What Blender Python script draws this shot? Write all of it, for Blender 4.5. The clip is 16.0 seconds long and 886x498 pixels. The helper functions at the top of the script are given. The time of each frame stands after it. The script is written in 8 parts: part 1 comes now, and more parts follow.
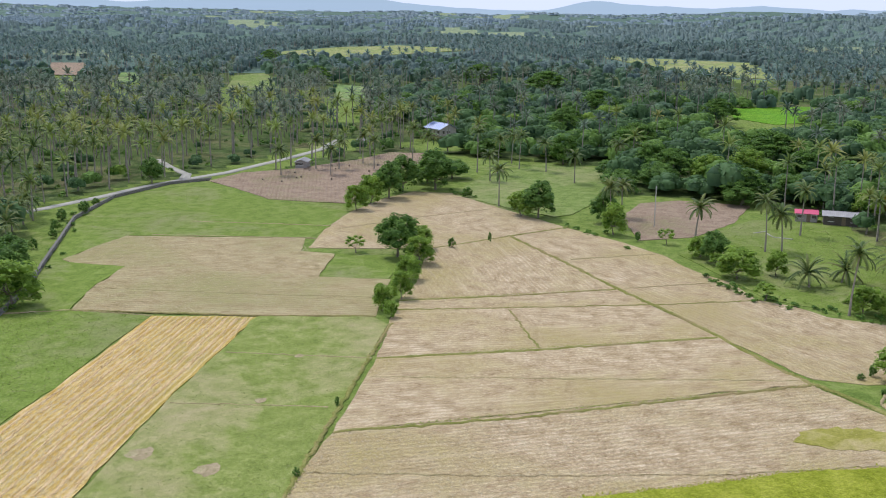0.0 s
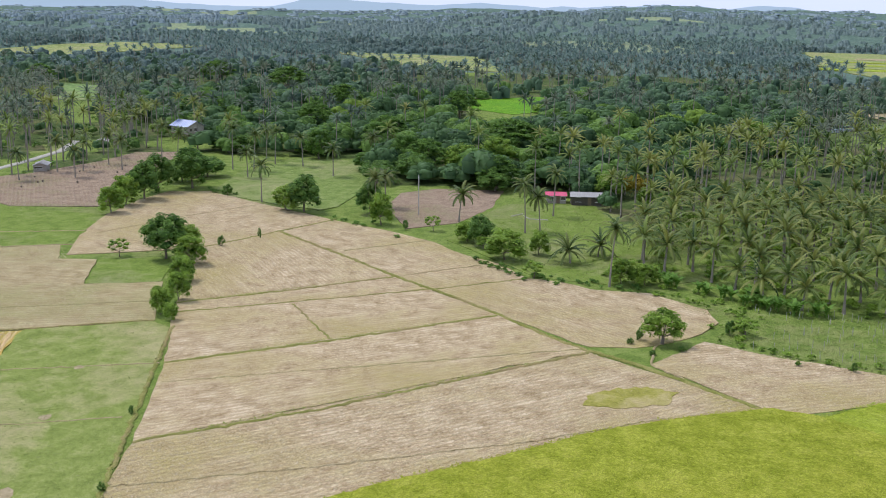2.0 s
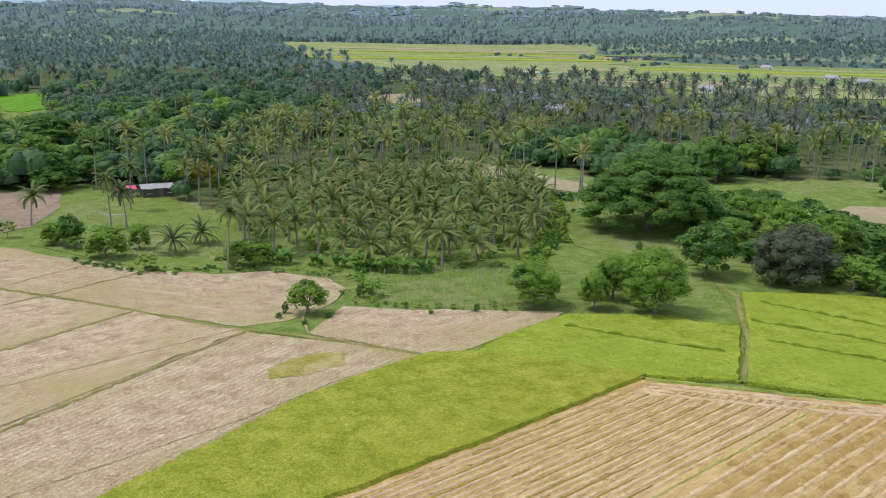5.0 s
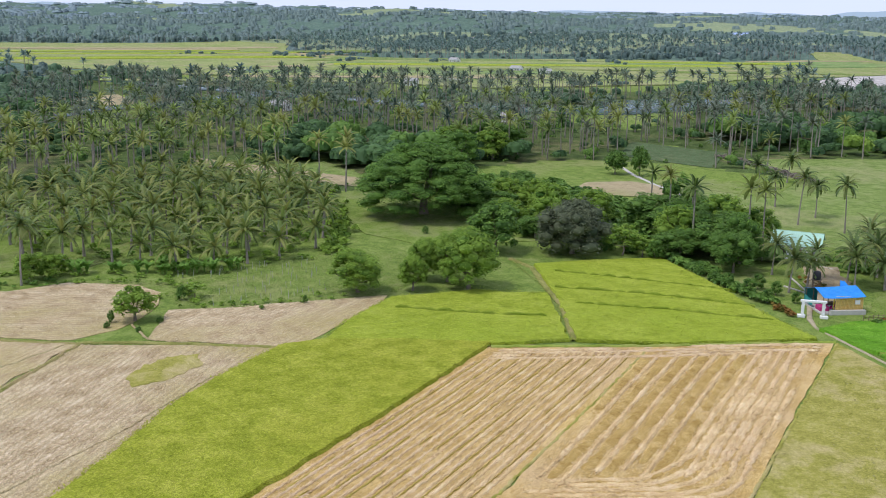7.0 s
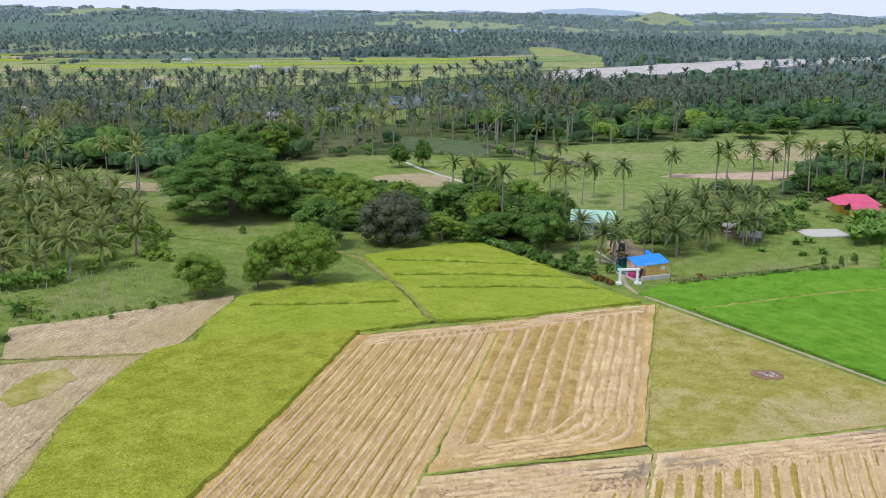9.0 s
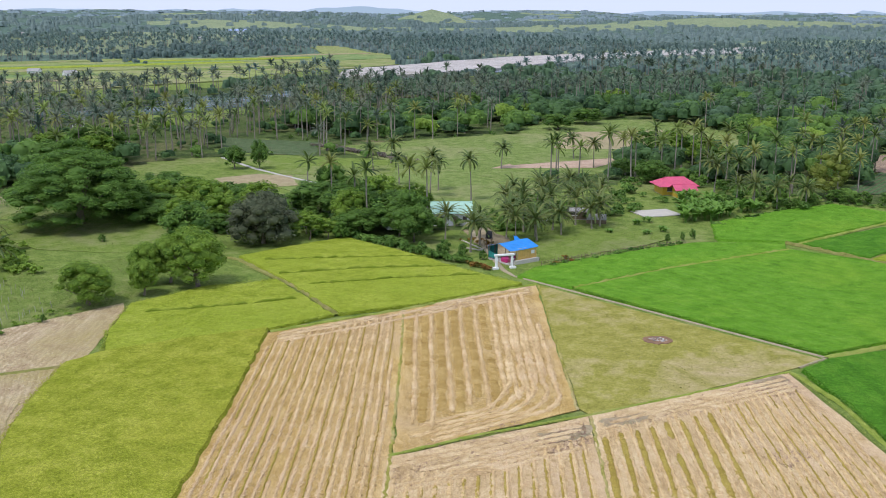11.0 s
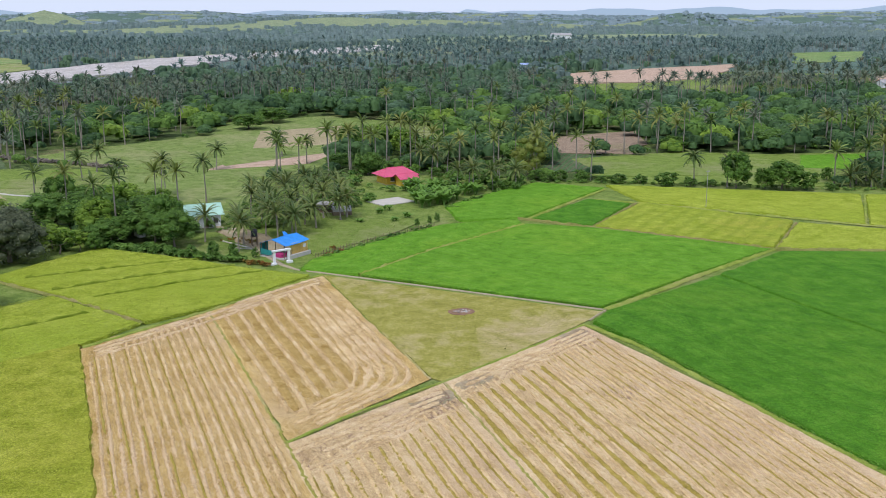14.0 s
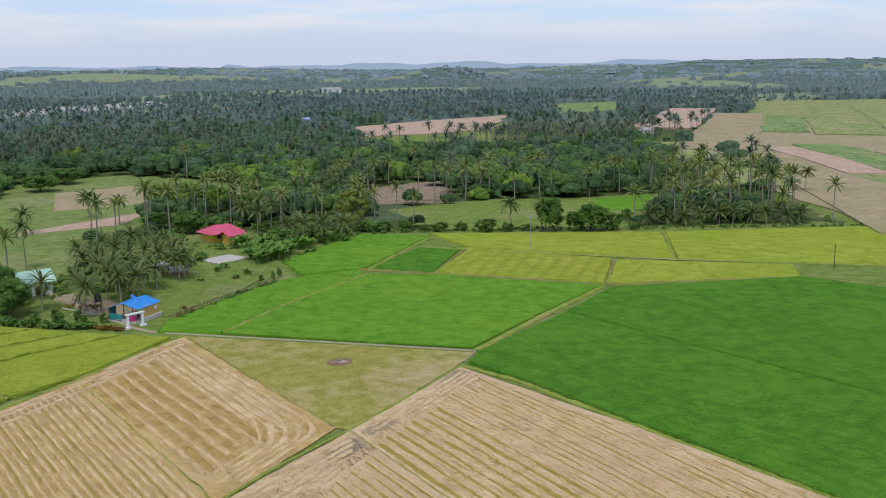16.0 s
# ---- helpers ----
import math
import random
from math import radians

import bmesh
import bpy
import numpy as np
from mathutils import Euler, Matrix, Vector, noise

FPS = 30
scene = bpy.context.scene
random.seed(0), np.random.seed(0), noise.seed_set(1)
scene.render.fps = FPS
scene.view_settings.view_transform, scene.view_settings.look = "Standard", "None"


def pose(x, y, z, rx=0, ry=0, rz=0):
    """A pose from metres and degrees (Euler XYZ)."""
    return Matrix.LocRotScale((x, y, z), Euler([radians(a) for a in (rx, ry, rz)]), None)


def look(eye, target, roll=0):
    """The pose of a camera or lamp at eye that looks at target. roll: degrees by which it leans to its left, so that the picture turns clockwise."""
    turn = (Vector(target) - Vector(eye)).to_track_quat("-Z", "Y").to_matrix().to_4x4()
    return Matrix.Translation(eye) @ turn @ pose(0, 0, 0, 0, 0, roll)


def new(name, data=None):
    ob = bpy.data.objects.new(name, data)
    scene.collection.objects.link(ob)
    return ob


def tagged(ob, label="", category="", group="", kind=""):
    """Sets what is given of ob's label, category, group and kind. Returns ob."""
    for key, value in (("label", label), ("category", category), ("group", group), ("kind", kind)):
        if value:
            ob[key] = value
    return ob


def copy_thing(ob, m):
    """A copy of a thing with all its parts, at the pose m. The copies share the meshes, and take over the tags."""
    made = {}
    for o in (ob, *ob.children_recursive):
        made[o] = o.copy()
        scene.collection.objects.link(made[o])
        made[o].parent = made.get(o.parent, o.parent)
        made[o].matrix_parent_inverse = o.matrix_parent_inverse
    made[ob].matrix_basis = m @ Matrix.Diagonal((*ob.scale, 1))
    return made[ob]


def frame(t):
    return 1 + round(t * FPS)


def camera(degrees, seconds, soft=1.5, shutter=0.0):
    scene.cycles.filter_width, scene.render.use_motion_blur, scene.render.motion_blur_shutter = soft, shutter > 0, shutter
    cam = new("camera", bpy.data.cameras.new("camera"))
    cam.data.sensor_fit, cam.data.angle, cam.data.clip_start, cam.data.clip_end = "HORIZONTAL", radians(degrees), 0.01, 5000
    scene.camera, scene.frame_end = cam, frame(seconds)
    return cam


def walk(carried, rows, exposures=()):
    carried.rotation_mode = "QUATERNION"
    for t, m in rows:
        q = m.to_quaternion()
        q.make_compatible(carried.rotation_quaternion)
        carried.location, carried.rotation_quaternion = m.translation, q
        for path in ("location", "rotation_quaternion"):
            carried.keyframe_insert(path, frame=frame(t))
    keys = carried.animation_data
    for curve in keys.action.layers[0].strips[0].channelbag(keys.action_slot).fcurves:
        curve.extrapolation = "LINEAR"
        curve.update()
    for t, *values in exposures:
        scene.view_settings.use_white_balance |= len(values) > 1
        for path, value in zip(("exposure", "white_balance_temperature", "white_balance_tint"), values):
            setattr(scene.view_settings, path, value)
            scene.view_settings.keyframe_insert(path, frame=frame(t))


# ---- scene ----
cam = camera(47.51, 16.0, soft=1.0)
PATH = [
    (0, pose(50.53, 14.03, 45.79, 76.63, -0.62, 113.72)),
    (0.5, pose(51.05, 12.99, 45.60, 76.62, -0.72, 110.70)),
    (1, pose(51.65, 11.75, 45.44, 76.61, -0.75, 107.46)),
    (1.5, pose(52.33, 10.18, 45.26, 76.61, -0.74, 103.49)),
    (2, pose(53.00, 8.18, 45.06, 76.61, -0.81, 98.63)),
    (2.5, pose(53.67, 5.60, 44.78, 76.62, -0.80, 94.04)),
    (3, pose(54.34, 2.70, 44.60, 76.60, -0.86, 89.24)),
    (3.5, pose(54.79, -0.65, 44.31, 76.60, -0.80, 84.09)),
    (4, pose(55.15, -4.38, 44.06, 76.60, -0.83, 79.45)),
    (4.5, pose(55.45, -8.45, 43.91, 76.60, -0.84, 74.41)),
    (5, pose(55.47, -12.88, 43.80, 76.61, -0.84, 69.37)),
    (7.5, pose(48.65, -38.10, 43.74, 76.61, -0.50, 46.79)),
    (8, pose(46.59, -42.29, 43.78, 76.60, -0.44, 42.49)),
    (8.5, pose(44.30, -46.47, 43.83, 76.64, -0.40, 38.61)),
    (11, pose(29.66, -63.89, 44.29, 76.63, -0.13, 22.43)),
    (11.5, pose(26.16, -66.58, 44.31, 76.61, -0.09, 18.36)),
    (12, pose(22.61, -69.03, 44.29, 76.60, -0.13, 14.31)),
    (12.5, pose(18.92, -71.19, 44.26, 76.60, -0.08, 10.42)),
    (13, pose(15.06, -73.02, 44.29, 76.61, -0.02, 7.03)),
    (13.5, pose(11.21, -74.67, 44.34, 76.61, 0.05, 4.13)),
    (14, pose(7.48, -76.03, 44.40, 76.62, 0.14, 1.36)),
    (14.5, pose(3.59, -77.22, 44.52, 76.70, 0.24, -1.77)),
    (15, pose(-0.43, -78.19, 44.80, 77.47, 0.29, -5.13)),
    (15.5, pose(-4.49, -78.93, 44.99, 78.25, 0.34, -8.73)),
    (16, pose(-8.44, -79.45, 45.12, 79.53, 0.40, -12.03)),
]
walk(cam, PATH, [(0, -0.04), (8, -0.03), (12, -0.1), (14.5, -0.15), (16, -0.43)])

# ---- world and sun: bright overcast, thin cloud ----
SUN_AZ, SUN_EL = radians(200), radians(62)
world = bpy.data.worlds.new("world")
scene.world = world
world.use_nodes = True
wt = world.node_tree
wt.nodes.clear()
w_out = wt.nodes.new("ShaderNodeOutputWorld")
w_bg = wt.nodes.new("ShaderNodeBackground")
w_sky = wt.nodes.new("ShaderNodeTexSky")
w_sky.sky_type, w_sky.sun_disc = "NISHITA", False
w_sky.sun_elevation, w_sky.sun_rotation = SUN_EL, SUN_AZ
w_sky.air_density, w_sky.dust_density, w_sky.ozone_density = 1.0, 0.6, 2.5
w_geo = wt.nodes.new("ShaderNodeTexCoord")
w_map = wt.nodes.new("ShaderNodeMapping")
w_map.inputs["Scale"].default_value = (1.0, 1.0, 9.0)
w_noise = wt.nodes.new("ShaderNodeTexNoise")
w_noise.inputs["Scale"].default_value = 4.0
w_noise.inputs["Detail"].default_value = 8.0
w_noise.inputs["Roughness"].default_value = 0.55
w_ramp = wt.nodes.new("ShaderNodeValToRGB")
w_ramp.color_ramp.elements[0].position, w_ramp.color_ramp.elements[0].color = 0.44, (0.30, 0.30, 0.30, 1)
w_ramp.color_ramp.elements[1].position, w_ramp.color_ramp.elements[1].color = 0.62, (1, 1, 1, 1)
w_mix = wt.nodes.new("ShaderNodeMix")
w_mix.data_type = "RGBA"
w_mix.inputs["B"].default_value = (9.9, 10.15, 11.1, 1)
wt.links.new(w_geo.outputs["Generated"], w_map.inputs["Vector"])
wt.links.new(w_map.outputs["Vector"], w_noise.inputs["Vector"])
wt.links.new(w_noise.outputs["Fac"], w_ramp.inputs["Fac"])
wt.links.new(w_ramp.outputs["Color"], w_mix.inputs["Factor"])
w_gain = wt.nodes.new("ShaderNodeVectorMath")
w_gain.operation = "MULTIPLY"
w_gain.inputs[1].default_value = (1.2, 1.42, 2.05)
wt.links.new(w_sky.outputs["Color"], w_gain.inputs[0])
wt.links.new(w_gain.outputs["Vector"], w_mix.inputs["A"])
w_sep = wt.nodes.new("ShaderNodeSeparateXYZ")
wt.links.new(w_geo.outputs["Generated"], w_sep.inputs["Vector"])
w_low = wt.nodes.new("ShaderNodeMapRange")
w_low.interpolation_type = "SMOOTHSTEP"
w_low.inputs["From Min"].default_value, w_low.inputs["From Max"].default_value = 0.004, 0.05
wt.links.new(w_sep.outputs["Z"], w_low.inputs["Value"])
w_haze = wt.nodes.new("ShaderNodeMix")
w_haze.data_type = "RGBA"
w_haze.inputs["A"].default_value = (7.3, 8.2, 10.4, 1)
wt.links.new(w_low.outputs["Result"], w_haze.inputs["Factor"])
wt.links.new(w_mix.outputs["Result"], w_haze.inputs["B"])
wt.links.new(w_haze.outputs["Result"], w_bg.inputs["Color"])
w_bg.inputs["Strength"].default_value = 0.105
wt.links.new(w_bg.outputs["Background"], w_out.inputs["Surface"])

sun = new("sun", bpy.data.lights.new("sun", "SUN"))
sun.data.energy, sun.data.angle, sun.data.color = 2.2, radians(12), (1.0, 0.965, 0.955)
sun_dir = Vector((math.sin(SUN_AZ) * math.cos(SUN_EL), math.cos(SUN_AZ) * math.cos(SUN_EL), math.sin(SUN_EL)))
sun.matrix_world = look(sun_dir * 300, (0, 0, 0))

# ---- materials ----
def ramp_stops(node, stops):
    cr = node.color_ramp
    while len(cr.elements) < len(stops):
        cr.elements.new(0.5)
    for el, (p, c) in zip(cr.elements, stops):
        el.position, el.color = p, (*c, 1)


def shader(name, rough=0.9, spec=0.2):
    m = bpy.data.materials.new(name)
    m.use_nodes = True
    b = m.node_tree.nodes["Principled BSDF"]
    b.inputs["Roughness"].default_value = rough
    b.inputs["Specular IOR Level"].default_value = spec
    return m, m.node_tree, b


def noise_node(nt, vec, scale, detail=6.0, rough=0.6, stretch=None):
    n = nt.nodes.new("ShaderNodeTexNoise")
    n.inputs["Scale"].default_value = scale
    n.inputs["Detail"].default_value = detail
    n.inputs["Roughness"].default_value = rough
    if stretch:
        mp = nt.nodes.new("ShaderNodeMapping")
        mp.inputs["Scale"].default_value = stretch
        nt.links.new(vec, mp.inputs["Vector"])
        vec = mp.outputs["Vector"]
    nt.links.new(vec, n.inputs["Vector"])
    return n.outputs["Fac"]


def ramp(nt, fac, stops):
    r = nt.nodes.new("ShaderNodeValToRGB")
    ramp_stops(r, stops)
    nt.links.new(fac, r.inputs["Fac"])
    return r.outputs["Color"]


def mix(nt, fac, a, b, mode="MIX"):
    n = nt.nodes.new("ShaderNodeMix")
    n.data_type, n.blend_type = "RGBA", mode
    for sock, v in (("Factor", fac), ("A", a), ("B", b)):
        if isinstance(v, (int, float)):
            n.inputs[sock].default_value = v
        elif isinstance(v, tuple):
            n.inputs[sock].default_value = (*v, 1)
        else:
            nt.links.new(v, n.inputs[sock])
    return n.outputs["Result"]


def bump(nt, b, height, strength, distance):
    n = nt.nodes.new("ShaderNodeBump")
    n.inputs["Strength"].default_value, n.inputs["Distance"].default_value = strength, distance
    nt.links.new(height, n.inputs["Height"])
    nt.links.new(n.outputs["Normal"], b.inputs["Normal"])


def obj_coords(nt):
    return nt.nodes.new("ShaderNodeTexCoord").outputs["Object"]


def math_node(nt, op, a, b=None):
    n = nt.nodes.new("ShaderNodeMath")
    n.operation = op
    for i, v in enumerate((a, b)):
        if v is None:
            continue
        if isinstance(v, (int, float)):
            n.inputs[i].default_value = v
        else:
            nt.links.new(v, n.inputs[i])
    return n.outputs[0]


def earth(name, lo, mid, hi, patch=None, patch_at=(0.55, 0.7), grain=2.2, stretch=None, rel=0.25, rows=0.0, row_col=None, speck=0.35, tracks=0.0, row_mix=0.75):
    """Ground cover: three tones mixed by grain, large patches of another colour, and crop rows along local x."""
    m, nt, b = shader(name, 0.95, 0.06)
    co = obj_coords(nt)
    big = noise_node(nt, co, 0.035, 5, 0.62)
    middle = noise_node(nt, co, 0.32, 6, 0.65, stretch)
    fine = noise_node(nt, co, grain, 8, 0.75, stretch)
    f = math_node(nt, "ADD", math_node(nt, "MULTIPLY", middle, 0.5), math_node(nt, "MULTIPLY", fine, 0.5))
    col = ramp(nt, f, [(0.40, lo), (0.5, mid), (0.60, hi)])
    if patch:
        pf = math_node(nt, "ADD", math_node(nt, "MULTIPLY", big, 0.7), math_node(nt, "MULTIPLY", middle, 0.3))
        r = nt.nodes.new("ShaderNodeMapRange")
        r.inputs["From Min"].default_value, r.inputs["From Max"].default_value = patch_at
        nt.links.new(pf, r.inputs["Value"])
        pc = mix(nt, fine, tuple(c * 0.75 for c in patch), tuple(min(1, c * 1.25) for c in patch))
        col = mix(nt, r.outputs["Result"], col, pc)
    height = f
    if rows:
        wv = nt.nodes.new("ShaderNodeTexWave")
        wv.bands_direction = "Y"
        wv.inputs["Scale"].default_value = 0.314 / rows
        wv.inputs["Distortion"].default_value = 2.2
        wv.inputs["Detail"].default_value = 3.0
        wv.inputs["Detail Scale"].default_value = 0.5
        nt.links.new(co, wv.inputs["Vector"])
        wf = math_node(nt, "MULTIPLY", wv.outputs["Fac"], fine)
        r2 = nt.nodes.new("ShaderNodeMapRange")
        r2.inputs["From Min"].default_value, r2.inputs["From Max"].default_value = 0.2, 0.5
        nt.links.new(wf, r2.inputs["Value"])
        col = mix(nt, math_node(nt, "MULTIPLY", r2.outputs["Result"], row_mix), col, row_col or hi)
        height = math_node(nt, "ADD", f, math_node(nt, "MULTIPLY", wf, 0.8))
    if tracks:
        t = noise_node(nt, co, 0.5, 4, 0.5, (0.08, 1.6, 1))
        r3 = nt.nodes.new("ShaderNodeMapRange")
        r3.inputs["From Min"].default_value, r3.inputs["From Max"].default_value = 0.53, 0.68
        nt.links.new(t, r3.inputs["Value"])
        col = mix(nt, math_node(nt, "MULTIPLY", r3.outputs["Result"], tracks), col, hi)
    sp = noise_node(nt, co, grain * 5, 3, 0.8)
    col = mix(nt, speck, col, ramp(nt, sp, [(0.4, (0.22, 0.22, 0.22)), (0.5, (0.5, 0.5, 0.5)), (0.6, (0.82, 0.82, 0.82))]), "OVERLAY")
    nt.links.new(col, b.inputs["Base Color"])
    bump(nt, b, height, 0.8, rel)
    return m


def leaf(name, dark, light, tint2=None, rough=0.6):
    """Foliage: tone by leaf island and by the tint attribute: each plant's own tint and any painted crown shade."""
    m, nt, b = shader(name, rough, 0.25)
    geo = nt.nodes.new("ShaderNodeNewGeometry")
    at = nt.nodes.new("ShaderNodeAttribute")
    at.attribute_name = "tint"
    oi = nt.nodes.new("ShaderNodeObjectInfo")
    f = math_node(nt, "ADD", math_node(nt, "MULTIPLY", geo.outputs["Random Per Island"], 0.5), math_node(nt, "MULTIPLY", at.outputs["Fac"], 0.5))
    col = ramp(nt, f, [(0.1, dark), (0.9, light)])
    if tint2:
        g2 = math_node(nt, "FRACT", math_node(nt, "MULTIPLY", math_node(nt, "ADD", at.outputs["Fac"], oi.outputs["Random"]), 7.31))
        r = nt.nodes.new("ShaderNodeMapRange")
        r.inputs["From Min"].default_value, r.inputs["From Max"].default_value = 0.35, 1.0
        nt.links.new(g2, r.inputs["Value"])
        col = mix(nt, math_node(nt, "MULTIPLY", r.outputs["Result"], 0.7), col, tint2)
    nt.links.new(col, b.inputs["Base Color"])
    tr = nt.nodes.new("ShaderNodeBsdfTranslucent")
    nt.links.new(col, tr.inputs["Color"])
    ms = nt.nodes.new("ShaderNodeMixShader")
    ms.inputs[0].default_value = 0.32
    out = nt.nodes["Material Output"]
    nt.links.new(b.outputs[0], ms.inputs[1])
    nt.links.new(tr.outputs[0], ms.inputs[2])
    nt.links.new(ms.outputs[0], out.inputs["Surface"])
    return m


def plain(name, col, rough=0.7, var=0.25, scale=1.5, rel=0.02, spec=0.3, metal=0.0):
    m, nt, b = shader(name, rough, spec)
    co = obj_coords(nt)
    n1 = noise_node(nt, co, scale, 6, 0.65)
    n2 = noise_node(nt, co, scale * 9, 4, 0.7)
    f = math_node(nt, "ADD", math_node(nt, "MULTIPLY", n1, 0.6), math_node(nt, "MULTIPLY", n2, 0.4))
    nt.links.new(ramp(nt, f, [(0.3, tuple(c * (1 - var) for c in col)), (0.7, tuple(min(1, c * (1 + var)) for c in col))]), b.inputs["Base Color"])
    b.inputs["Metallic"].default_value = metal
    bump(nt, b, f, 0.5, rel)
    return m


M_MEADOW = earth("meadow_grass", (0.10, 0.155, 0.03), (0.16, 0.225, 0.048), (0.235, 0.285, 0.082), (0.24, 0.25, 0.10), (0.52, 0.66), rel=0.3, speck=0.6)
M_PASTURE = earth("pasture", (0.115, 0.17, 0.04), (0.17, 0.235, 0.06), (0.245, 0.295, 0.10), (0.265, 0.275, 0.12), (0.48, 0.64), rel=0.18, speck=0.55)
M_PASTURE_BRIGHT = earth("short_green_grass", (0.115, 0.17, 0.03), (0.165, 0.235, 0.045), (0.225, 0.28, 0.075), (0.24, 0.245, 0.11), (0.5, 0.66), rel=0.15, speck=0.45)
M_STUBBLE = earth("dry_stubble", (0.27, 0.195, 0.105), (0.465, 0.36, 0.222), (0.67, 0.555, 0.395), (0.38, 0.315, 0.135), (0.46, 0.62), rel=0.12, grain=2.6, stretch=(0.85, 1.15, 1), rows=0.9, row_col=(0.375, 0.295, 0.15), speck=0.7, tracks=0.2, row_mix=0.55)
M_STUBBLE_OLD = earth("old_stubble", (0.25, 0.195, 0.095), (0.395, 0.315, 0.175), (0.54, 0.45, 0.28), (0.30, 0.285, 0.12), (0.46, 0.62), rel=0.14, grain=2.6, stretch=(0.85, 1.15, 1), rows=1.1, row_col=(0.31, 0.265, 0.13), speck=0.7, tracks=0.14, row_mix=0.45)
M_STRAW = earth("cut_straw", (0.40, 0.275, 0.135), (0.57, 0.42, 0.23), (0.70, 0.555, 0.335), (0.54, 0.39, 0.25), (0.5, 0.64), rel=0.2, grain=4.5, stretch=(0.6, 1.25, 1), speck=0.75, tracks=0.15)
M_STRAW_PALE = earth("pale_straw_rows", (0.45, 0.31, 0.145), (0.61, 0.44, 0.225), (0.73, 0.57, 0.335), (0.58, 0.42, 0.255), (0.5, 0.64), rel=0.15, grain=5.0, speck=0.7)
M_STRAW_BED = earth("golden_stubble", (0.35, 0.23, 0.075), (0.49, 0.34, 0.125), (0.62, 0.46, 0.215), (0.51, 0.365, 0.185), (0.5, 0.64), rel=0.12, stretch=(0.55, 1.2, 1), speck=0.75, grain=4.0)
M_STRAW_GOLD = earth("mottled_golden_straw", (0.36, 0.23, 0.05), (0.53, 0.365, 0.11), (0.69, 0.53, 0.245), (0.40, 0.31, 0.08), (0.46, 0.6), rel=0.15, stretch=(0.4, 1.3, 1), grain=3.0, rows=0.9, row_col=(0.70, 0.55, 0.30), speck=0.75, row_mix=0.6)
M_STRAW_GAP = earth("stubble_between_rows", (0.27, 0.17, 0.05), (0.385, 0.26, 0.085), (0.51, 0.365, 0.155), (0.40, 0.29, 0.085), (0.5, 0.64), rel=0.12, stretch=(0.5, 1.2, 1), speck=0.75, grain=4.0)
M_RICE_OLIVE = earth("ripening_rice", (0.18, 0.215, 0.018), (0.255, 0.29, 0.03), (0.36, 0.375, 0.06), (0.29, 0.30, 0.034), (0.5, 0.75), grain=1.7, rel=0.4, speck=0.65)
M_RICE_LIME = earth("yellow_green_rice", (0.195, 0.255, 0.02), (0.275, 0.335, 0.036), (0.36, 0.405, 0.065), (0.235, 0.315, 0.027), (0.5, 0.68), grain=1.7, rel=0.35, stretch=(0.6, 1, 1), speck=0.55)
M_RICE_STRIPED = earth("striped_rice", (0.195, 0.255, 0.02), (0.275, 0.335, 0.036), (0.36, 0.405, 0.065), (0.33, 0.33, 0.05), (0.5, 0.68), grain=1.7, rel=0.35, speck=0.55, rows=3.6, row_col=(0.19, 0.265, 0.025), row_mix=0.4)
M_RICE_GREEN = earth("young_green_rice", (0.078, 0.20, 0.013), (0.115, 0.272, 0.021), (0.16, 0.325, 0.036), (0.175, 0.315, 0.026), (0.5, 0.7), grain=1.8, rel=0.3, speck=0.65, rows=2.2, row_col=(0.145, 0.305, 0.024), row_mix=0.25)
M_RICE_DARK = earth("deep_green_rice", (0.046, 0.142, 0.010), (0.070, 0.20, 0.015), (0.105, 0.25, 0.024), (0.105, 0.235, 0.02), (0.5, 0.68), grain=1.8, rel=0.3, speck=0.65, rows=2.4, row_col=(0.085, 0.225, 0.018), row_mix=0.3)
M_TRI = earth("weedy_stubble", (0.205, 0.20, 0.04), (0.29, 0.275, 0.062), (0.375, 0.34, 0.11), (0.44, 0.35, 0.19), (0.49, 0.64), rel=0.15, speck=0.5)
M_BROWN = earth("bare_brown_soil", (0.20, 0.14, 0.095), (0.29, 0.215, 0.15), (0.38, 0.295, 0.205), (0.20, 0.195, 0.085), (0.52, 0.68), rel=0.2, speck=0.5, rows=1.0, row_col=(0.34, 0.265, 0.19), row_mix=0.4)
M_TANFAR = earth("fallow_field", (0.27, 0.225, 0.125), (0.36, 0.295, 0.175), (0.44, 0.365, 0.23), (0.25, 0.255, 0.10), (0.5, 0.68), rel=0.2)
M_PINKSOIL = earth("fallow_pink_soil", (0.37, 0.26, 0.18), (0.47, 0.34, 0.25), (0.55, 0.41, 0.31), (0.33, 0.29, 0.15), (0.55, 0.7), rel=0.2)
M_BUND = earth("bund_grass", (0.15, 0.165, 0.04), (0.225, 0.225, 0.065), (0.30, 0.29, 0.105), (0.29, 0.22, 0.11), (0.48, 0.62), rel=0.15, grain=3.5, speck=0.55)
M_BUND_GREEN = earth("bund_fresh_grass", (0.165, 0.22, 0.035), (0.235, 0.30, 0.052), (0.31, 0.36, 0.085), (0.29, 0.30, 0.09), (0.5, 0.62), rel=0.15, grain=3.5, speck=0.5)
# hill grass with distance haze painted into its colour
M_HILL_HAZE = earth("hazed_hill_grass", (0.18, 0.235, 0.14), (0.23, 0.285, 0.16), (0.28, 0.32, 0.18), (0.30, 0.32, 0.18), (0.54, 0.7), grain=0.05, rel=0.3)
M_ROAD = plain("pale_road", (0.40, 0.38, 0.32), 0.9, 0.25, 0.8, 0.03)
M_DIRT = earth("dirt_track", (0.26, 0.20, 0.12), (0.36, 0.29, 0.18), (0.45, 0.38, 0.26), (0.20, 0.19, 0.09), (0.5, 0.66), rel=0.08)
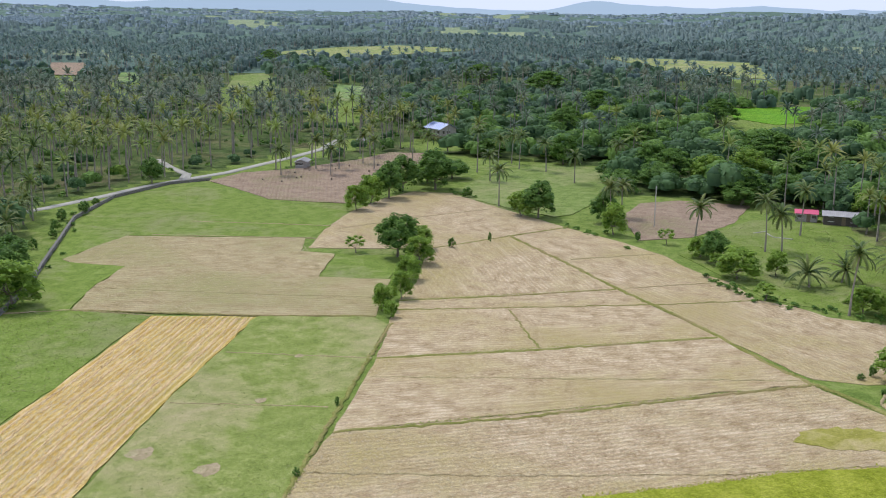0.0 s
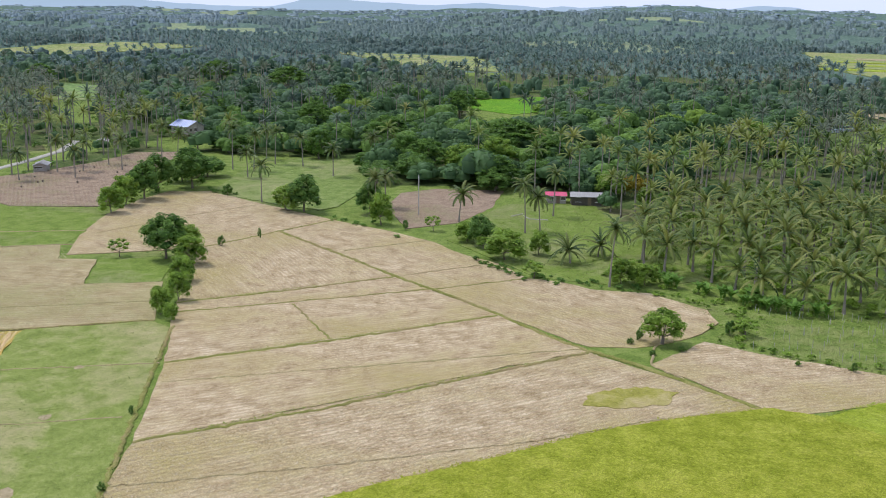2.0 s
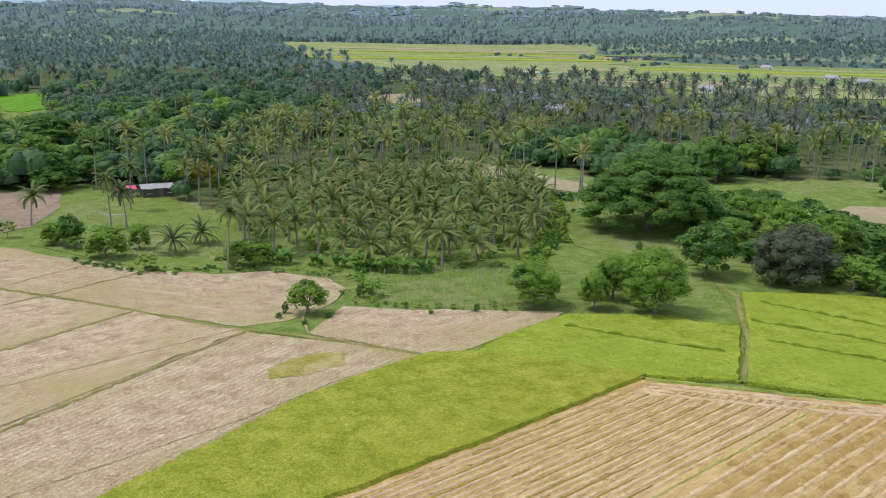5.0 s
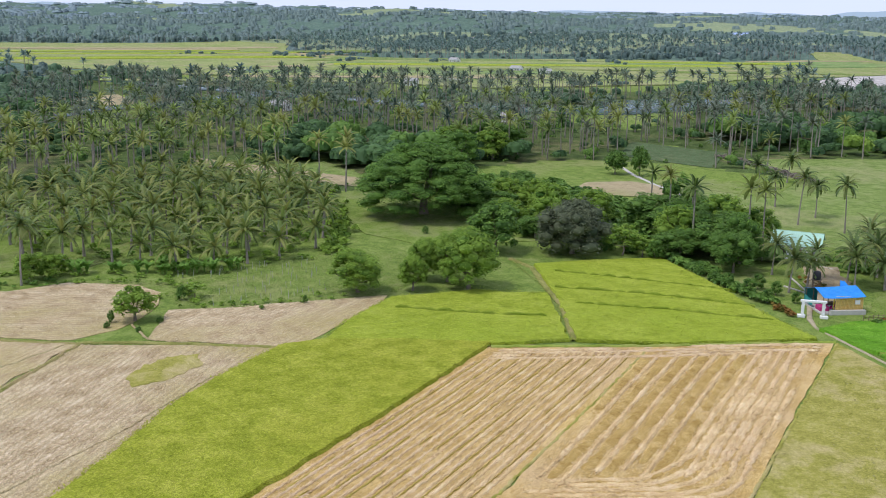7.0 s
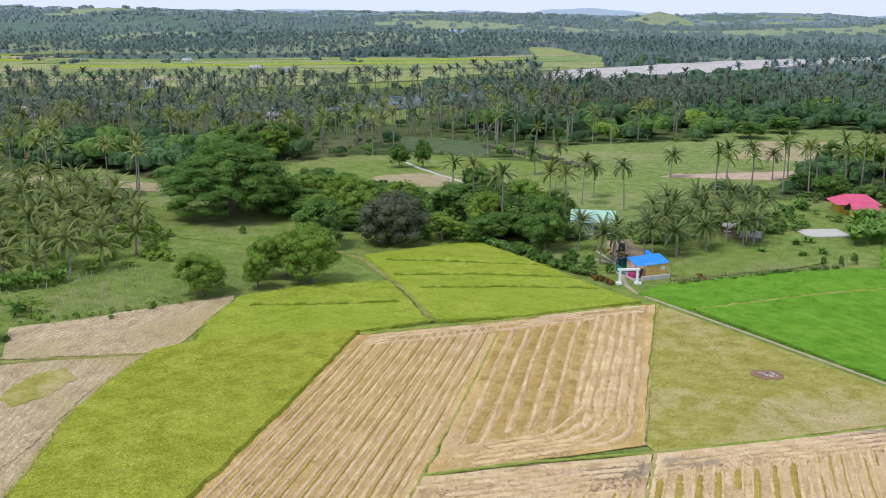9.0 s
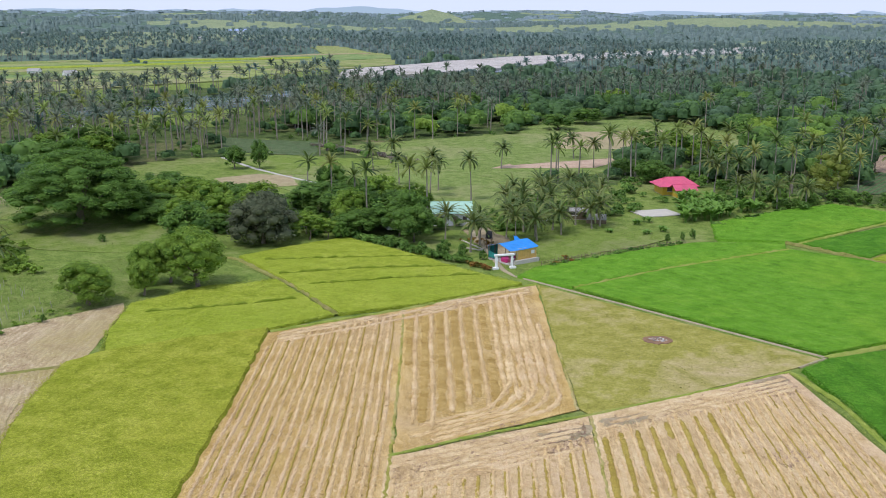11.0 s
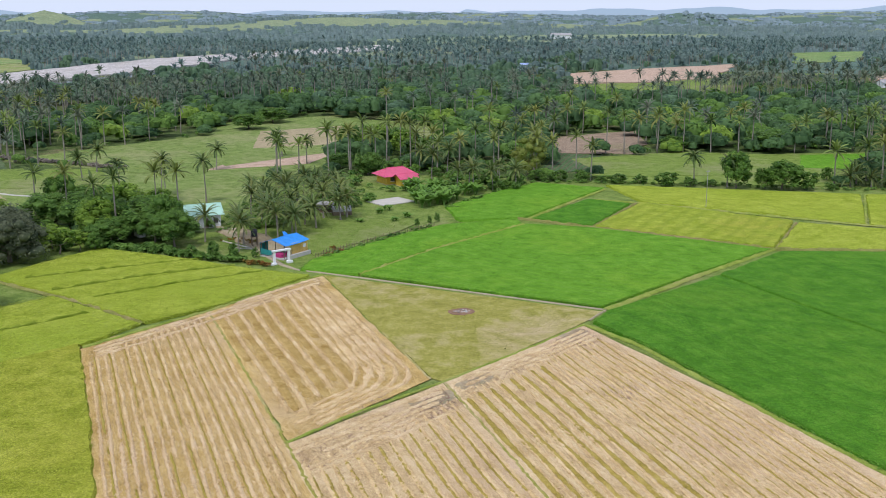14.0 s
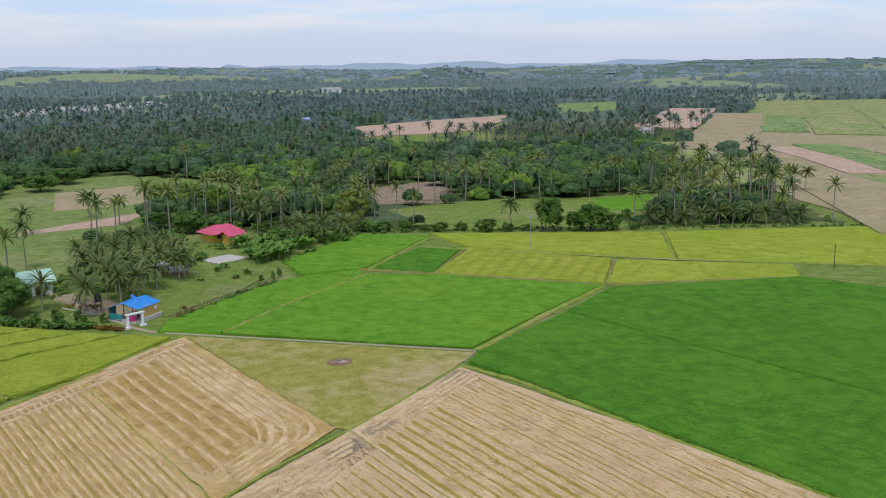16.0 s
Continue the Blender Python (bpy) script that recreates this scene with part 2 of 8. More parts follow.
M_SAND = earth("river_gravel", (0.36, 0.33, 0.30), (0.47, 0.44, 0.41), (0.58, 0.55, 0.52), (0.34, 0.31, 0.26), (0.5, 0.66), grain=0.2, rel=0.2)
M_STONE = plain("grey_stone", (0.19, 0.18, 0.16), 0.9, 0.4, 1.5, 0.1)
M_CONCRETE = plain("pale_concrete", (0.50, 0.48, 0.43), 0.85, 0.18, 1.0, 0.02)
M_WHITE = plain("white_paint", (0.80, 0.80, 0.78), 0.6, 0.08, 1.5, 0.01)
M_WOOD = plain("weathered_wood", (0.20, 0.15, 0.10), 0.85, 0.35, 2.0, 0.03)
M_BAMBOO = plain("yellow_bamboo", (0.74, 0.52, 0.17), 0.65, 0.35, 3.0, 0.03)
M_TARP = plain("blue_tarpaulin", (0.015, 0.235, 0.66), 0.5, 0.22, 0.8, 0.08, 0.4)
M_TARP_TEAL = plain("teal_netting", (0.03, 0.26, 0.24), 0.5, 0.25, 0.9, 0.06, 0.5)
M_PINKROOF = plain("faded_red_roof_sheet", (0.60, 0.09, 0.17), 0.5, 0.22, 0.5, 0.02, 0.4)
M_MINT = plain("mint_roof_sheet", (0.38, 0.60, 0.48), 0.5, 0.15, 0.5, 0.02, 0.4)
M_GREYROOF = plain("grey_roof_sheet", (0.36, 0.35, 0.34), 0.6, 0.35, 0.6, 0.02, 0.25)
M_BLUEROOF = plain("blue_white_roof_sheet", (0.30, 0.40, 0.66), 0.5, 0.3, 0.4, 0.02, 0.5)
M_DARKWALL = plain("dark_wall", (0.10, 0.085, 0.07), 0.9, 0.4, 1.0, 0.02)
M_YELLOW = plain("yellow_paint", (0.62, 0.42, 0.05), 0.6, 0.15, 1.0, 0.01)
M_REDCLOTH = plain("magenta_cloth", (0.45, 0.04, 0.16), 0.8, 0.3, 2.0, 0.03)
M_BARK = plain("grey_bark", (0.20, 0.165, 0.125), 0.9, 0.35, 3.0, 0.05)
M_PALMBARK = plain("palm_trunk_bark", (0.30, 0.265, 0.215), 0.9, 0.3, 3.0, 0.05)
M_WATER, _nt, _b = shader("river_water", 0.08, 0.5)
_b.inputs["Base Color"].default_value = (0.045, 0.085, 0.07, 1)
bump(_nt, _b, noise_node(_nt, obj_coords(_nt), 0.6, 4, 0.6), 0.25, 0.1)
M_PALM = leaf("palm_fronds", (0.032, 0.072, 0.015), (0.27, 0.355, 0.085), (0.305, 0.305, 0.078), rough=0.5)
# aerial haze painted into the frond colour of palms farther off
M_PALM_HAZE = leaf("hazed_palm_fronds", (0.034, 0.066, 0.048), (0.185, 0.25, 0.155), (0.205, 0.22, 0.14), rough=0.5)
M_PALM_DEEP = leaf("deep_green_palm_fronds", (0.026, 0.06, 0.016), (0.205, 0.29, 0.08), (0.225, 0.24, 0.065), rough=0.5)
M_LEAF_DEEP = leaf("deep_green_leaves", (0.026, 0.072, 0.026), (0.14, 0.265, 0.08), (0.095, 0.185, 0.062))
# leaf colour greyed and blued to paint haze on farther trees
M_LEAF_HAZE = leaf("hazed_leaves", (0.04, 0.094, 0.056), (0.165, 0.285, 0.135), (0.12, 0.205, 0.105))
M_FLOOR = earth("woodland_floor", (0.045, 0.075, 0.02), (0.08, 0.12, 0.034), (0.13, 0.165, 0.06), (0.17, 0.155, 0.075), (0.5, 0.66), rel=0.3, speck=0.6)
# woodland floor again, blued to paint haze over the far ground
M_FLOOR_HAZE = earth("hazed_woodland_floor", (0.075, 0.125, 0.10), (0.105, 0.165, 0.125), (0.14, 0.20, 0.15), grain=0.05, rel=0.3)
M_LEAF = leaf("tree_leaves", (0.038, 0.108, 0.018), (0.23, 0.39, 0.07), (0.15, 0.275, 0.054))
M_LEAF_BRIGHT = leaf("bright_leaves", (0.068, 0.16, 0.016), (0.345, 0.495, 0.074), (0.245, 0.385, 0.048))
M_LEAF_DARK = leaf("dark_leaves", (0.05, 0.075, 0.037), (0.205, 0.235, 0.125), (0.15, 0.17, 0.092))
M_LEAF_YELLOW = leaf("yellowing_leaves", (0.22, 0.20, 0.015), (0.42, 0.30, 0.03))
M_BANANA = leaf("banana_leaves", (0.07, 0.18, 0.025), (0.23, 0.40, 0.07), rough=0.6)
# three woods colours with haze mixed in, paler and bluer with distance
M_FARWOOD_HAZE = leaf("hazed_far_woods", (0.125, 0.20, 0.195), (0.265, 0.355, 0.315), (0.205, 0.285, 0.275))
M_RIDGEWOOD_HAZE = leaf("hazed_ridge_woods", (0.24, 0.335, 0.37), (0.33, 0.425, 0.45), (0.30, 0.39, 0.42))
M_MIDWOOD_HAZE = leaf("hazed_mid_woods", (0.082, 0.142, 0.132), (0.225, 0.315, 0.258), (0.178, 0.248, 0.215))
M_VEG = earth("vegetable_rows", (0.05, 0.10, 0.035), (0.085, 0.15, 0.06), (0.13, 0.20, 0.09), (0.16, 0.18, 0.08), (0.56, 0.72), rel=0.4, rows=1.6, row_col=(0.15, 0.13, 0.08))
M_TUFT = leaf("grass_tufts", (0.17, 0.225, 0.035), (0.35, 0.39, 0.09), (0.28, 0.33, 0.065))
M_STRAWTUFT = leaf("straw_litter", (0.36, 0.25, 0.10), (0.72, 0.56, 0.31), (0.45, 0.34, 0.13), rough=0.8)
M_RICETUFT = leaf("rice_heads", (0.22, 0.255, 0.016), (0.45, 0.46, 0.065), (0.33, 0.365, 0.034))
M_RICELIME = leaf("rice_leaves", (0.21, 0.285, 0.022), (0.39, 0.44, 0.065), (0.30, 0.365, 0.04))
M_RICEYOUNG = leaf("young_rice_leaves", (0.085, 0.22, 0.015), (0.19, 0.36, 0.04), (0.13, 0.29, 0.025))
M_STUBTUFT = leaf("stubble_litter", (0.40, 0.32, 0.19), (0.66, 0.57, 0.40), (0.38, 0.33, 0.17), rough=0.8)
M_FLOWER = leaf("garden_flowers", (0.08, 0.14, 0.02), (0.34, 0.17, 0.03), (0.26, 0.10, 0.03))
M_GREYWALL = plain("grey_plank_wall", (0.34, 0.31, 0.28), 0.85, 0.25, 1.2, 0.02)
M_SLAB = plain("sunlit_concrete_slab", (0.50, 0.47, 0.41), 0.9, 0.15, 0.6, 0.02, 0.1)
M_STAKE = plain("pale_dry_wood", (0.48, 0.46, 0.42), 0.85, 0.25, 2.0, 0.02)
M_STRIPEROOF, _nt, _b = shader("striped_roof_sheet", 0.5, 0.5)
_wv = _nt.nodes.new("ShaderNodeTexWave")
_wv.bands_direction = "X"
_wv.inputs["Scale"].default_value = 0.28
_wv.inputs["Distortion"].default_value = 1.0
_nt.links.new(obj_coords(_nt), _wv.inputs["Vector"])
_nt.links.new(ramp(_nt, _wv.outputs["Fac"], [(0.35, (0.13, 0.22, 0.55)), (0.65, (0.66, 0.70, 0.78))]), _b.inputs["Base Color"])
M_FARRICE = earth("far_rice", (0.185, 0.235, 0.07), (0.24, 0.29, 0.095), (0.30, 0.335, 0.13), (0.31, 0.29, 0.15), (0.46, 0.64), grain=0.08, rel=0.2, stretch=(0.2, 1, 1))
M_FARGREEN = earth("far_green_crop", (0.13, 0.21, 0.07), (0.18, 0.27, 0.09), (0.24, 0.32, 0.12), (0.25, 0.27, 0.12), (0.5, 0.66), grain=0.08, rel=0.2, stretch=(0.2, 1, 1))
M_PATH = plain("worn_path_concrete", (0.38, 0.325, 0.215), 0.95, 0.3, 1.0, 0.02, 0.05)
M_GRASSTUFT = leaf("meadow_tufts", (0.165, 0.225, 0.045), (0.285, 0.33, 0.095), (0.27, 0.28, 0.11))
M_DARKBUND = earth("rice_furrow", (0.14, 0.20, 0.018), (0.19, 0.255, 0.028), (0.25, 0.30, 0.048), rel=0.2, grain=3.5, speck=0.5)
M_TRITUFT = leaf("weed_tufts", (0.25, 0.25, 0.055), (0.40, 0.38, 0.12), (0.37, 0.33, 0.15))
M_STRAW_OLIVE = earth("standing_stubble", (0.245, 0.185, 0.038), (0.345, 0.26, 0.06), (0.45, 0.345, 0.105), (0.31, 0.26, 0.05), (0.5, 0.66), rel=0.12, stretch=(0.5, 1.2, 1), speck=0.65, grain=4.0)
M_PASTURE_WORN = earth("worn_pasture", (0.15, 0.195, 0.045), (0.21, 0.26, 0.065), (0.285, 0.32, 0.105), (0.37, 0.325, 0.17), (0.47, 0.64), rel=0.15, speck=0.6)
M_DAMP = leaf("damp_straw_litter", (0.19, 0.115, 0.075), (0.50, 0.35, 0.25), (0.32, 0.22, 0.15), rough=0.9)
M_BIGTREE = leaf("rain_tree_leaves", (0.032, 0.095, 0.016), (0.215, 0.375, 0.062), (0.15, 0.285, 0.046))
M_BRUSHWOOD = leaf("dry_brushwood", (0.16, 0.135, 0.11), (0.42, 0.37, 0.30), (0.26, 0.22, 0.17), rough=0.85)
M_BURNT = plain("burnt_red_soil", (0.24, 0.15, 0.095), 0.95, 0.4, 1.2, 0.05, 0.05)

# ---- helpers for building ----
rng = np.random.default_rng(7)


def mesh_from(name, verts, faces, mat, tint=None, smooth=False):
    """One mesh from arrays; faces is an (n, 3) or (n, 4) array or a list of rings."""
    me = bpy.data.meshes.new(name)
    if isinstance(faces, np.ndarray):
        n, k = faces.shape
        me.vertices.add(len(verts))
        me.vertices.foreach_set("co", np.asarray(verts, np.float32).ravel())
        me.loops.add(n * k)
        me.loops.foreach_set("vertex_index", faces.astype(np.int32).ravel())
        me.polygons.add(n)
        me.polygons.foreach_set("loop_start", np.arange(0, n * k, k, dtype=np.int32))
    else:
        me.from_pydata(np.asarray(verts, float).tolist(), [], faces)
    me.materials.append(mat)
    if tint is not None:
        at = me.attributes.new("tint", "FLOAT", "POINT")
        at.data.foreach_set("value", np.asarray(tint, np.float32))
    if smooth:
        me.polygons.foreach_set("use_smooth", [True] * len(me.polygons))
    me.update(calc_edges=True)
    return me


def part(name, bm, material, parent=None, label=""):
    me = bpy.data.meshes.new(name)
    bm.to_mesh(me)
    bm.free()
    me.materials.append(material)
    ob = new(name, me)
    ob.parent = parent
    if label:
        ob["label"] = label
    return ob


def joined(chunks):
    """Joins (verts, faces, tint) chunks into arrays."""
    vs, fs, ts, n = [], [], [], 0
    for v, f, t in chunks:
        vs.append(v)
        fs.append(f + n)
        ts.append(np.full(len(v), t) if np.isscalar(t) else t)
        n += len(v)
    return np.concatenate(vs), np.concatenate(fs), np.concatenate(ts)


def inside(poly, x, y):
    """Even-odd test of points against a polygon."""
    x, y = np.asarray(x, float), np.asarray(y, float)
    hit = np.zeros(x.shape, bool)
    px, py = [p[0] for p in poly], [p[1] for p in poly]
    near = (x >= min(px)) & (x <= max(px)) & (y >= min(py)) & (y <= max(py))
    if not near.all():
        if near.any():
            hit[near] = inside(poly, x[near], y[near])
        return hit
    for (x0, y0), (x1, y1) in zip(poly, poly[1:] + poly[:1]):
        if y0 == y1:
            continue
        hit ^= ((y0 > y) != (y1 > y)) & (x < (x1 - x0) * (y - y0) / (y1 - y0) + x0)
    return hit


def fbm(x, y, seed=0, octaves=4):
    """Smooth noise on arrays, about -1 to 1, from rotated sine products."""
    out, amp, r = np.zeros(np.shape(x)), 1.0, np.random.default_rng(seed)
    for _ in range(octaves):
        for _ in range(3):
            a, p, q = r.uniform(0, 6.283, 3)
            k = r.uniform(0.7, 1.4)
            out = out + amp * 0.45 * np.sin(k * (x * math.cos(a) + y * math.sin(a)) + p + 0.8 * np.sin(k * 0.7 * (y * math.cos(a) - x * math.sin(a)) + q))
        x, y, amp = x * 2.03, y * 2.03, amp * 0.5
    return out


def step(a, b, v):
    t = np.clip((v - a) / (b - a), 0, 1)
    return t * t * (3 - 2 * t)


def height(x, y):
    """The lie of the land: level fields, wooded hills beyond the plain."""
    x, y = np.asarray(x, float), np.asarray(y, float)
    d = np.hypot(x, y)
    az = np.degrees(np.arctan2(x, y))
    start = np.interp(az, [-180, -125, -100, -80, -65, -50, -30, -10, 10, 30, 60, 180], [900, 1000, 1080, 1080, 1150, 1000, 1000, 1250, 1700, 2000, 2200, 900])
    top = np.interp(az, [-180, -125, -100, -80, -65, -50, -30, -10, 10, 30, 60, 180], [20, 20, 27, 40, 42, 38, 30, 21, 18, 36, 34, 30])
    rise = step(start * 0.88, start * 1.75, d)
    hills = rise * top * (0.62 + 0.42 * fbm(x / 190, y / 190, 3, 4))
    far = step(2300, 4300, d) * np.interp(az, [-180, -95, -60, 180], [17, 15, 8, 8]) * (1 + fbm(x / 500, y / 500, 5, 3))
    cone = 33 * np.exp(-((x + 900) ** 2 + (y - 2140) ** 2) / 70.0 ** 2) + 36 * np.exp(-((x - 530) ** 2 + (y - 2450) ** 2) / 110.0 ** 2)
    return np.maximum(hills, 0) + far + cone + 0.05 * fbm(x / 9, y / 9, 8, 3) * step(0, 60, d)


def build_ground():
    radii = np.concatenate([np.linspace(2, 260, 60), np.geomspace(268, 4900, 110)])
    ang = np.linspace(0, 2 * np.pi, 360, endpoint=False)
    R, A = np.meshgrid(radii, ang, indexing="ij")
    x, y = R * np.sin(A), R * np.cos(A)
    v = np.stack([x, y, height(x, y) - 0.06], -1).reshape(-1, 3)
    v = np.vstack([v, [[0, 0, -0.06]]])
    n = len(ang)
    i, j = np.meshgrid(np.arange(len(radii) - 1), np.arange(n), indexing="ij")
    a, b = i * n + j, i * n + (j + 1) % n
    quads = np.stack([a, a + n, b + n, b], -1).reshape(-1, 4)
    fan = [[len(v) - 1, j, (j + 1) % n] for j in range(n)]
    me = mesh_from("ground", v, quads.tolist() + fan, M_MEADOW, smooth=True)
    for m in (M_HILL_HAZE, M_FLOOR, M_FLOOR_HAZE):
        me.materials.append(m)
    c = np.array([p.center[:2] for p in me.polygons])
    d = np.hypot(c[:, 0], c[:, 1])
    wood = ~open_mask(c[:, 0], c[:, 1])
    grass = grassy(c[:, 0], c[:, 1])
    # past 700 m the ground takes its haze-tinted colours
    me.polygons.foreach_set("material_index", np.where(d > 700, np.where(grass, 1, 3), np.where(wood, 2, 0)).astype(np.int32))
    tagged(new("ground", me), "level grassy farmland rising into distant hills", "ground", kind="structure")



def build_backdrop():
    """Pale mountain line on the horizon; its haze is painted as an even glow."""
    n, r = 720, 4860
    a = np.linspace(0, 2 * np.pi, n, endpoint=False)
    deg = (np.degrees(a) + 180) % 360 - 180
    h = 40 + 10 * fbm(a * 14, a * 0, 21, 4) + 6 * fbm(a * 60, a * 0, 22, 3)
    for c, w, k in ((-138, 5, 40), (-121, 6, 48), (-126, 14, 24), (-106, 2.6, 36), (-98, 9, 26), (-84, 6, 30), (-70, 8, 8), (-34, 14, 4), (22, 9, 12)):
        h = h + k * np.exp(-((deg - c) / w) ** 2)
    v = np.concatenate([np.stack([r * np.sin(a), r * np.cos(a), a * 0 - 30], -1), np.stack([r * np.sin(a), r * np.cos(a), h], -1)])
    f = np.array([[i, (i + 1) % n, n + (i + 1) % n, n + i] for i in range(n)])
    m = bpy.data.materials.new("mountain_haze_glow")
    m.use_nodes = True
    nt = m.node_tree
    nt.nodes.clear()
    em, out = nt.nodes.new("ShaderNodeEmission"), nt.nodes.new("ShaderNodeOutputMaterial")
    # emission holds the haze blue; the mountains light nothing of their own
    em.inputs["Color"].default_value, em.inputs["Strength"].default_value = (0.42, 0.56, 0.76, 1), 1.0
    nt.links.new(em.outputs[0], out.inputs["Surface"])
    tagged(new("backdrop", mesh_from("backdrop", v, f, m)), "mountain line on the horizon glowing in pale haze blue", "backdrop", kind="structure")


build_backdrop()

OPEN = []      # plan outlines on which no woods stand


def wavy(poly, pitch=2.5, amp=0.25, seed=0):
    """Outline with points every few metres, a little uneven."""
    r, out = np.random.default_rng(seed + int(abs(poly[0][0] * 7 + poly[0][1] * 13))), []
    for (x0, y0), (x1, y1) in zip(poly, poly[1:] + poly[:1]):
        d = math.hypot(x1 - x0, y1 - y0)
        k = max(1, int(d / pitch))
        for i in range(k):
            s = i / k
            w = amp if i else 0
            out.append((x0 + (x1 - x0) * s + r.normal() * w, y0 + (y1 - y0) * s + r.normal() * w))
    return out


CLEARED = {"far_clearing": 0.8, "far_field": 0.93, "river_bank": 0.92}      # how far the tall trees stand back from a far field


def field(name, poly, mat, label, turn=0.0, z=0.05, depth=0.12, pitch=2.5, amp=0.15, category="field", grow=0.0):
    """A field as a thin slab with uneven edges; local x runs along its rows."""
    OPEN.append(poly)
    if name in CLEARED:
        q = CLEARED[name]
        for k in (q, (1 + q) / 2):
            OPEN.append([(25 + k * (x - 25), -30 + k * (y + 30)) for x, y in poly])
    z += 0.006 * (len(bpy.data.meshes) % 6)
    cx, cy = (sum(p[i] for p in poly) / len(poly) for i in (0, 1))
    if grow:
        poly = [(x + grow * (x - cx) / math.hypot(x - cx, y - cy), y + grow * (y - cy) / math.hypot(x - cx, y - cy)) for x, y in poly]
    ring = wavy(poly, pitch, amp)
    zc = float(height(cx, cy)) if math.hypot(cx, cy) > 300 else 0.0
    inv = pose(cx, cy, 0, 0, 0, turn).inverted()
    bm = bmesh.new()
    top = [bm.verts.new(inv @ Vector((x, y, 0)) + Vector((0, 0, z))) for x, y in ring]
    n, slope = len(top), 0.55 * z if z > 0.25 and depth < 1 else 0.0
    turn_way = 1 if sum(top[i - 1].co.x * top[i].co.y - top[i].co.x * top[i - 1].co.y for i in range(n)) > 0 else -1
    low = []
    for i in range(n):
        d = top[(i + 1) % n].co - top[i - 1].co
        low.append(bm.verts.new(top[i].co + Vector((d.y, -d.x, 0)).normalized() * slope * turn_way - Vector((0, 0, depth))))
    face = bm.faces.new(top)
    face.normal_update()
    if face.normal.z < 0:
        face.normal_flip()
    for i in range(len(ring)):
        j = (i + 1) % len(ring)
        bm.faces.new((top[i], low[i], low[j], top[j]))
    tri = bmesh.ops.triangulate(bm, faces=[face])["faces"]
    if math.hypot(cx, cy) > 600:
        bmesh.ops.subdivide_edges(bm, edges=list({e for f in tri for e in f.edges}), cuts=3, use_grid_fill=True)
        world_m = inv.inverted()
        q = np.array([world_m @ v.co for v in bm.verts])
        for v, hz in zip(bm.verts, (height(q[:, 0], q[:, 1]) - zc + 0.3).tolist()):
            v.co.z += hz
    ob = part(name, bm, mat)
    ob.matrix_world = pose(cx, cy, zc, 0, 0, turn)
    return tagged(ob, label, category, kind="structure")


def bund(pts, width=0.9, rise=0.28, mat=None, label="low grassy earth bund between fields", name="bund", jitter=0.12, step_m=0.8):
    """A low earth ridge along a line, uneven in width and height."""
    r = np.random.default_rng(int(abs(pts[0][0] * 31 + pts[-1][1] * 17)) + 3)
    line = []
    for (x0, y0), (x1, y1) in zip(pts, pts[1:]):
        k = max(1, int(math.hypot(x1 - x0, y1 - y0) / step_m))
        line += [(x0 + (x1 - x0) * i / k, y0 + (y1 - y0) * i / k) for i in range(k)]
    line.append(pts[-1])
    line = np.array(line) + r.normal(0, jitter, (len(line), 2))
    d = np.gradient(line, axis=0)
    d /= np.maximum(np.linalg.norm(d, axis=1), 1e-6)[:, None]
    n = np.stack([-d[:, 1], d[:, 0]], -1)
    w = width * (0.8 + 0.4 * r.random(len(line)))
    h = rise * (0.6 + 0.7 * r.random(len(line)))
    prof = [(-0.62, -0.1), (-0.36, 0.7), (0.0, 1.0), (0.36, 0.7), (0.62, -0.1)]
    v = np.concatenate([np.concatenate([line + n * (w * o)[:, None], (h * q + 0.04)[:, None]], 1) for o, q in prof])
    m = len(line)
    f = np.array([[a * m + i, (a + 1) * m + i, (a + 1) * m + i + 1, a * m + i + 1] for a in range(4) for i in range(m - 1)])
    v[:, 2] += height(v[:, 0], v[:, 1]) * (np.hypot(v[:, 0], v[:, 1]) > 300)
    return tagged(new(name, mesh_from(name, v, f, mat or M_BUND, smooth=True)), label, name.replace("_", " "), kind="structure")


# ---- fields west of the flight line ----
field("stubble_field", [(-115, -87), (-129, -92), (-147, -97), (-169, -98), (-181, -96), (-184, -86), (-172, -70), (-156, -47), (-143, -55), (-125, -65.5)], M_STUBBLE, "pale tan harvested field of dry stubble", 55)
field("stubble_field", [(-125, -65.5), (-143, -55), (-112, -24.5), (-90, -55), (-101, -57)], M_STUBBLE, "pale tan harvested field with curved rows", 35)
field("stubble_field", [(-90, -55), (-112, -24.5), (-105, -17.5), (-85, -53)], M_STUBBLE, "narrow tan strip of dry stubble", 122)
field("stubble_field", [(-85, -53), (-105, -17.5), (-93, -5), (-63.6, -45.4)], M_STUBBLE, "tan harvested field of dry stubble", 122)
field("stubble_field", [(-63.6, -45.4), (-93, -5), (-78.5, 8.7), (-40, -38.5)], M_STUBBLE, "tan harvested field with faint rows", 125)
field("stubble_field", [(-40, -38.5), (-78.5, 8.7), (-61.2, 30.2), (-56.5, 20), (-51, 10.4), (-42, -0.5), (-34, -11), (-20, -28), (-12, -33), (-24.7, -35.3)], M_STUBBLE, "broad tan harvested field with faint rows", 128)
field("stubble_field", [(-156, -47), (-143, -54.5), (-126, -38), (-112, -24.5), (-103, -14.4), (-93.5, -5), (-80.7, 9), (-81.4, 15.4), (-83, 18), (-89.7, 25), (-95.6, 28), (-102, 27), (-110, 18.6), (-110.4, 9), (-114.5, 3.3), (-115.5, -2), (-125, -8), (-130.5, -15), (-141, -24), (-149, -35)], M_STUBBLE, "long tan harvested field beside the tree line", 50)
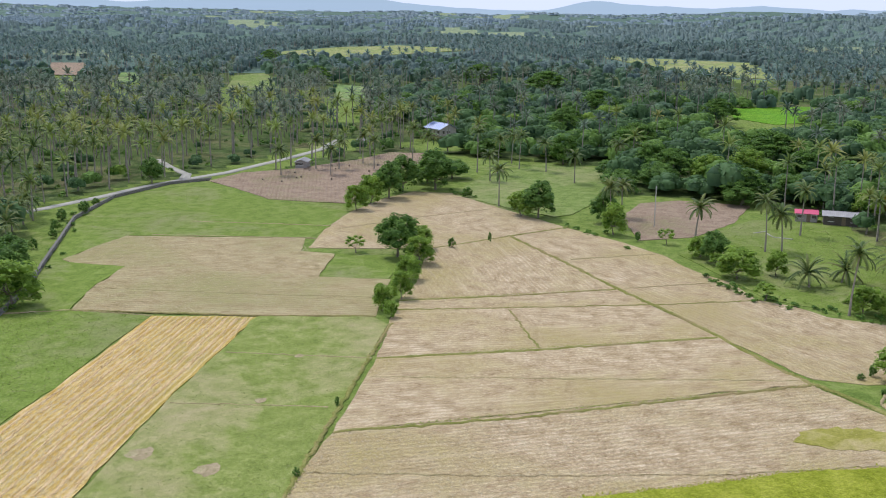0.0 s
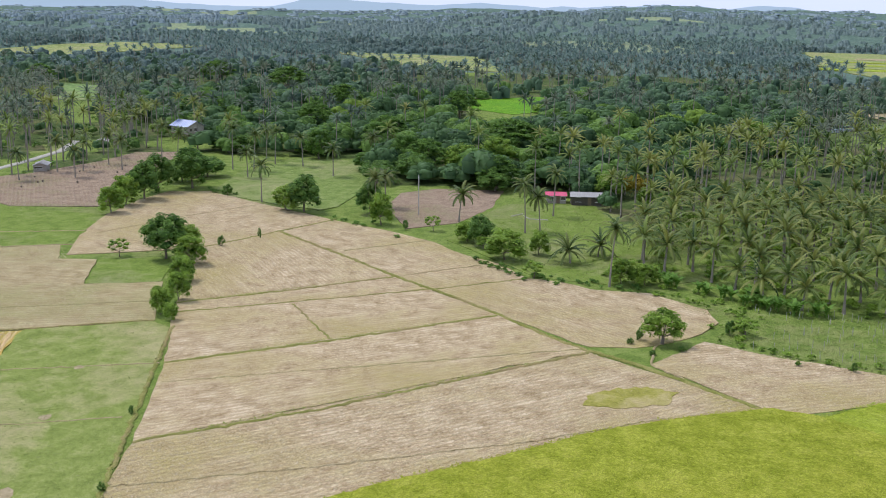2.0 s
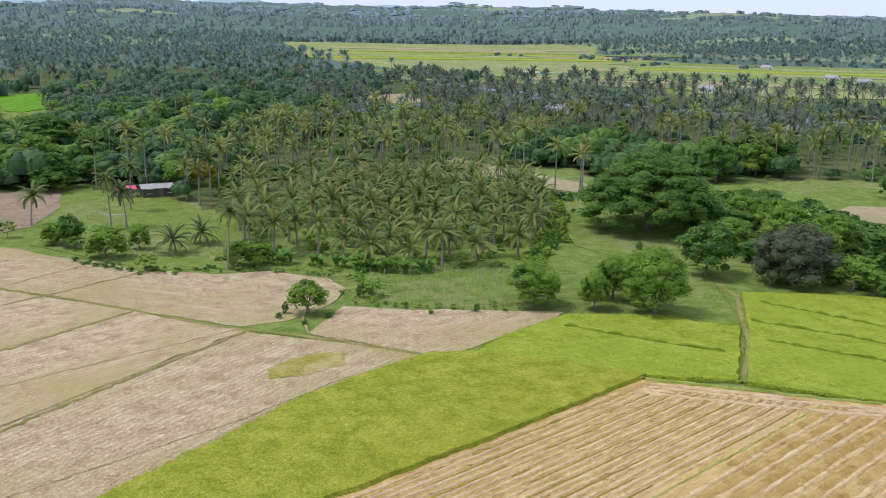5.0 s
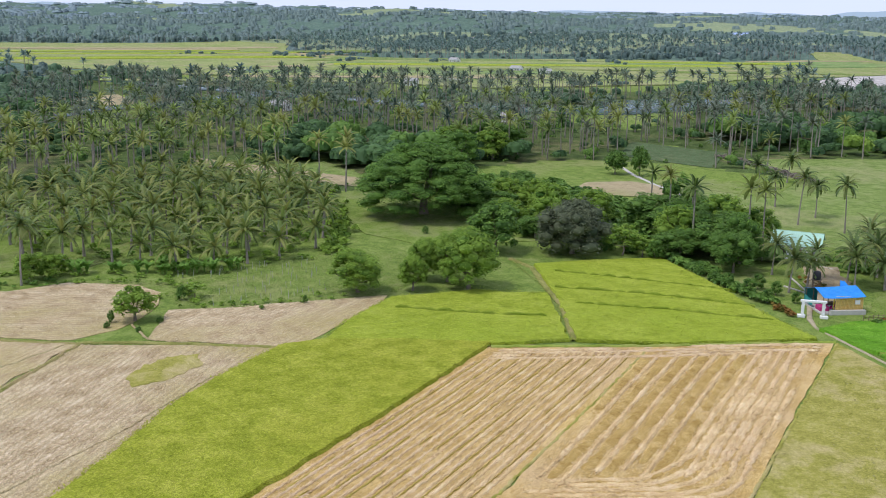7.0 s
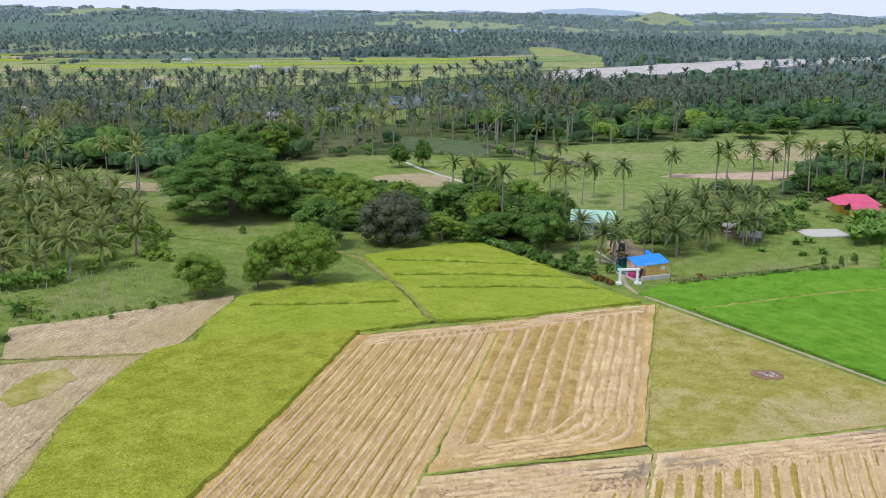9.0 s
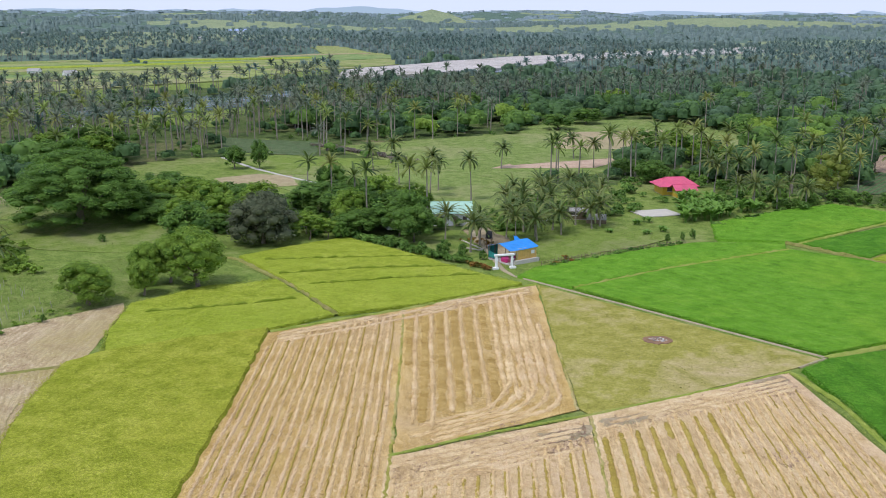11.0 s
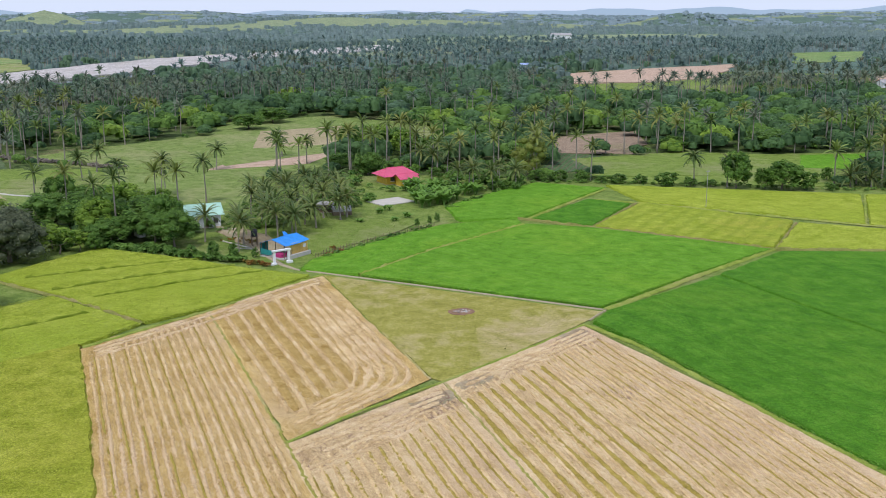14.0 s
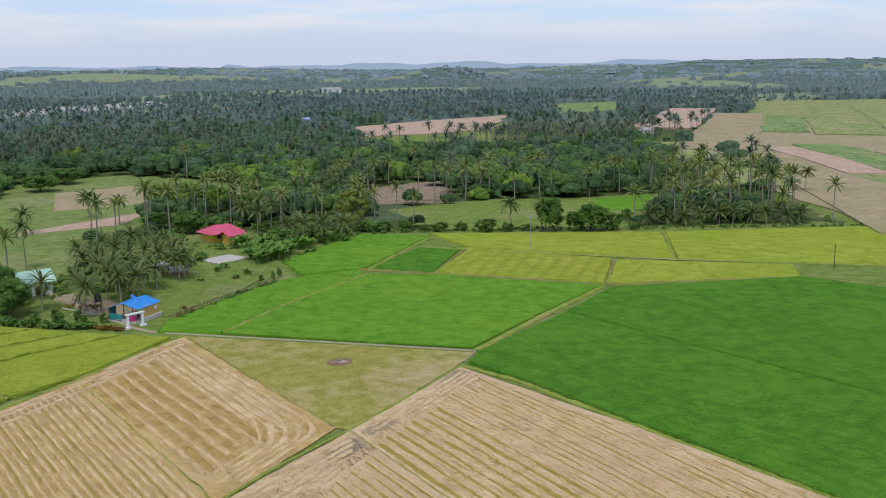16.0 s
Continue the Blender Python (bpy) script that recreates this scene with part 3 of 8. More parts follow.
field("stubble_field", [(-86, 25), (-82, 32), (-77.6, 44), (-73, 55.5), (-69.8, 52), (-60.7, 33), (-61.5, 30), (-66, 25.4), (-75, 17)], M_STUBBLE, "tapering tan harvested field beside the rice", 112)
field("stubble_field", [(-87, -123), (-108, -126), (-122, -92), (-112, -87), (-113, -80), (-97, -74), (-101, -62), (-80.7, -54.3), (-73, -70.6), (-63, -98), (-74, -104), (-88, -109), (-86, -120)], M_STUBBLE_OLD, "olive tan harvested field with worn rows", 108)
field("straw_field", [(-66, -85), (-72.4, -70.4), (-42, -62), (-16, -53.4), (6, -47), (2, -64), (-25, -72.7), (-42, -77.6)], M_STRAW_GOLD, "golden strip of freshly cut straw", 196)
field("pasture", [(-72.8, -70.4), (-80, -54.5), (-77.8, -50.8), (-62, -46), (-47, -41.6), (-26, -35.5), (-4, -29), (6, -47), (-16, -53.2), (-42, -61.8)], M_PASTURE_WORN, "thin green pasture with bare patches", 15, category="pasture")
field("pasture", [(-57, -105), (-63, -98.2), (-66, -85.2), (-42, -77.8), (-25, -73), (2, -65), (10, -95), (-20, -112)], M_PASTURE_BRIGHT, "green grazed pasture", 15, category="pasture")
field("pasture", [(-58, -105.5), (-63, -98.4), (-74, -104.2), (-88, -109.2), (-86, -120.4), (-87, -123.3), (-111, -126), (-113, -144), (-99, -134), (-85.5, -124.5), (-68, -111.7)], M_PASTURE_BRIGHT, "green grazed pasture along a stone wall", 40, category="pasture")
field("pasture", [(-111, -126), (-108.2, -126), (-123, -91.6), (-129, -92.4), (-151, -97.3), (-154, -122), (-158, -130), (-162, -149), (-149, -156), (-133, -154), (-113, -144)], M_PASTURE_BRIGHT, "bright green level pasture", 70, category="pasture")
field("pasture", [(-113, -79.6), (-97.3, -73.6), (-101, -62.4), (-118, -66.5)], M_PASTURE_BRIGHT, "small green plot beside the trees", 70, category="pasture")
field("bare_field", [(-171, -152), (-187, -152), (-199, -143), (-226, -135), (-244, -134), (-248, -121), (-226, -115), (-190, -115), (-160, -102), (-157, -113), (-155.6, -123), (-161, -132)], M_BROWN, "bare reddish brown soil with stumps", 30)
field("meadow", [(-182, -85), (-212, -89), (-244, -81), (-243, -58), (-215, -48), (-171, -50), (-166, -53), (-171, -65)], M_PASTURE, "grey green fallow meadow among trees", 20, category="meadow")
field("bare_field", [(-173, -39), (-192, -39), (-200, -31), (-201, -14), (-178, -14.5), (-159, -20), (-151, -30)], M_BROWN, "bare brown plot beside trees", 60)
field("meadow", [(-167, -16.5), (-183, -11.4), (-190, 8), (-172, 12), (-150, 22), (-120, 28), (-113, 16), (-117, -1), (-128, -9), (-142, -20)], M_PASTURE_BRIGHT, "bright short grass in front of a farmhouse", 60, category="meadow", z=0.03)
for line, w in (
    ([(-142, -54.5), (-126, -38), (-112, -24.5), (-103, -14.4), (-93.5, -5), (-85, 2.2), (-79, 8.7), (-77, 12), (-72, 18), (-61, 30)], 1.5),
    ([(-156.5, -46.7), (-143, -55), (-133, -60.5), (-125, -65.6)], 0.8), ([(-89.6, -55), (-100, -39.7), (-112, -24.5)], 1.0),
    ([(-85, -53), (-93.5, -37.4), (-105, -17.5), (-115.4, -1.7)], 0.7), ([(-63.6, -45.4), (-76, -27), (-92.7, -5)], 1.3), ([(-57, -43), (-67, -20), (-79.4, 7.8)], 0.6),
    ([(-40, -38.5), (-52, -22), (-66, -5.5), (-78, 8.7)], 1.1), ([(-92.6, -37), (-77, -26.8)], 0.7), ([(-128.7, -37.8), (-140.7, -23.7)], 0.6), ([(-112.5, -24), (-124, -9.8)], 0.6),
    ([(-30, -36), (-38, -17), (-48, 3.7), (-56.9, 17.8)], 0.4), ([(-133, -90.5), (-152, -80.5), (-169, -69)], 0.5), ([(-74.4, -104), (-82, -80), (-90.5, -57)], 0.6),
    ([(-63, -98), (-73, -70.6), (-80.7, -54.3)], 0.8), ([(-57, -65), (-63.4, -46)], 0.5), ([(-39, -60.4), (-46, -42.6)], 0.5), ([(-111, -122), (-123, -90)], 0.5), ([(-125.6, -123), (-135, -93.5)], 0.6),
    ([(-78, -50.5), (-62, -46), (-47, -41.6), (-26, -35.5), (-8, -30)], 1.0), ([(-57, -106), (-63, -98), (-66, -85)], 0.5), ([(-83, 18), (-75, 17), (-70, 21)], 0.6),
):
    bund(line, w * 0.48, 0.10 + 0.06 * w, M_STUBBLE_OLD if w < 0.65 else M_BUND)

# ---- rice and straw fields below the flight line ----
field("rice_field", [(-61.2, 30.3), (-59.9, 34.9), (-53.3, 43.9), (-45.2, 52.5), (-39, 38.2), (-33.7, 25.5), (-27.4, 9.3), (-20, -10), (-10, -28), (-20, -28), (-34, -11), (-42, -0.5), (-51, 10.4), (-56.5, 20)], M_RICE_OLIVE, "olive yellow standing rice nearly ripe", 112, z=0.5, depth=0.6, amp=0.12, pitch=1.2)
field("rice_field", [(-59.7, 35.6), (-65.2, 43.2), (-71, 55), (-66, 68.5), (-61.3, 71.8), (-58.2, 76), (-40, 62.2), (-44.6, 53)], M_RICE_LIME, "yellow green rice beside trees", 50, z=0.42, depth=0.5, amp=0.12, pitch=1.2)
field("rice_field", [(-73, 87.5), (-69, 97), (-62.5, 108.8), (-45.4, 101.8), (-33.5, 95.2), (-22, 90.3), (-19.5, 89.6), (-30.2, 72.2), (-39.2, 63), (-57.8, 77.4)], M_RICE_LIME, "yellow green rice in long plots", 32, z=0.42, depth=0.5, amp=0.12, pitch=1.2)
field("straw_field", [(-45.2, 51.8), (-31.6, 69.0), (-11.9, 22.0), (-5, 5), (2, -14), (-13, -26.4), (-27.6, 7.6)], M_STRAW_BED, "harvested field with straight straw rows", 113, grow=0.45, amp=0.1, depth=0.09)
field("straw_field", [(-31.2, 69), (-17.4, 90.2), (2.6, 41.2), (-11.2, 22.6)], M_STRAW_BED, "harvested field with straw rows and swirled corner", 113, grow=0.45, amp=0.1, depth=0.09)
field("straw_field", [(-11.2, 21.2), (4.6, 39.2), (12.5, 17), (20, -6), (4, -14), (-4.6, 5)], M_STRAW, "harvested field with trampled straw rows", 113, grow=0.45, amp=0.1, depth=0.09)
field("straw_field", [(5.2, 39.6), (24.3, 62.4), (42, 28.3), (56, -2), (38, -12), (20.4, -6), (13, 17)], M_STRAW, "harvested field with straw rows", 113, grow=0.45, amp=0.1, depth=0.09)
field("weedy_field", [(-16.6, 90.2), (27.6, 69.8), (24.2, 64.6), (5.2, 40.4), (3.3, 41.8)], M_TRI, "triangular weedy olive stubble field", 60, grow=0.45, amp=0.1, depth=0.09)
field("rice_field", [(-21.5, 93.8), (-20.5, 100.5), (-4, 124), (2, 131), (18.4, 138), (19, 132.5), (0.3, 108.8), (-11.2, 90.6)], M_RICE_GREEN, "green young rice along a garden fence", 55, z=0.4, depth=0.5, amp=0.12, pitch=1.2)
field("rice_field", [(-10.4, 90.2), (1, 108.2), (20, 132.3), (33.6, 128.6), (64.6, 110), (45, 90.2), (28, 71.8)], M_RICE_GREEN, "bright green young rice in a wide field", 150, z=0.42, depth=0.5, amp=0.12, pitch=1.2)
field("rice_field", [(2.5, 151.6), (11.8, 167), (25.5, 184.5), (42.3, 177), (20, 139.6), (6, 136)], M_RICE_GREEN, "green young rice beside a hedge", 55, z=0.4, depth=0.5, pitch=1.2)
field("rice_field", [(21.7, 138.2), (36.3, 161), (45.2, 155.3), (33.7, 131)], M_RICE_DARK, "small deep green rice plot", 60, z=0.46, depth=0.5, pitch=1.2)
field("rice_field", [(34.4, 130.8), (48.2, 156.4), (77, 136.3), (65.8, 111.6)], M_RICE_STRIPED, "yellow green rice in striped plots", 62, z=0.45, depth=0.5, pitch=1.2)
field("rice_field", [(66.6, 111.4), (77.8, 134.4), (113.5, 120), (108.7, 108.6)], M_RICE_LIME, "yellow green rice plot", 62, z=0.42, depth=0.5, pitch=1.2)
field("rice_field", [(43.4, 181), (103.4, 168.4), (91.4, 133.4), (48.8, 158.5)], M_RICE_LIME, "yellow green rice below a hedge", 160, z=0.4, depth=0.5, pitch=1.2)
field("rice_field", [(105, 168), (168, 162), (205, 150), (176, 100), (133.8, 115.4), (92.2, 132.8)], M_RICE_LIME, "wide yellow green rice field", 160, z=0.4, depth=0.5, pitch=1.2)
field("rice_field", [(28.8, 69.2), (50.2, 90), (61.3, 66.4), (77.2, 35.4), (100, -12), (70, -30), (57, -2), (43, 28.6), (31.4, 54.4), (26, 64)], M_RICE_DARK, "deep green dense rice", 115, z=0.5, depth=0.6, amp=0.12, pitch=1.2)
field("rice_field", [(50.8, 90.8), (66, 107.6), (108.7, 107.2), (119, 93), (165, 40), (100.6, -12), (77.6, 35.8), (61.8, 66.8)], M_RICE_DARK, "deep green dense rice", 115, z=0.54, depth=0.6, amp=0.12, pitch=1.2)
for line, w, m in (
    ([(-59.9, 34.9), (-53, 44), (-46.5, 52.6), (-44.4, 51.5)], 0.9, M_BUND_GREEN), ([(-44.4, 51.9), (-38.2, 60.5), (-31.5, 69.3), (-17.4, 90.7)], 0.9, M_BUND_GREEN),
    ([(-78.8, 87), (-72, 86), (-58.5, 77), (-53, 74), (-39.5, 62.8)], 1.3, M_BUND),
    ([(-11.6, 21.8), (-4.8, 30.4), (4.8, 40.2), (15, 52), (24.5, 63.4)], 0.7, M_BUND_GREEN),
     ([(24.8, 63), (31, 54), (42.4, 28.6), (57, -2)], 1.0, M_BUND_GREEN),
    ([(-11, 90.4), (0.6, 108.5), (19.5, 132.6)], 1.1, M_BUND_GREEN), ([(28.4, 70.6), (45.6, 89.8), (65.8, 111.2)], 1.7, M_BUND_GREEN), ([(50.3, 90.6), (61.3, 66.7), (77.2, 35.8), (100, -12)], 0.7, M_BUND_GREEN),
    ([(18.6, 138.9), (34, 129.6), (65.8, 110.6), (108.7, 107.8), (119, 94)], 1.1, M_BUND), ([(20.6, 138.6), (42.6, 177)], 1.2, M_BUND_GREEN), ([(33.9, 131), (47, 157)], 0.9, M_BUND), ([(36.3, 162), (48, 157.6), (91.4, 133), (134, 115.2)], 1.0, M_BUND_GREEN),
    ([(66, 111), (77.4, 135)], 0.9, M_BUND), ([(91.4, 133), (104.4, 168)], 0.9, M_BUND_GREEN), ([(-20, 100.8), (-4, 124.6), (2, 131.4)], 0.8, M_BUND),
):
    bund(line, w * 0.62, 0.5 if w == 1.1 else 0.14 if w == 0.7 else 0.3, m, jitter=0.06)

for line in ([(-31.4, 68.8), (-21.5, 46), (-11.5, 22), (-4.5, 5), (3, -14)], [(4.9, 39.8), (12.8, 17), (20.2, -6)], [(-16.9, 90.6), (-7, 66), (3, 41)]):
    bund(line, 0.34, 0.1, M_TRI, "narrow grass line between harvested fields", jitter=0.08, step_m=0.5)

# weedy patch, bare spots and the ring of stones
field("weed_patch", [(-59, 8.4), (-62, 8.8), (-64.3, 11), (-66.6, 16.2), (-65.2, 20), (-61, 18.4), (-58.8, 12.7)], M_TRI, "olive green weed patch in the stubble", 120, z=0.075, pitch=0.8, amp=0.22, category="weeds")
for sx, sy, sr in ((-40.4, -55.9, 1.6), (-41.3, -46, 1.3), (-26.4, -54.1, 1.6), (-26.3, -45.4, 1.5), (-60, -55.2, 0.7), (-44.3, -51, 0.8), (-51.2, -44.1, 1.2), (-50, -48, 0.7)):
    field("bare_spot", [(sx + sr * math.cos(a) * (1 + 0.3 * math.sin(3 * a + sx)), sy + sr * 0.9 * math.sin(a)) for a in np.linspace(0, 5.8, 10)], M_TANFAR, "bare pinkish soil spot in the pasture", z=0.07, pitch=0.5, amp=0.12, category="bare soil")
field("damp_straw", [(1, 32.4), (3.6, 36.4), (6, 37.5), (6.4, 35), (3.4, 31.4)], M_DIRT, "dark damp straw and mud by the bund", 50, z=0.07, pitch=0.6, amp=0.3, category="straw")
field("damp_straw", [(6, 38.6), (8.6, 42), (11, 43.5), (10.4, 40), (7.6, 37.4)], M_DIRT, "dark damp straw and mud by the bund", 50, z=0.07, pitch=0.6, amp=0.3, category="straw")
field("damp_straw", [(20.4, 57.6), (23.6, 61.6), (24.6, 60), (22.4, 56)], M_DIRT, "dark damp straw at a field corner", 50, z=0.07, pitch=0.6, amp=0.3, category="straw")
for line in ([(-67, 86.5), (-54, 94), (-40.6, 101.3)], [(-51.5, 75.2), (-40, 84), (-27.8, 92)], [(-59.5, 79), (-48, 88), (-33.6, 96)], [(-66, 52), (-56, 60), (-49, 67)]):
    bund(line, 0.07, 0.7, M_DARKBUND, "dark furrow of grass across the rice", jitter=0.1)

# ---- clearings, lanes, river and far fields ----
field("meadow", [(-134, 225), (-92, 205), (-60, 190), (-40, 200), (-20, 250), (-30, 290), (-48, 347), (-78, 300), (-110, 260)], M_PASTURE, "grassy clearing among palms", 60, category="meadow")
field("fallow_field", [(-66.7, 206), (-60, 238), (-36.8, 282), (-31.6, 257), (-39.4, 219)], M_PINKSOIL, "fallow pinkish soil strip", 70, z=0.09)
field("vegetable_field", [(-178, 235), (-141, 238), (-125, 208), (-158, 205)], M_VEG, "blue green vegetable rows", 20, z=0.09)
field("meadow", [(-120, 160), (-60, 135), (-40, 150), (-45, 190), (-92, 203), (-130, 190)], M_PASTURE, "grass clearing behind the trees", 20, category="meadow", z=0.03)
field("meadow", [(-95, 82), (-112, 78), (-150, 92), (-160, 120), (-118, 128), (-84, 108)], M_PASTURE_BRIGHT, "grassy orchard floor", 20, category="meadow")
field("fallow_field", [(-150, 112), (-182, 96), (-220, 90), (-226, 98), (-180, 112), (-152, 122)], M_TANFAR, "bare track through the palms", 20, z=0.08)
field("garden", [(-21, 105), (-6.5, 126), (-3, 135), (-8.7, 140), (-23, 133), (-27, 121)], M_PASTURE_BRIGHT, "weedy garden plot beside the hut", 55, category="garden")
field("meadow", [(44, 187), (100, 181), (135, 212), (140, 245), (100, 240), (50, 225), (40, 205)], M_PASTURE_BRIGHT, "green meadow before the palms", 20, category="meadow")
field("vegetable_field", [(26, 200), (36.7, 243), (49, 235), (41, 206)], M_VEG, "blue green vegetable rows beside the meadow", 75, z=0.10)
field("bare_field", [(44, 266), (66, 277), (60, 240), (42, 244)], M_BROWN, "bare brown clearing under palms", 20, z=0.09)
field("rice_field", [(111, 238), (133, 242), (118, 208.5), (103, 212)], M_RICE_GREEN, "green rice behind the hedge", 20, z=0.10)
field("fallow_field", [(-121.6, 146.0), (-111.0, 151.0), (-102.9, 159.3), (-112.5, 172.6), (-122.7, 170.5), (-128.8, 160.3)], M_TANFAR, "bare tan plot behind the trees", 20, z=0.10)
field("meadow", [(-142, 198), (-98, 210), (-86, 180), (-117, 174), (-136, 186)], M_PASTURE_BRIGHT, "green grass plot beside the lane", 30, category="meadow", z=0.10)
field("meadow", [(-198, 82), (-205, 125), (-165, 118), (-168, 98), (-182, 86)], M_PASTURE, "grass between the palms", 30, category="meadow", z=0.02)
field("meadow", [(-83, 246), (-90, 330), (-48, 359), (5, 302), (0, 262), (-30, 250), (-63, 214)], M_PASTURE, "wide grassy clearing among palms", 30, category="meadow", z=0.11)
field("fallow_field", [(-63, 252), (-70, 300), (-38, 320), (-20, 300), (-40, 262)], M_TANFAR, "pale fallow strip in the clearing", 30, z=0.15)
field("meadow", [(39, 229), (76, 245), (100, 240), (96, 200), (70, 198), (46, 196)], M_PASTURE_BRIGHT, "green grass field behind the hedge", 30, category="meadow", z=0.14)
field("bare_field", [(27, 276), (71, 303), (68, 262), (49, 240), (28, 243)], M_BROWN, "bare brown ground under palms", 30, z=0.16)
field("far_clearing", [(-531, -397), (-570, -397), (-440, -300), (-420, -325)], M_PASTURE, "grassy clearing in the western woods", 30, z=0.2)
field("far_clearing", [(-584, -613), (-600, -590), (-480, -480), (-470, -505)], M_BROWN, "bare brown clearing in the western woods", 30, z=0.2)
field("far_clearing", [(-415, -48), (-465, -58), (-492, -20), (-418, -12), (-395, -28)], M_RICE_GREEN, "bright green rice clearing in the woods", 30, z=0.2)
field("far_clearing", [(-500, -298), (-489, -265), (-400, -225), (-405, -250)], M_FARGREEN, "green clearing in the western woods", 30, z=0.2)
field("far_clearing", [(-515, -481), (-525, -465), (-440, -405), (-440, -420)], M_FARGREEN, "small green clearing in the western woods", 30, z=0.2)
field("far_clearing", [(-444, 130), (-456, 162), (-400, 150), (-400, 135)], M_TANFAR, "tan clearing by the river", 30, z=0.2)
for poly, m, lab in (
    ([(-841, -576), (-980, -568), (-1053, -532), (-1026, -412), (-800, -470)], M_FARRICE, "far rice strip in the western woods"), ([(72, 637), (147, 703), (229, 765), (172, 600), (127, 560), (70, 545)], M_PINKSOIL, "far fallow field among palms beyond"), ([(339, 976), (436, 1022), (348, 815), (280, 780)], M_FARGREEN, "far green field in the palms"),
    ([(168, 175), (178, 238), (230, 330), (330, 300), (300, 170), (205, 152)], M_TANFAR, "wide fallow field beyond the hedge"), ([(230, 330), (272, 410), (280, 496), (330, 560), (520, 500), (400, 340), (330, 300)], M_TANFAR, "far tan field"),
    ([(330, 562), (420, 700), (575, 965), (800, 960), (760, 760), (520, 502)], M_FARRICE, "far yellow green rice plain"), ([(205, 150), (300, 168), (400, 338), (700, 600), (800, 300), (400, 60), (176, 100)], M_FARRICE, "far grassy plain"),
    ([(-640, 225), (-520, 300), (-385, 350), (-345, 470), (-350, 600), (-474, 843), (-505, 740), (-592, 679), (-647, 587), (-706, 507), (-830, 482), (-1013, 583), (-1084, 555), (-1180, 240), (-840, 200)], M_FARRICE, "far yellow green rice plain"),
    ([(-352, 600), (-330, 640), (-325, 700), (-400, 850), (-519, 957), (-540, 930), (-474, 843)], M_FARRICE, "far rice fields beyond the river"),
    ([(-986, -265), (-760, -144), (-700, -60), (-937, -105)], M_FARRICE, "far green rice strip in the woods"),
    ([(-640, 340), (-560, 400), (-500, 440), (-520, 520), (-640, 430)], M_TANFAR, "far tan field in the rice plain"), ([(-700, 420), (-600, 500), (-570, 600), (-620, 600), (-740, 480)], M_PASTURE, "far green field in the rice plain"), ([(-860, 400), (-760, 470), (-780, 520), (-900, 440)], M_TANFAR, "far tan field in the rice plain"),
):
    field("far_clearing" if "palms" in lab else "far_field", poly, m, lab, 30, z=0.35 if "in the rice plain" not in lab and "beside the hills" not in lab else 0.6, depth=1.5, pitch=20, amp=2)


def far_strips(cx, cy, turn, n, w, l, seed, mats, skew=0.0):
    """Long narrow plots side by side on the far plain."""
    r = np.random.default_rng(seed)
    c, s_ = math.cos(radians(turn)), math.sin(radians(turn))
    v = -n * w / 2
    for i in range(n):
        ww = w * r.uniform(0.6, 1.5)
        u = r.normal() * l * 0.15 + skew * (v / w)
        ll = l * r.uniform(0.6, 1.2)
        q = [(u - ll / 2, v), (u + ll / 2, v), (u + ll / 2, v + ww * 0.94), (u - ll / 2, v + ww * 0.94)]
        m = mats[int(r.integers(len(mats)))]
        field("far_strip", [(cx + a * c - b * s_, cy + a * s_ + b * c) for a, b in q], m, "narrow far field strip on the plain", turn, z=0.7 + 0.02 * (i % 2), depth=1.5, pitch=30, amp=1.0)
        v += ww


RICE_MIX = (M_FARRICE, M_RICE_LIME, M_FARGREEN, M_FARRICE, M_TANFAR, M_PASTURE, M_FARGREEN, M_FARRICE, M_RICE_LIME)
FALLOW_MIX = (M_TANFAR, M_FARRICE, M_PINKSOIL, M_FARGREEN, M_TANFAR, M_FARRICE, M_RICE_LIME)
far_strips(-540, 430, 55, 10, 26, 300, 3, RICE_MIX)
far_strips(-880, 360, 70, 8, 26, 240, 4, RICE_MIX)
far_strips(-470, 620, 50, 7, 22, 170, 6, RICE_MIX)
far_strips(-420, 790, 62, 4, 22, 110, 9, RICE_MIX)
far_strips(300, 330, 75, 9, 22, 200, 5, FALLOW_MIX)
far_strips(500, 600, 60, 9, 40, 330, 7, FALLOW_MIX)
far_strips(230, 210, 70, 6, 14, 130, 8, FALLOW_MIX)


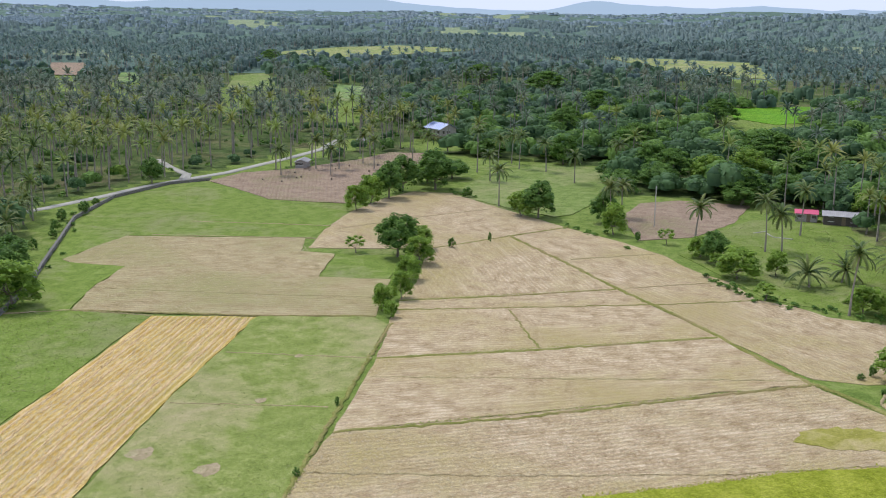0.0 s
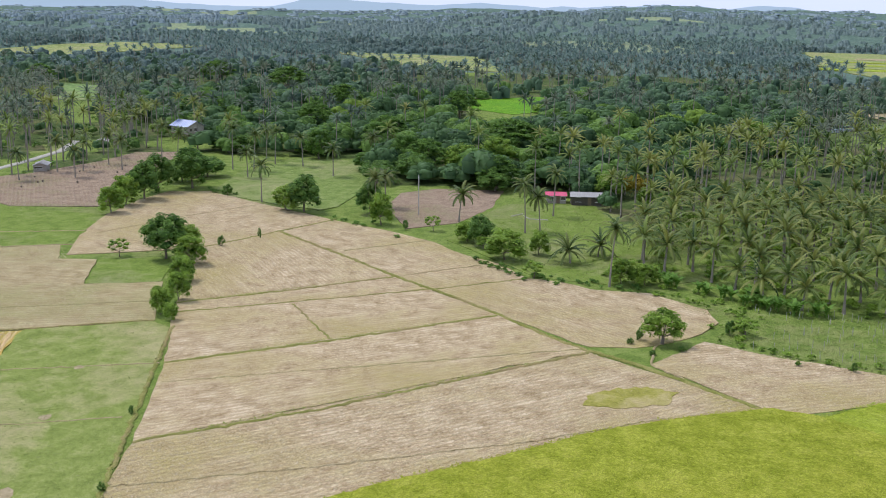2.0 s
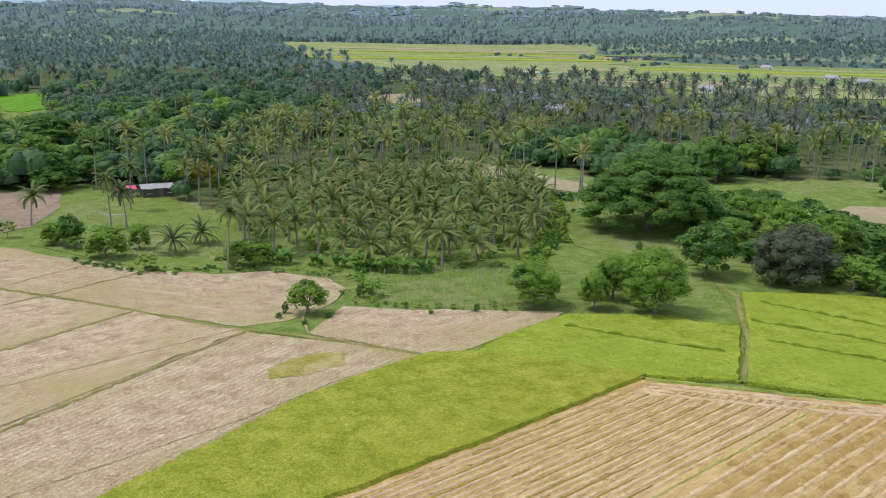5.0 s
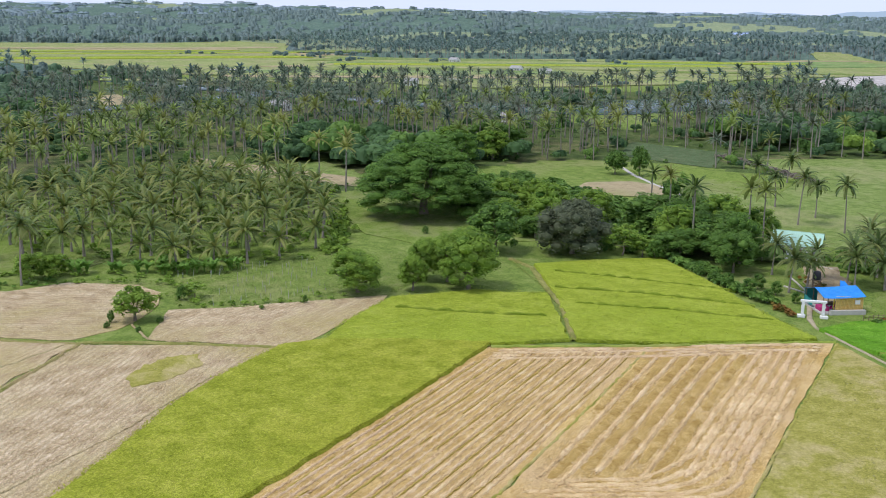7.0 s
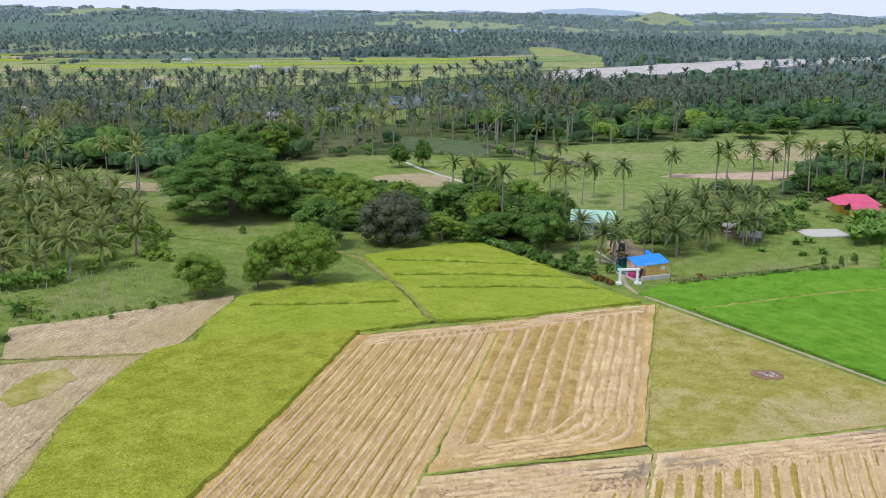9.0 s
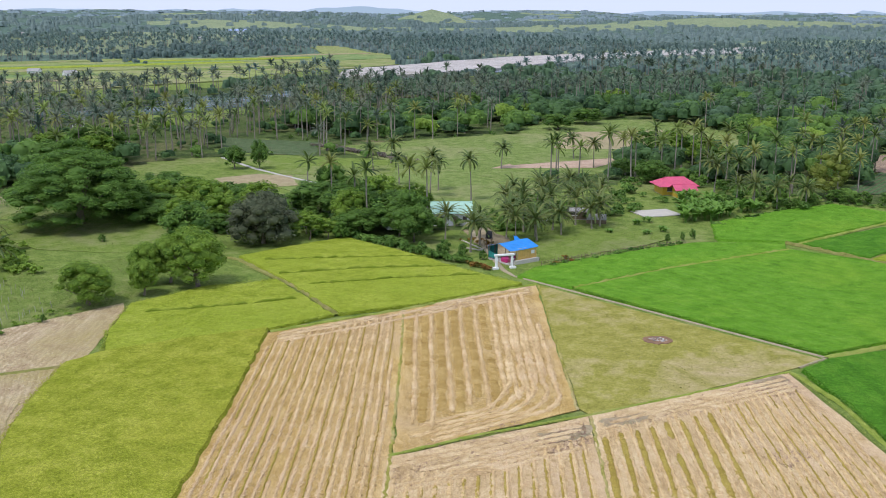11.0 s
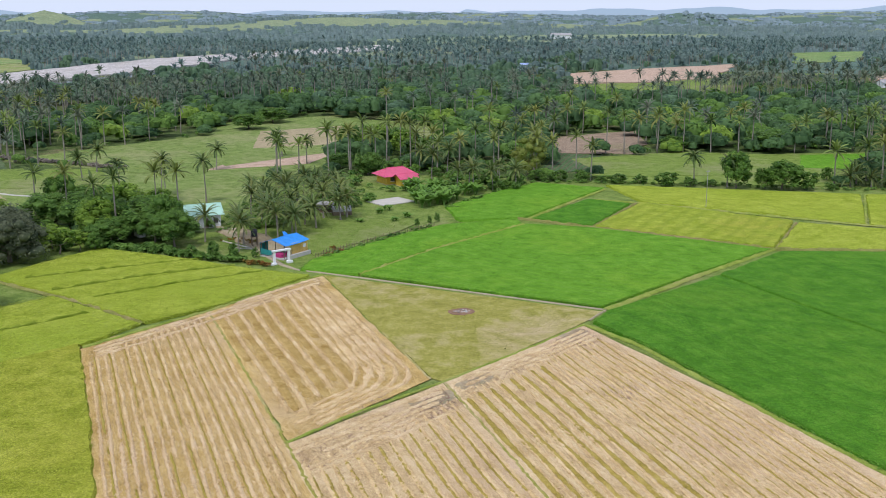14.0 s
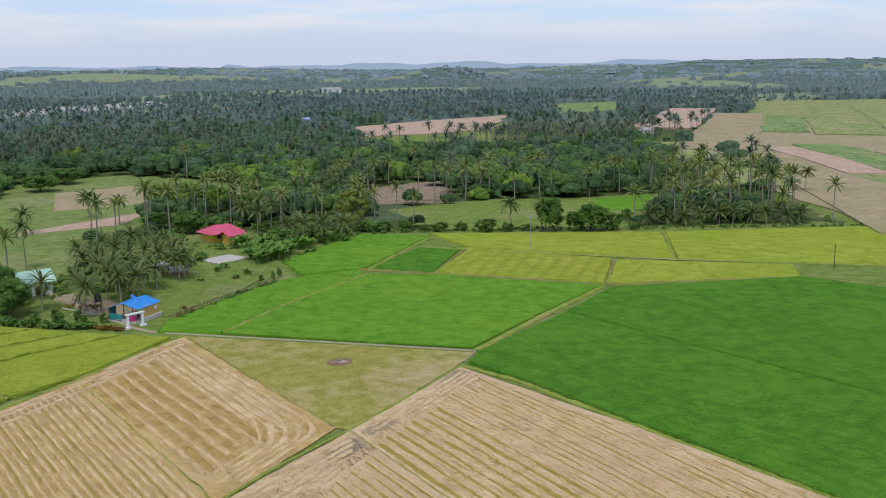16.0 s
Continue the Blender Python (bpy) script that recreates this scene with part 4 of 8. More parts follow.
def ribbon(name, pts, widths, mat, label, z=0.06, rough=0.15, kind_of="path"):
    """A flat strip along a line, with uneven edges."""
    line = np.array(pts, float)
    seg = []
    ws = []
    for k in range(len(line) - 1):
        n = max(2, int(np.linalg.norm(line[k + 1] - line[k]) / 2.0))
        for i in range(n):
            seg.append(line[k] + (line[k + 1] - line[k]) * i / n)
            ws.append(widths[k] + (widths[k + 1] - widths[k]) * i / n)
    seg.append(line[-1])
    ws.append(widths[-1])
    seg, ws = np.array(seg), np.array(ws)
    if kind_of == "river":
        pad = np.concatenate([seg[:1].repeat(10, 0), seg, seg[-1:].repeat(10, 0)])
        seg = np.stack([np.convolve(pad[:, k], np.ones(21) / 21, "valid") for k in (0, 1)], -1)
    d = np.gradient(seg, axis=0)
    d /= np.maximum(np.linalg.norm(d, axis=1), 1e-6)[:, None]
    n = np.stack([-d[:, 1], d[:, 0]], -1)
    r = np.random.default_rng(len(seg))
    a = seg + n * (ws * (0.5 + r.normal(0, rough * 0.3, len(seg))))[:, None]
    b = seg - n * (ws * (0.5 + r.normal(0, rough * 0.3, len(seg))))[:, None]
    m = len(seg)
    far = float(np.hypot(*seg.mean(0)) > 300)
    rows = [np.concatenate([p, (far * height(p[:, 0], p[:, 1]) + z - o)[:, None]], 1) for p, o in ((a + n * 0.04, 0.2), (a, 0.0), (b, 0.0), (b - n * 0.04, 0.2))]
    v = np.concatenate(rows)
    f = np.array([[q * m + i, q * m + i + 1, (q + 1) * m + i + 1, (q + 1) * m + i] for q in range(3) for i in range(m - 1)])
    OPEN.append([tuple(p) for p in a] + [tuple(p) for p in b[::-1]])
    return tagged(new(name, mesh_from(name, v, f, mat)), label, kind_of, kind="structure")


ribbon("road", [(-100, -168), (-122, -162), (-140, -161), (-157, -161), (-170, -159), (-185, -156), (-204, -156), (-220, -156), (-241, -157.5), (-265, -165)], [2.6] * 10, M_ROAD, "narrow pale concrete road past the palms", 0.12, 0.06, "road")
ribbon("road_branch", [(-170, -159.5), (-177, -164), (-185, -176), (-196, -190)], [3, 2.4, 2.2, 2.2], M_ROAD, "pale side road", 0.16, 0.06, "road")
ribbon("path", [(-45.9, 132.1), (-39.5, 121.1), (-33.4, 110.7), (-25.6, 97.8), (-22.6, 94.6), (-16.7, 91.8), (3.8, 82.4), (28.6, 70.8)], [1.1, 1.0, 0.9, 0.7, 0.34, 0.2, 0.2, 0.22], M_PATH, "narrow concrete path along the rice", 0.16, 0.1)
ribbon("path_branch", [(28.5, 70.6), (26.6, 67.6), (25.4, 65.4)], [0.3, 0.24, 0.2], M_PATH, "narrow footpath beside rice", 0.14, 0.3)
ribbon("lane", [(-150, 194), (-130, 180), (-116, 172), (-104, 166), (-80, 160)], [0.9] * 5, M_CONCRETE, "pale farm lane behind trees", 0.14)
ribbon("yard", [(-42, 128), (-36, 120), (-30, 111), (-27, 104)], [6, 7, 6, 3], M_DIRT, "bare earth yard before the hut", 0.10)
field("river_bank", [(-285, 520), (-270, 540), (-238, 635), (-212, 760), (-204, 850), (-150, 950), (-84, 1056), (-66, 1110), (-100, 1225), (-165, 1100), (-231, 973), (-280, 865), (-298, 777), (-324, 640), (-318, 590)], M_SAND, "pale gravel bank of the river", 70, z=0.9, depth=1.8, pitch=14, amp=2.5, category="river bank")
ribbon("river", [(-640, 180), (-420, 230), (-330, 260), (-262, 306), (-262, 350), (-268, 430), (-256, 520), (-232, 600), (-214, 690)], [22, 22, 26, 46, 54, 34, 28, 26, 12], M_WATER, "calm grey river behind palms", 0.3, 0.1, "river")
ribbon("river_arm", [(-330, 20), (-318, 32), (-330, 60), (-380, 110), (-420, 228)], [16, 18, 16, 16, 18], M_WATER, "green river water between trees", 0.3, 0.1, "river")
ribbon("river_flats", [(-620, 300), (-560, 345), (-500, 372), (-440, 380)], [14, 20, 18, 8], M_SAND, "pale wet flats by the river", 0.75, 0.2, "river bank")


# ---- plants: templates ----
def palm_arrays(fronds, segs, serrate=False, length=3.6, seed=0, droop=1.0, broad=0.5):
    """Crown of arching feather fronds about the origin: a midrib with two hanging leaf edges, notched if serrate."""
    r = np.random.default_rng(seed)
    vs, fs = [], []
    for i in range(fronds):
        az = 2 * math.pi * (i * 0.381966 + r.normal() * 0.025)
        lift = 1.38 - 1.75 * (i / max(1, fronds - 1)) + r.normal() * 0.12
        ln = length * (0.82 + 0.28 * r.random())
        h = np.array([math.cos(az), math.sin(az), 0])
        side = np.array([-math.sin(az), math.cos(az), 0])
        p, a, pts = np.zeros(3), lift, []
        for q in range(segs + 1):
            pts.append(p.copy())
            p = p + (h * math.cos(a) + np.array([0, 0, math.sin(a)])) * ln / segs
            a -= droop * (1.75 / segs) * (0.35 + 1.1 * q / segs)
        for sg in (-1, 1):
            k = len(vs)
            hang = r.uniform(0.35, 0.75)
            for q in range(segs + 1):
                t = q / segs
                w = broad * ln / 3.6 * math.sin(math.pi * min(0.99, 0.10 + 0.86 * t)) ** 0.7
                if serrate and q % 2:
                    w *= 0.36
                fwd = (pts[min(q + 1, segs)] - pts[max(q - 1, 0)]) * (0.35 if serrate and not q % 2 else 0.12)
                vs.append(pts[q])
                vs.append(pts[q] + side * sg * w + fwd - np.array([0, 0, w * hang]))
            for q in range(segs):
                j = k + 2 * q
                fs += [(j, j + 1, j + 3), (j, j + 3, j + 2)]
    return np.array(vs), np.array(fs)


def tube_arrays(pts, radii, sides=6):
    pts = np.array(pts, float)
    v, f = [], []
    for k, (p, rad) in enumerate(zip(pts, radii)):
        d = pts[min(k + 1, len(pts) - 1)] - pts[max(k - 1, 0)]
        d /= np.linalg.norm(d)
        u = np.cross(d, (0.3, 0.9, 0.1))
        u /= np.linalg.norm(u)
        w = np.cross(d, u)
        for s in range(sides):
            a = 2 * math.pi * s / sides
            v.append(p + (u * math.cos(a) + w * math.sin(a)) * rad)
    for k in range(len(pts) - 1):
        for s in range(sides):
            a, b = k * sides + s, k * sides + (s + 1) % sides
            f += [(a, b, b + sides), (a, b + sides, a + sides)]
    return np.array(v), np.array(f)


def crown_arrays(n, size, lobes, seed=0, flat=0.75, up=0.5):
    """Leaf sprays on the shells of several lobes: an uneven crown with gaps, height about 1 and width about 1."""
    r = np.random.default_rng(seed)
    cs = []
    for i in range(lobes):
        a, d = i * 2.4 + r.normal() * 0.3, 0.30 * math.sqrt((i + 0.3) / lobes)
        cs.append((d * math.cos(a), d * math.sin(a), 0.48 + 0.30 * r.random() - d * 0.55, 0.17 + 0.11 * r.random()))
    vs, fs = [], []
    for k in range(n):
        cx, cy, cz, rad = cs[r.integers(lobes)]
        d = r.normal(size=3)
        d /= np.linalg.norm(d)
        if d[2] < -0.35:
            d[2] *= -0.6
        p = np.array([cx, cy, cz]) + d * rad * np.array([1, 1, flat]) * (0.75 + 0.35 * r.random())
        nrm = d * 0.7 + np.array([0, 0, up]) + r.normal(size=3) * 0.35
        nrm /= np.linalg.norm(nrm)
        u = np.cross(nrm, r.normal(size=3))
        u /= np.linalg.norm(u)
        w = np.cross(nrm, u)
        s = size * (0.6 + 0.8 * r.random())
        b = len(vs)
        bend = nrm * s * 0.25
        vs += [p - u * s - bend, p + w * s * 0.55, p + u * s - bend, p - w * s * 0.55]
        fs += [(b, b + 1, b + 2), (b, b + 2, b + 3)]
    return np.array(vs), np.array(fs)


def mound_arrays(lobes, seed=0, rim=6, rings=2, sprays=0, size=0.1, spread=0.30, rise=0.5, flat=0.8):
    """Rounded leafy crown of several lobes grown together, width and height about 1: soft dark mounds with lighter leaf
    sprays on them. Also gives a tint, with shade painted in: dark low down and inside, light on top.
    """
    r = np.random.default_rng(seed)
    vs, fs, ts, cs = [], [], [], []
    for i in range(lobes):
        a, d = i * 2.4 + r.normal() * 0.3, spread * math.sqrt((i + 0.2) / lobes)
        rad = r.uniform(0.17, 0.26)
        c = np.array([d * math.cos(a), d * math.sin(a), rise * (1 - 1.6 * d * d / (spread + 0.2)) + 0.12 * r.random()])
        cs.append((c, rad))
        k = len(vs)
        q = 0.9 if sprays else 1.0
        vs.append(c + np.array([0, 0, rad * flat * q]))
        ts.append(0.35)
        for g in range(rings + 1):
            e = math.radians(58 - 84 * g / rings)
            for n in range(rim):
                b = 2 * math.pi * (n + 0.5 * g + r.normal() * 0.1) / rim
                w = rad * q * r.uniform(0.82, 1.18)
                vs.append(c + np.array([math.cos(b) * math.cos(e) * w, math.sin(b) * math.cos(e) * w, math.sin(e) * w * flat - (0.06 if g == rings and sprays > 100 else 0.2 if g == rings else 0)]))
                # painted shade: each lobe's tint darkens from its top to its rim
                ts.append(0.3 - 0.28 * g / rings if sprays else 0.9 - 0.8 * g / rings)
        for n in range(rim):
            fs.append((k, k + 1 + n, k + 1 + (n + 1) % rim))
            for g in range(rings):
                p, o = k + 1 + g * rim + n, k + 1 + g * rim + (n + 1) % rim
                fs += [(p, p + rim, o + rim), (p, o + rim, o)]
    for _ in range(sprays):
        c, rad = cs[r.integers(lobes)]
        d = r.normal(size=3) + np.array([0, 0, 0.5])
        d /= np.linalg.norm(d)
        if d[2] < -0.2:
            d[2] *= -0.5
        p = c + d * rad * np.array([1, 1, flat]) * r.uniform(0.86, 1.14)
        nrm = d * 0.8 + np.array([0, 0, 0.45]) + r.normal(size=3) * 0.3
        nrm /= np.linalg.norm(nrm)
        u = np.cross(nrm, r.normal(size=3))
        u /= np.linalg.norm(u)
        w = np.cross(nrm, u)
        z = size * r.uniform(0.6, 1.4)
        b = len(vs)
        vs += [p - u * z - nrm * z * 0.3, p + w * z * 0.6, p + u * z - nrm * z * 0.3, p - w * z * 0.6]
        # painted light: sprays that face upwards get a lighter tint
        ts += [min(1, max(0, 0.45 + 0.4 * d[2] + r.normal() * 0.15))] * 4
        fs += [(b, b + 1, b + 2), (b, b + 2, b + 3)]
    return np.array(vs), np.array(fs), np.array(ts)


def placed(tpl, x, y, z, s, a, sz=None):
    v, f = tpl
    c, sn = math.cos(a) * s, math.sin(a) * s
    out = np.stack([v[:, 0] * c - v[:, 1] * sn + x, v[:, 0] * sn + v[:, 1] * c + y, v[:, 2] * (sz or s) + z], -1)
    return out, f


def open_mask(x, y):
    m = np.zeros(x.shape, bool)
    for poly in OPEN:
        m |= inside(poly, x, y)
    return m


# built-up and cultivated middle, kept free of woods
CORE = [(-60, -125), (-118, -158), (-170, -152), (-250, -125), (-248, -60), (-205, -45), (-205, -12), (-186, 10), (-150, 22), (-118, 34), (-100, 60), (-82, 78), (-95, 82), (-84, 108), (-62, 112), (-40, 130), (-20, 140), (0, 150), (12, 172), (24, 190), (44, 190), (170, 172), (300, 120), (300, -200), (0, -200)]
OPEN.append(CORE)
GROVE = [(-126, 16), (-115, 28), (-104, 39), (-102, 62), (-118, 74), (-140, 86), (-165, 92), (-187, 82), (-188, 51), (-182, 28), (-149, 20)]
OPEN.append(GROVE)
OPEN.append([(-140, 88), (-118, 72), (-103, 58), (-84, 56), (-78, 80), (-84, 110), (-130, 112)])
OPEN.append([(-270 + 17 * math.cos(a), -126 + 15 * math.sin(a)) for a in np.linspace(0, 5.7, 12)])
OPEN.append([(-285, 335), (-245, 262), (-200, 262), (-225, 320), (-240, 360)])
OPEN.append([(-62, 112), (-95, 140), (-130, 150), (-160, 130), (-140, 86), (-100, 78)])
OPEN.append([(-165, 135), (-130, 146), (-95, 138), (-62, 128), (-45, 128), (-42, 165), (-45, 195), (-92, 212), (-142, 205), (-165, 180)])
OPEN.append([(-45, 128), (-20, 138), (2, 150), (12, 172), (24, 190), (5, 200), (-24, 200), (-46, 165)])

OPEN.append([(-95, -158), (-122, -152), (-170, -148), (-215, -146), (-250, -146), (-268, -156), (-266, -169), (-220, -163), (-170, -165), (-122, -168), (-98, -176)])


def grassy(x, y):
    """Open grass on the hills, mostly to the north."""
    az = np.degrees(np.arctan2(x, y))
    return (fbm(x / 150, y / 150, 41, 3) > np.interp(az, [-180, -72, -56, -20, 10, 60], [1.0, 1.0, 0.45, 0.2, 0.55, 0.6])) & (np.hypot(x, y) > 950) | (np.hypot(x + 900, y - 2140) < 110)


build_ground()


def scatter(n, r0, r1, seed, az0=-150, az1=52):
    """Points of the wooded plan, by even density over the ring."""
    r = np.random.default_rng(seed)
    d = np.sqrt(r.uniform(r0 ** 2, r1 ** 2, n))
    a = np.radians(r.uniform(az0, az1, n))
    x, y = d * np.sin(a), d * np.cos(a)
    keep = ~open_mask(x, y)
    return x[keep], y[keep]


def stuff(name, chunks, mat, label, category, smooth=False):
    v, f, t = joined(chunks)
    return tagged(new(name, mesh_from(name, v, f, mat, t, smooth)), label, category, kind="stuff")


def thin(x, y, gap):
    """Drops points that stand closer than gap to an earlier one."""
    seen, keep = {}, []
    for i in range(len(x)):
        cx, cy = int(x[i] // gap), int(y[i] // gap)
        ok = True
        for a in (-1, 0, 1):
            for b in (-1, 0, 1):
                for j in seen.get((cx + a, cy + b), ()):
                    if (x[i] - x[j]) ** 2 + (y[i] - y[j]) ** 2 < gap * gap:
                        ok = False
        if ok:
            seen.setdefault((cx, cy), []).append(i)
            keep.append(i)
    return x[keep], y[keep]


def broad_bias(x, y):
    """Where broadleaf trees crowd out the palms."""
    out = np.zeros(np.shape(x))
    for cx, cy, rad, k in ((-300, -30, 90, 1.5), (-420, -130, 130, 1.0), (-250, -70, 45, 1.4), (-255, -15, 60, 1.6), (-340, -150, 80, 1.0), (-620, -330, 180, 1.0), (-20, 235, 40, 1.2), (-230, 165, 50, 1.2), (40, 320, 60, 0.6), (-480, 60, 70, 0.5), (-160, 140, 40, 1.5), (60, 420, 80, 0.7), (-70, 430, 70, 0.6), (150, 380, 70, 0.8), (10, 600, 120, 0.5), (-10, 290, 50, 0.6), (110, 265, 40, 0.8), (-560, 250, 90, 0.6), (-290, 100, 80, -1.4), (-240, 80, 50, -1.2), (-370, 190, 100, -1.0), (-250, 200, 50, -0.8), (-150, -210, 80, -2.0), (-250, -210, 90, -1.6), (-380, -330, 140, -0.9)):
        out = out + k * np.exp(-((x - cx) ** 2 + (y - cy) ** 2) / rad ** 2)
    return out


def build_woods():
    r = np.random.default_rng(11)
    near_palm = [palm_arrays(18, 4, False, 3.7, s, 1.0, 0.34) for s in range(5)]
    far_palm = [palm_arrays(12, 2, False, 3.9, s, 1.0, 0.72) for s in range(4)]
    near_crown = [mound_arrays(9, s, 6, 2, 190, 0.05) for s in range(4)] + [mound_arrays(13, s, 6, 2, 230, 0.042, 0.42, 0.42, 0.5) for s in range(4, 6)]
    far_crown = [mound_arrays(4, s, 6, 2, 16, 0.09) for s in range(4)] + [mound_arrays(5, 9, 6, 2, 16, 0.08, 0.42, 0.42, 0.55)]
    stem = tube_arrays([(0, 0, 0), (0.25, 0.05, 0.5), (0.3, 0.1, 1.0)], [0.24, 0.17, 0.14], 4)
    stem_far = tube_arrays([(0, 0, 0), (0, 0, 1.0)], [0.2, 0.16], 3)
    trunks, loose = [], []
    palms, trees = {}, {}
    # coconut palms, then broadleaf trees between them: near, and from about 480 m thinner built
    for r0, r1, n, gap in ((60, 480, 22000, 5.6), (480, 1250, 34000, 7.8)):
        near = r1 == 480
        x, y = thin(*scatter(n, r0, r1, int(r0) + 1), gap)
        mixw = fbm(x / 70, y / 70, 31, 3) + broad_bias(x, y)
        keep = (mixw < 0.35) | (r.random(len(x)) < 0.16)
        keep &= r.random(len(x)) < (0.9 if near else 0.82)
        x, y = x[keep], y[keep]
        for px, py, z in zip(x.tolist(), y.tolist(), height(x, y).tolist()):
            hh = r.uniform(8.0, 13.5) if near else r.uniform(7.0, 11.5)
            t = r.random()
            v, f = placed(stem if near else stem_far, px, py, z, 1.0, r.uniform(0, 6.28), hh)
            trunks.append((v, f, t))
            top = v[-1]
            tpl = near_palm if near else far_palm
            v, f = placed(tpl[r.integers(len(tpl))], top[0], top[1], z + hh, r.uniform(0.78, 1.08), r.uniform(0, 6.28))
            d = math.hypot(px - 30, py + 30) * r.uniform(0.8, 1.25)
            # with distance the fronds pass to the haze-tinted colours
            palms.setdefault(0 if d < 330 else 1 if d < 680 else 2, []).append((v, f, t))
        tpl = near_crown if near else far_crown
        x, y = thin(*scatter(int(n * 0.5), r0, r1, int(r0) + 2), gap * 1.15)
        w = fbm(x / 70, y / 70, 31, 3) + broad_bias(x, y)
        keep = (w > -0.05) | (r.random(len(x)) < (0.42 if near else 0.6))
        x, y, w = x[keep], y[keep], w[keep]
        for px, py, z, ww in zip(x.tolist(), y.tolist(), height(x, y).tolist(), w.tolist()):
            s = r.uniform(3.5, 7) if ww < 0.1 else r.uniform(7, 15)
            v, f, t = tpl[int(r.integers(len(tpl)))] if s > 6.5 else tpl[int(r.integers(3))]
            v, f = placed((v, f), px, py, z - s * 0.1, s, r.uniform(0, 6.28), s * r.uniform(0.8, 1.1))
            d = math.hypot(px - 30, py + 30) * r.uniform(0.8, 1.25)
            # trees beyond about 470 m take the haze-tinted leaf colours
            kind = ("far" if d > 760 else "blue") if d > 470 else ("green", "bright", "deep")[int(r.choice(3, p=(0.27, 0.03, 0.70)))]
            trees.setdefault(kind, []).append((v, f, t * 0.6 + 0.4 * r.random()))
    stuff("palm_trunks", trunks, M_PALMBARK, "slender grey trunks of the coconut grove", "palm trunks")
    for k, m, lab in ((0, M_PALM, "dense grove of coconut palms"), (1, M_PALM_HAZE, "dark green coconut palms behind the fields with a grey haze tint"), (2, M_MIDWOOD_HAZE, "far green coconut groves with a grey haze tint")):
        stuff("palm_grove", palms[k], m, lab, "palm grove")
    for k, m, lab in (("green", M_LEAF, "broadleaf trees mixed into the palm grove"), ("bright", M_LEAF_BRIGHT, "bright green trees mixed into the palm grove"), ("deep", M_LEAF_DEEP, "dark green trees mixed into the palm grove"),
                      ("blue", M_LEAF_HAZE, "green trees behind the groves with a blue haze tint"), ("far", M_MIDWOOD_HAZE, "far broadleaf trees in the groves")):
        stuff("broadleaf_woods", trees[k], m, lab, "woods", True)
    x, y = r.uniform(-900, -330, 200), r.uniform(230, 900, 200)
    k = inside([(-640, 225), (-520, 300), (-385, 350), (-345, 470), (-350, 600), (-490, 881), (-640, 960), (-800, 640), (-990, 430)], x, y) & (fbm(x / 60, y / 60, 51, 2) > 0.35)
    x, y = x[k][::3], y[k][::3]
    a = r.uniform(0, 6.28, len(x))
    run = np.arange(7)[:, None] * 7.0
    x, y = (x + np.cos(a) * run + r.normal(0, 3, (7, len(x)))).ravel(), (y + np.sin(a) * run + r.normal(0, 3, (7, len(y)))).ravel()
    for px, py in zip(x.tolist(), y.tolist()):
        s = r.uniform(2.5, 8)
        v, f, t = far_crown[r.integers(4)]
        v, f = placed((v, f), px, py, 0.0, s, r.uniform(0, 6.28), s * 0.8)
        loose.append((v, f, t * 0.6 + 0.4 * r.random()))
    stuff("plain_trees", loose, M_MIDWOOD_HAZE, "scattered trees on the far plain", "trees", True)
    # low bushes between the stems
    bush = [crown_arrays(30, 0.16, 4, s) for s in range(3)]
    under = []
    x, y = thin(*scatter(9000, 70, 420, 91), 5.0)
    for px, py in zip(x.tolist(), y.tolist()):
        if r.random() < 0.62:
            s = r.uniform(1.2, 3.4)
            v, f = placed(bush[r.integers(3)], px, py, -s * 0.25, s, r.uniform(0, 6.28))
            under.append((v, f, r.random()))
    stuff("undergrowth", under, M_LEAF, "green bushes under the palms", "bushes")
    # hills, nearer slopes and farther ridges, the ridges in the palest haze tint
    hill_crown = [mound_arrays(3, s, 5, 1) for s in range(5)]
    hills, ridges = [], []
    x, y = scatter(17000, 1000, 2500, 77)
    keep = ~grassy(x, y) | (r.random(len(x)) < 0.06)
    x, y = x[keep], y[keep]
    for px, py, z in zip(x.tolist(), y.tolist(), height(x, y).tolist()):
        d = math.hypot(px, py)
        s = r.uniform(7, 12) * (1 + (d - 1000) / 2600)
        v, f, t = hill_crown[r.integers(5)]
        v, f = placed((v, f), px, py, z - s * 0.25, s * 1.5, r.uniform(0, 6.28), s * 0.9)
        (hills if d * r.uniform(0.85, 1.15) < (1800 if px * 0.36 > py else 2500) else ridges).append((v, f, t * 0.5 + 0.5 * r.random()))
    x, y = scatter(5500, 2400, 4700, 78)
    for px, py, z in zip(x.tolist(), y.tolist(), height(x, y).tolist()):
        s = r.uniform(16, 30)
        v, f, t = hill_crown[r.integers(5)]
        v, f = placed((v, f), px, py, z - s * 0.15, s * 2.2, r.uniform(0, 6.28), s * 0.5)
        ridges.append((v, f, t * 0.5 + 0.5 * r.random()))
    stuff("hill_woods", hills, M_FARWOOD_HAZE, "wooded hills with small clearings", "woods", True)
    stuff("ridge_woods", ridges, M_RIDGEWOOD_HAZE, "woods on the farthest ridges with a blue haze tint", "woods", True)


build_woods()


# ---- things: trees, palms, bushes ----
def empty(name, label, category, group=""):
    return tagged(new(name), label, category, group)


def add_mesh(name, arrays, mat, parent, tint=None, label="", smooth=False):
    ob = new(name, mesh_from(name, arrays[0], arrays[1], mat, tint, smooth))
    ob.parent = parent
    if label:
        ob["label"] = label
    return ob


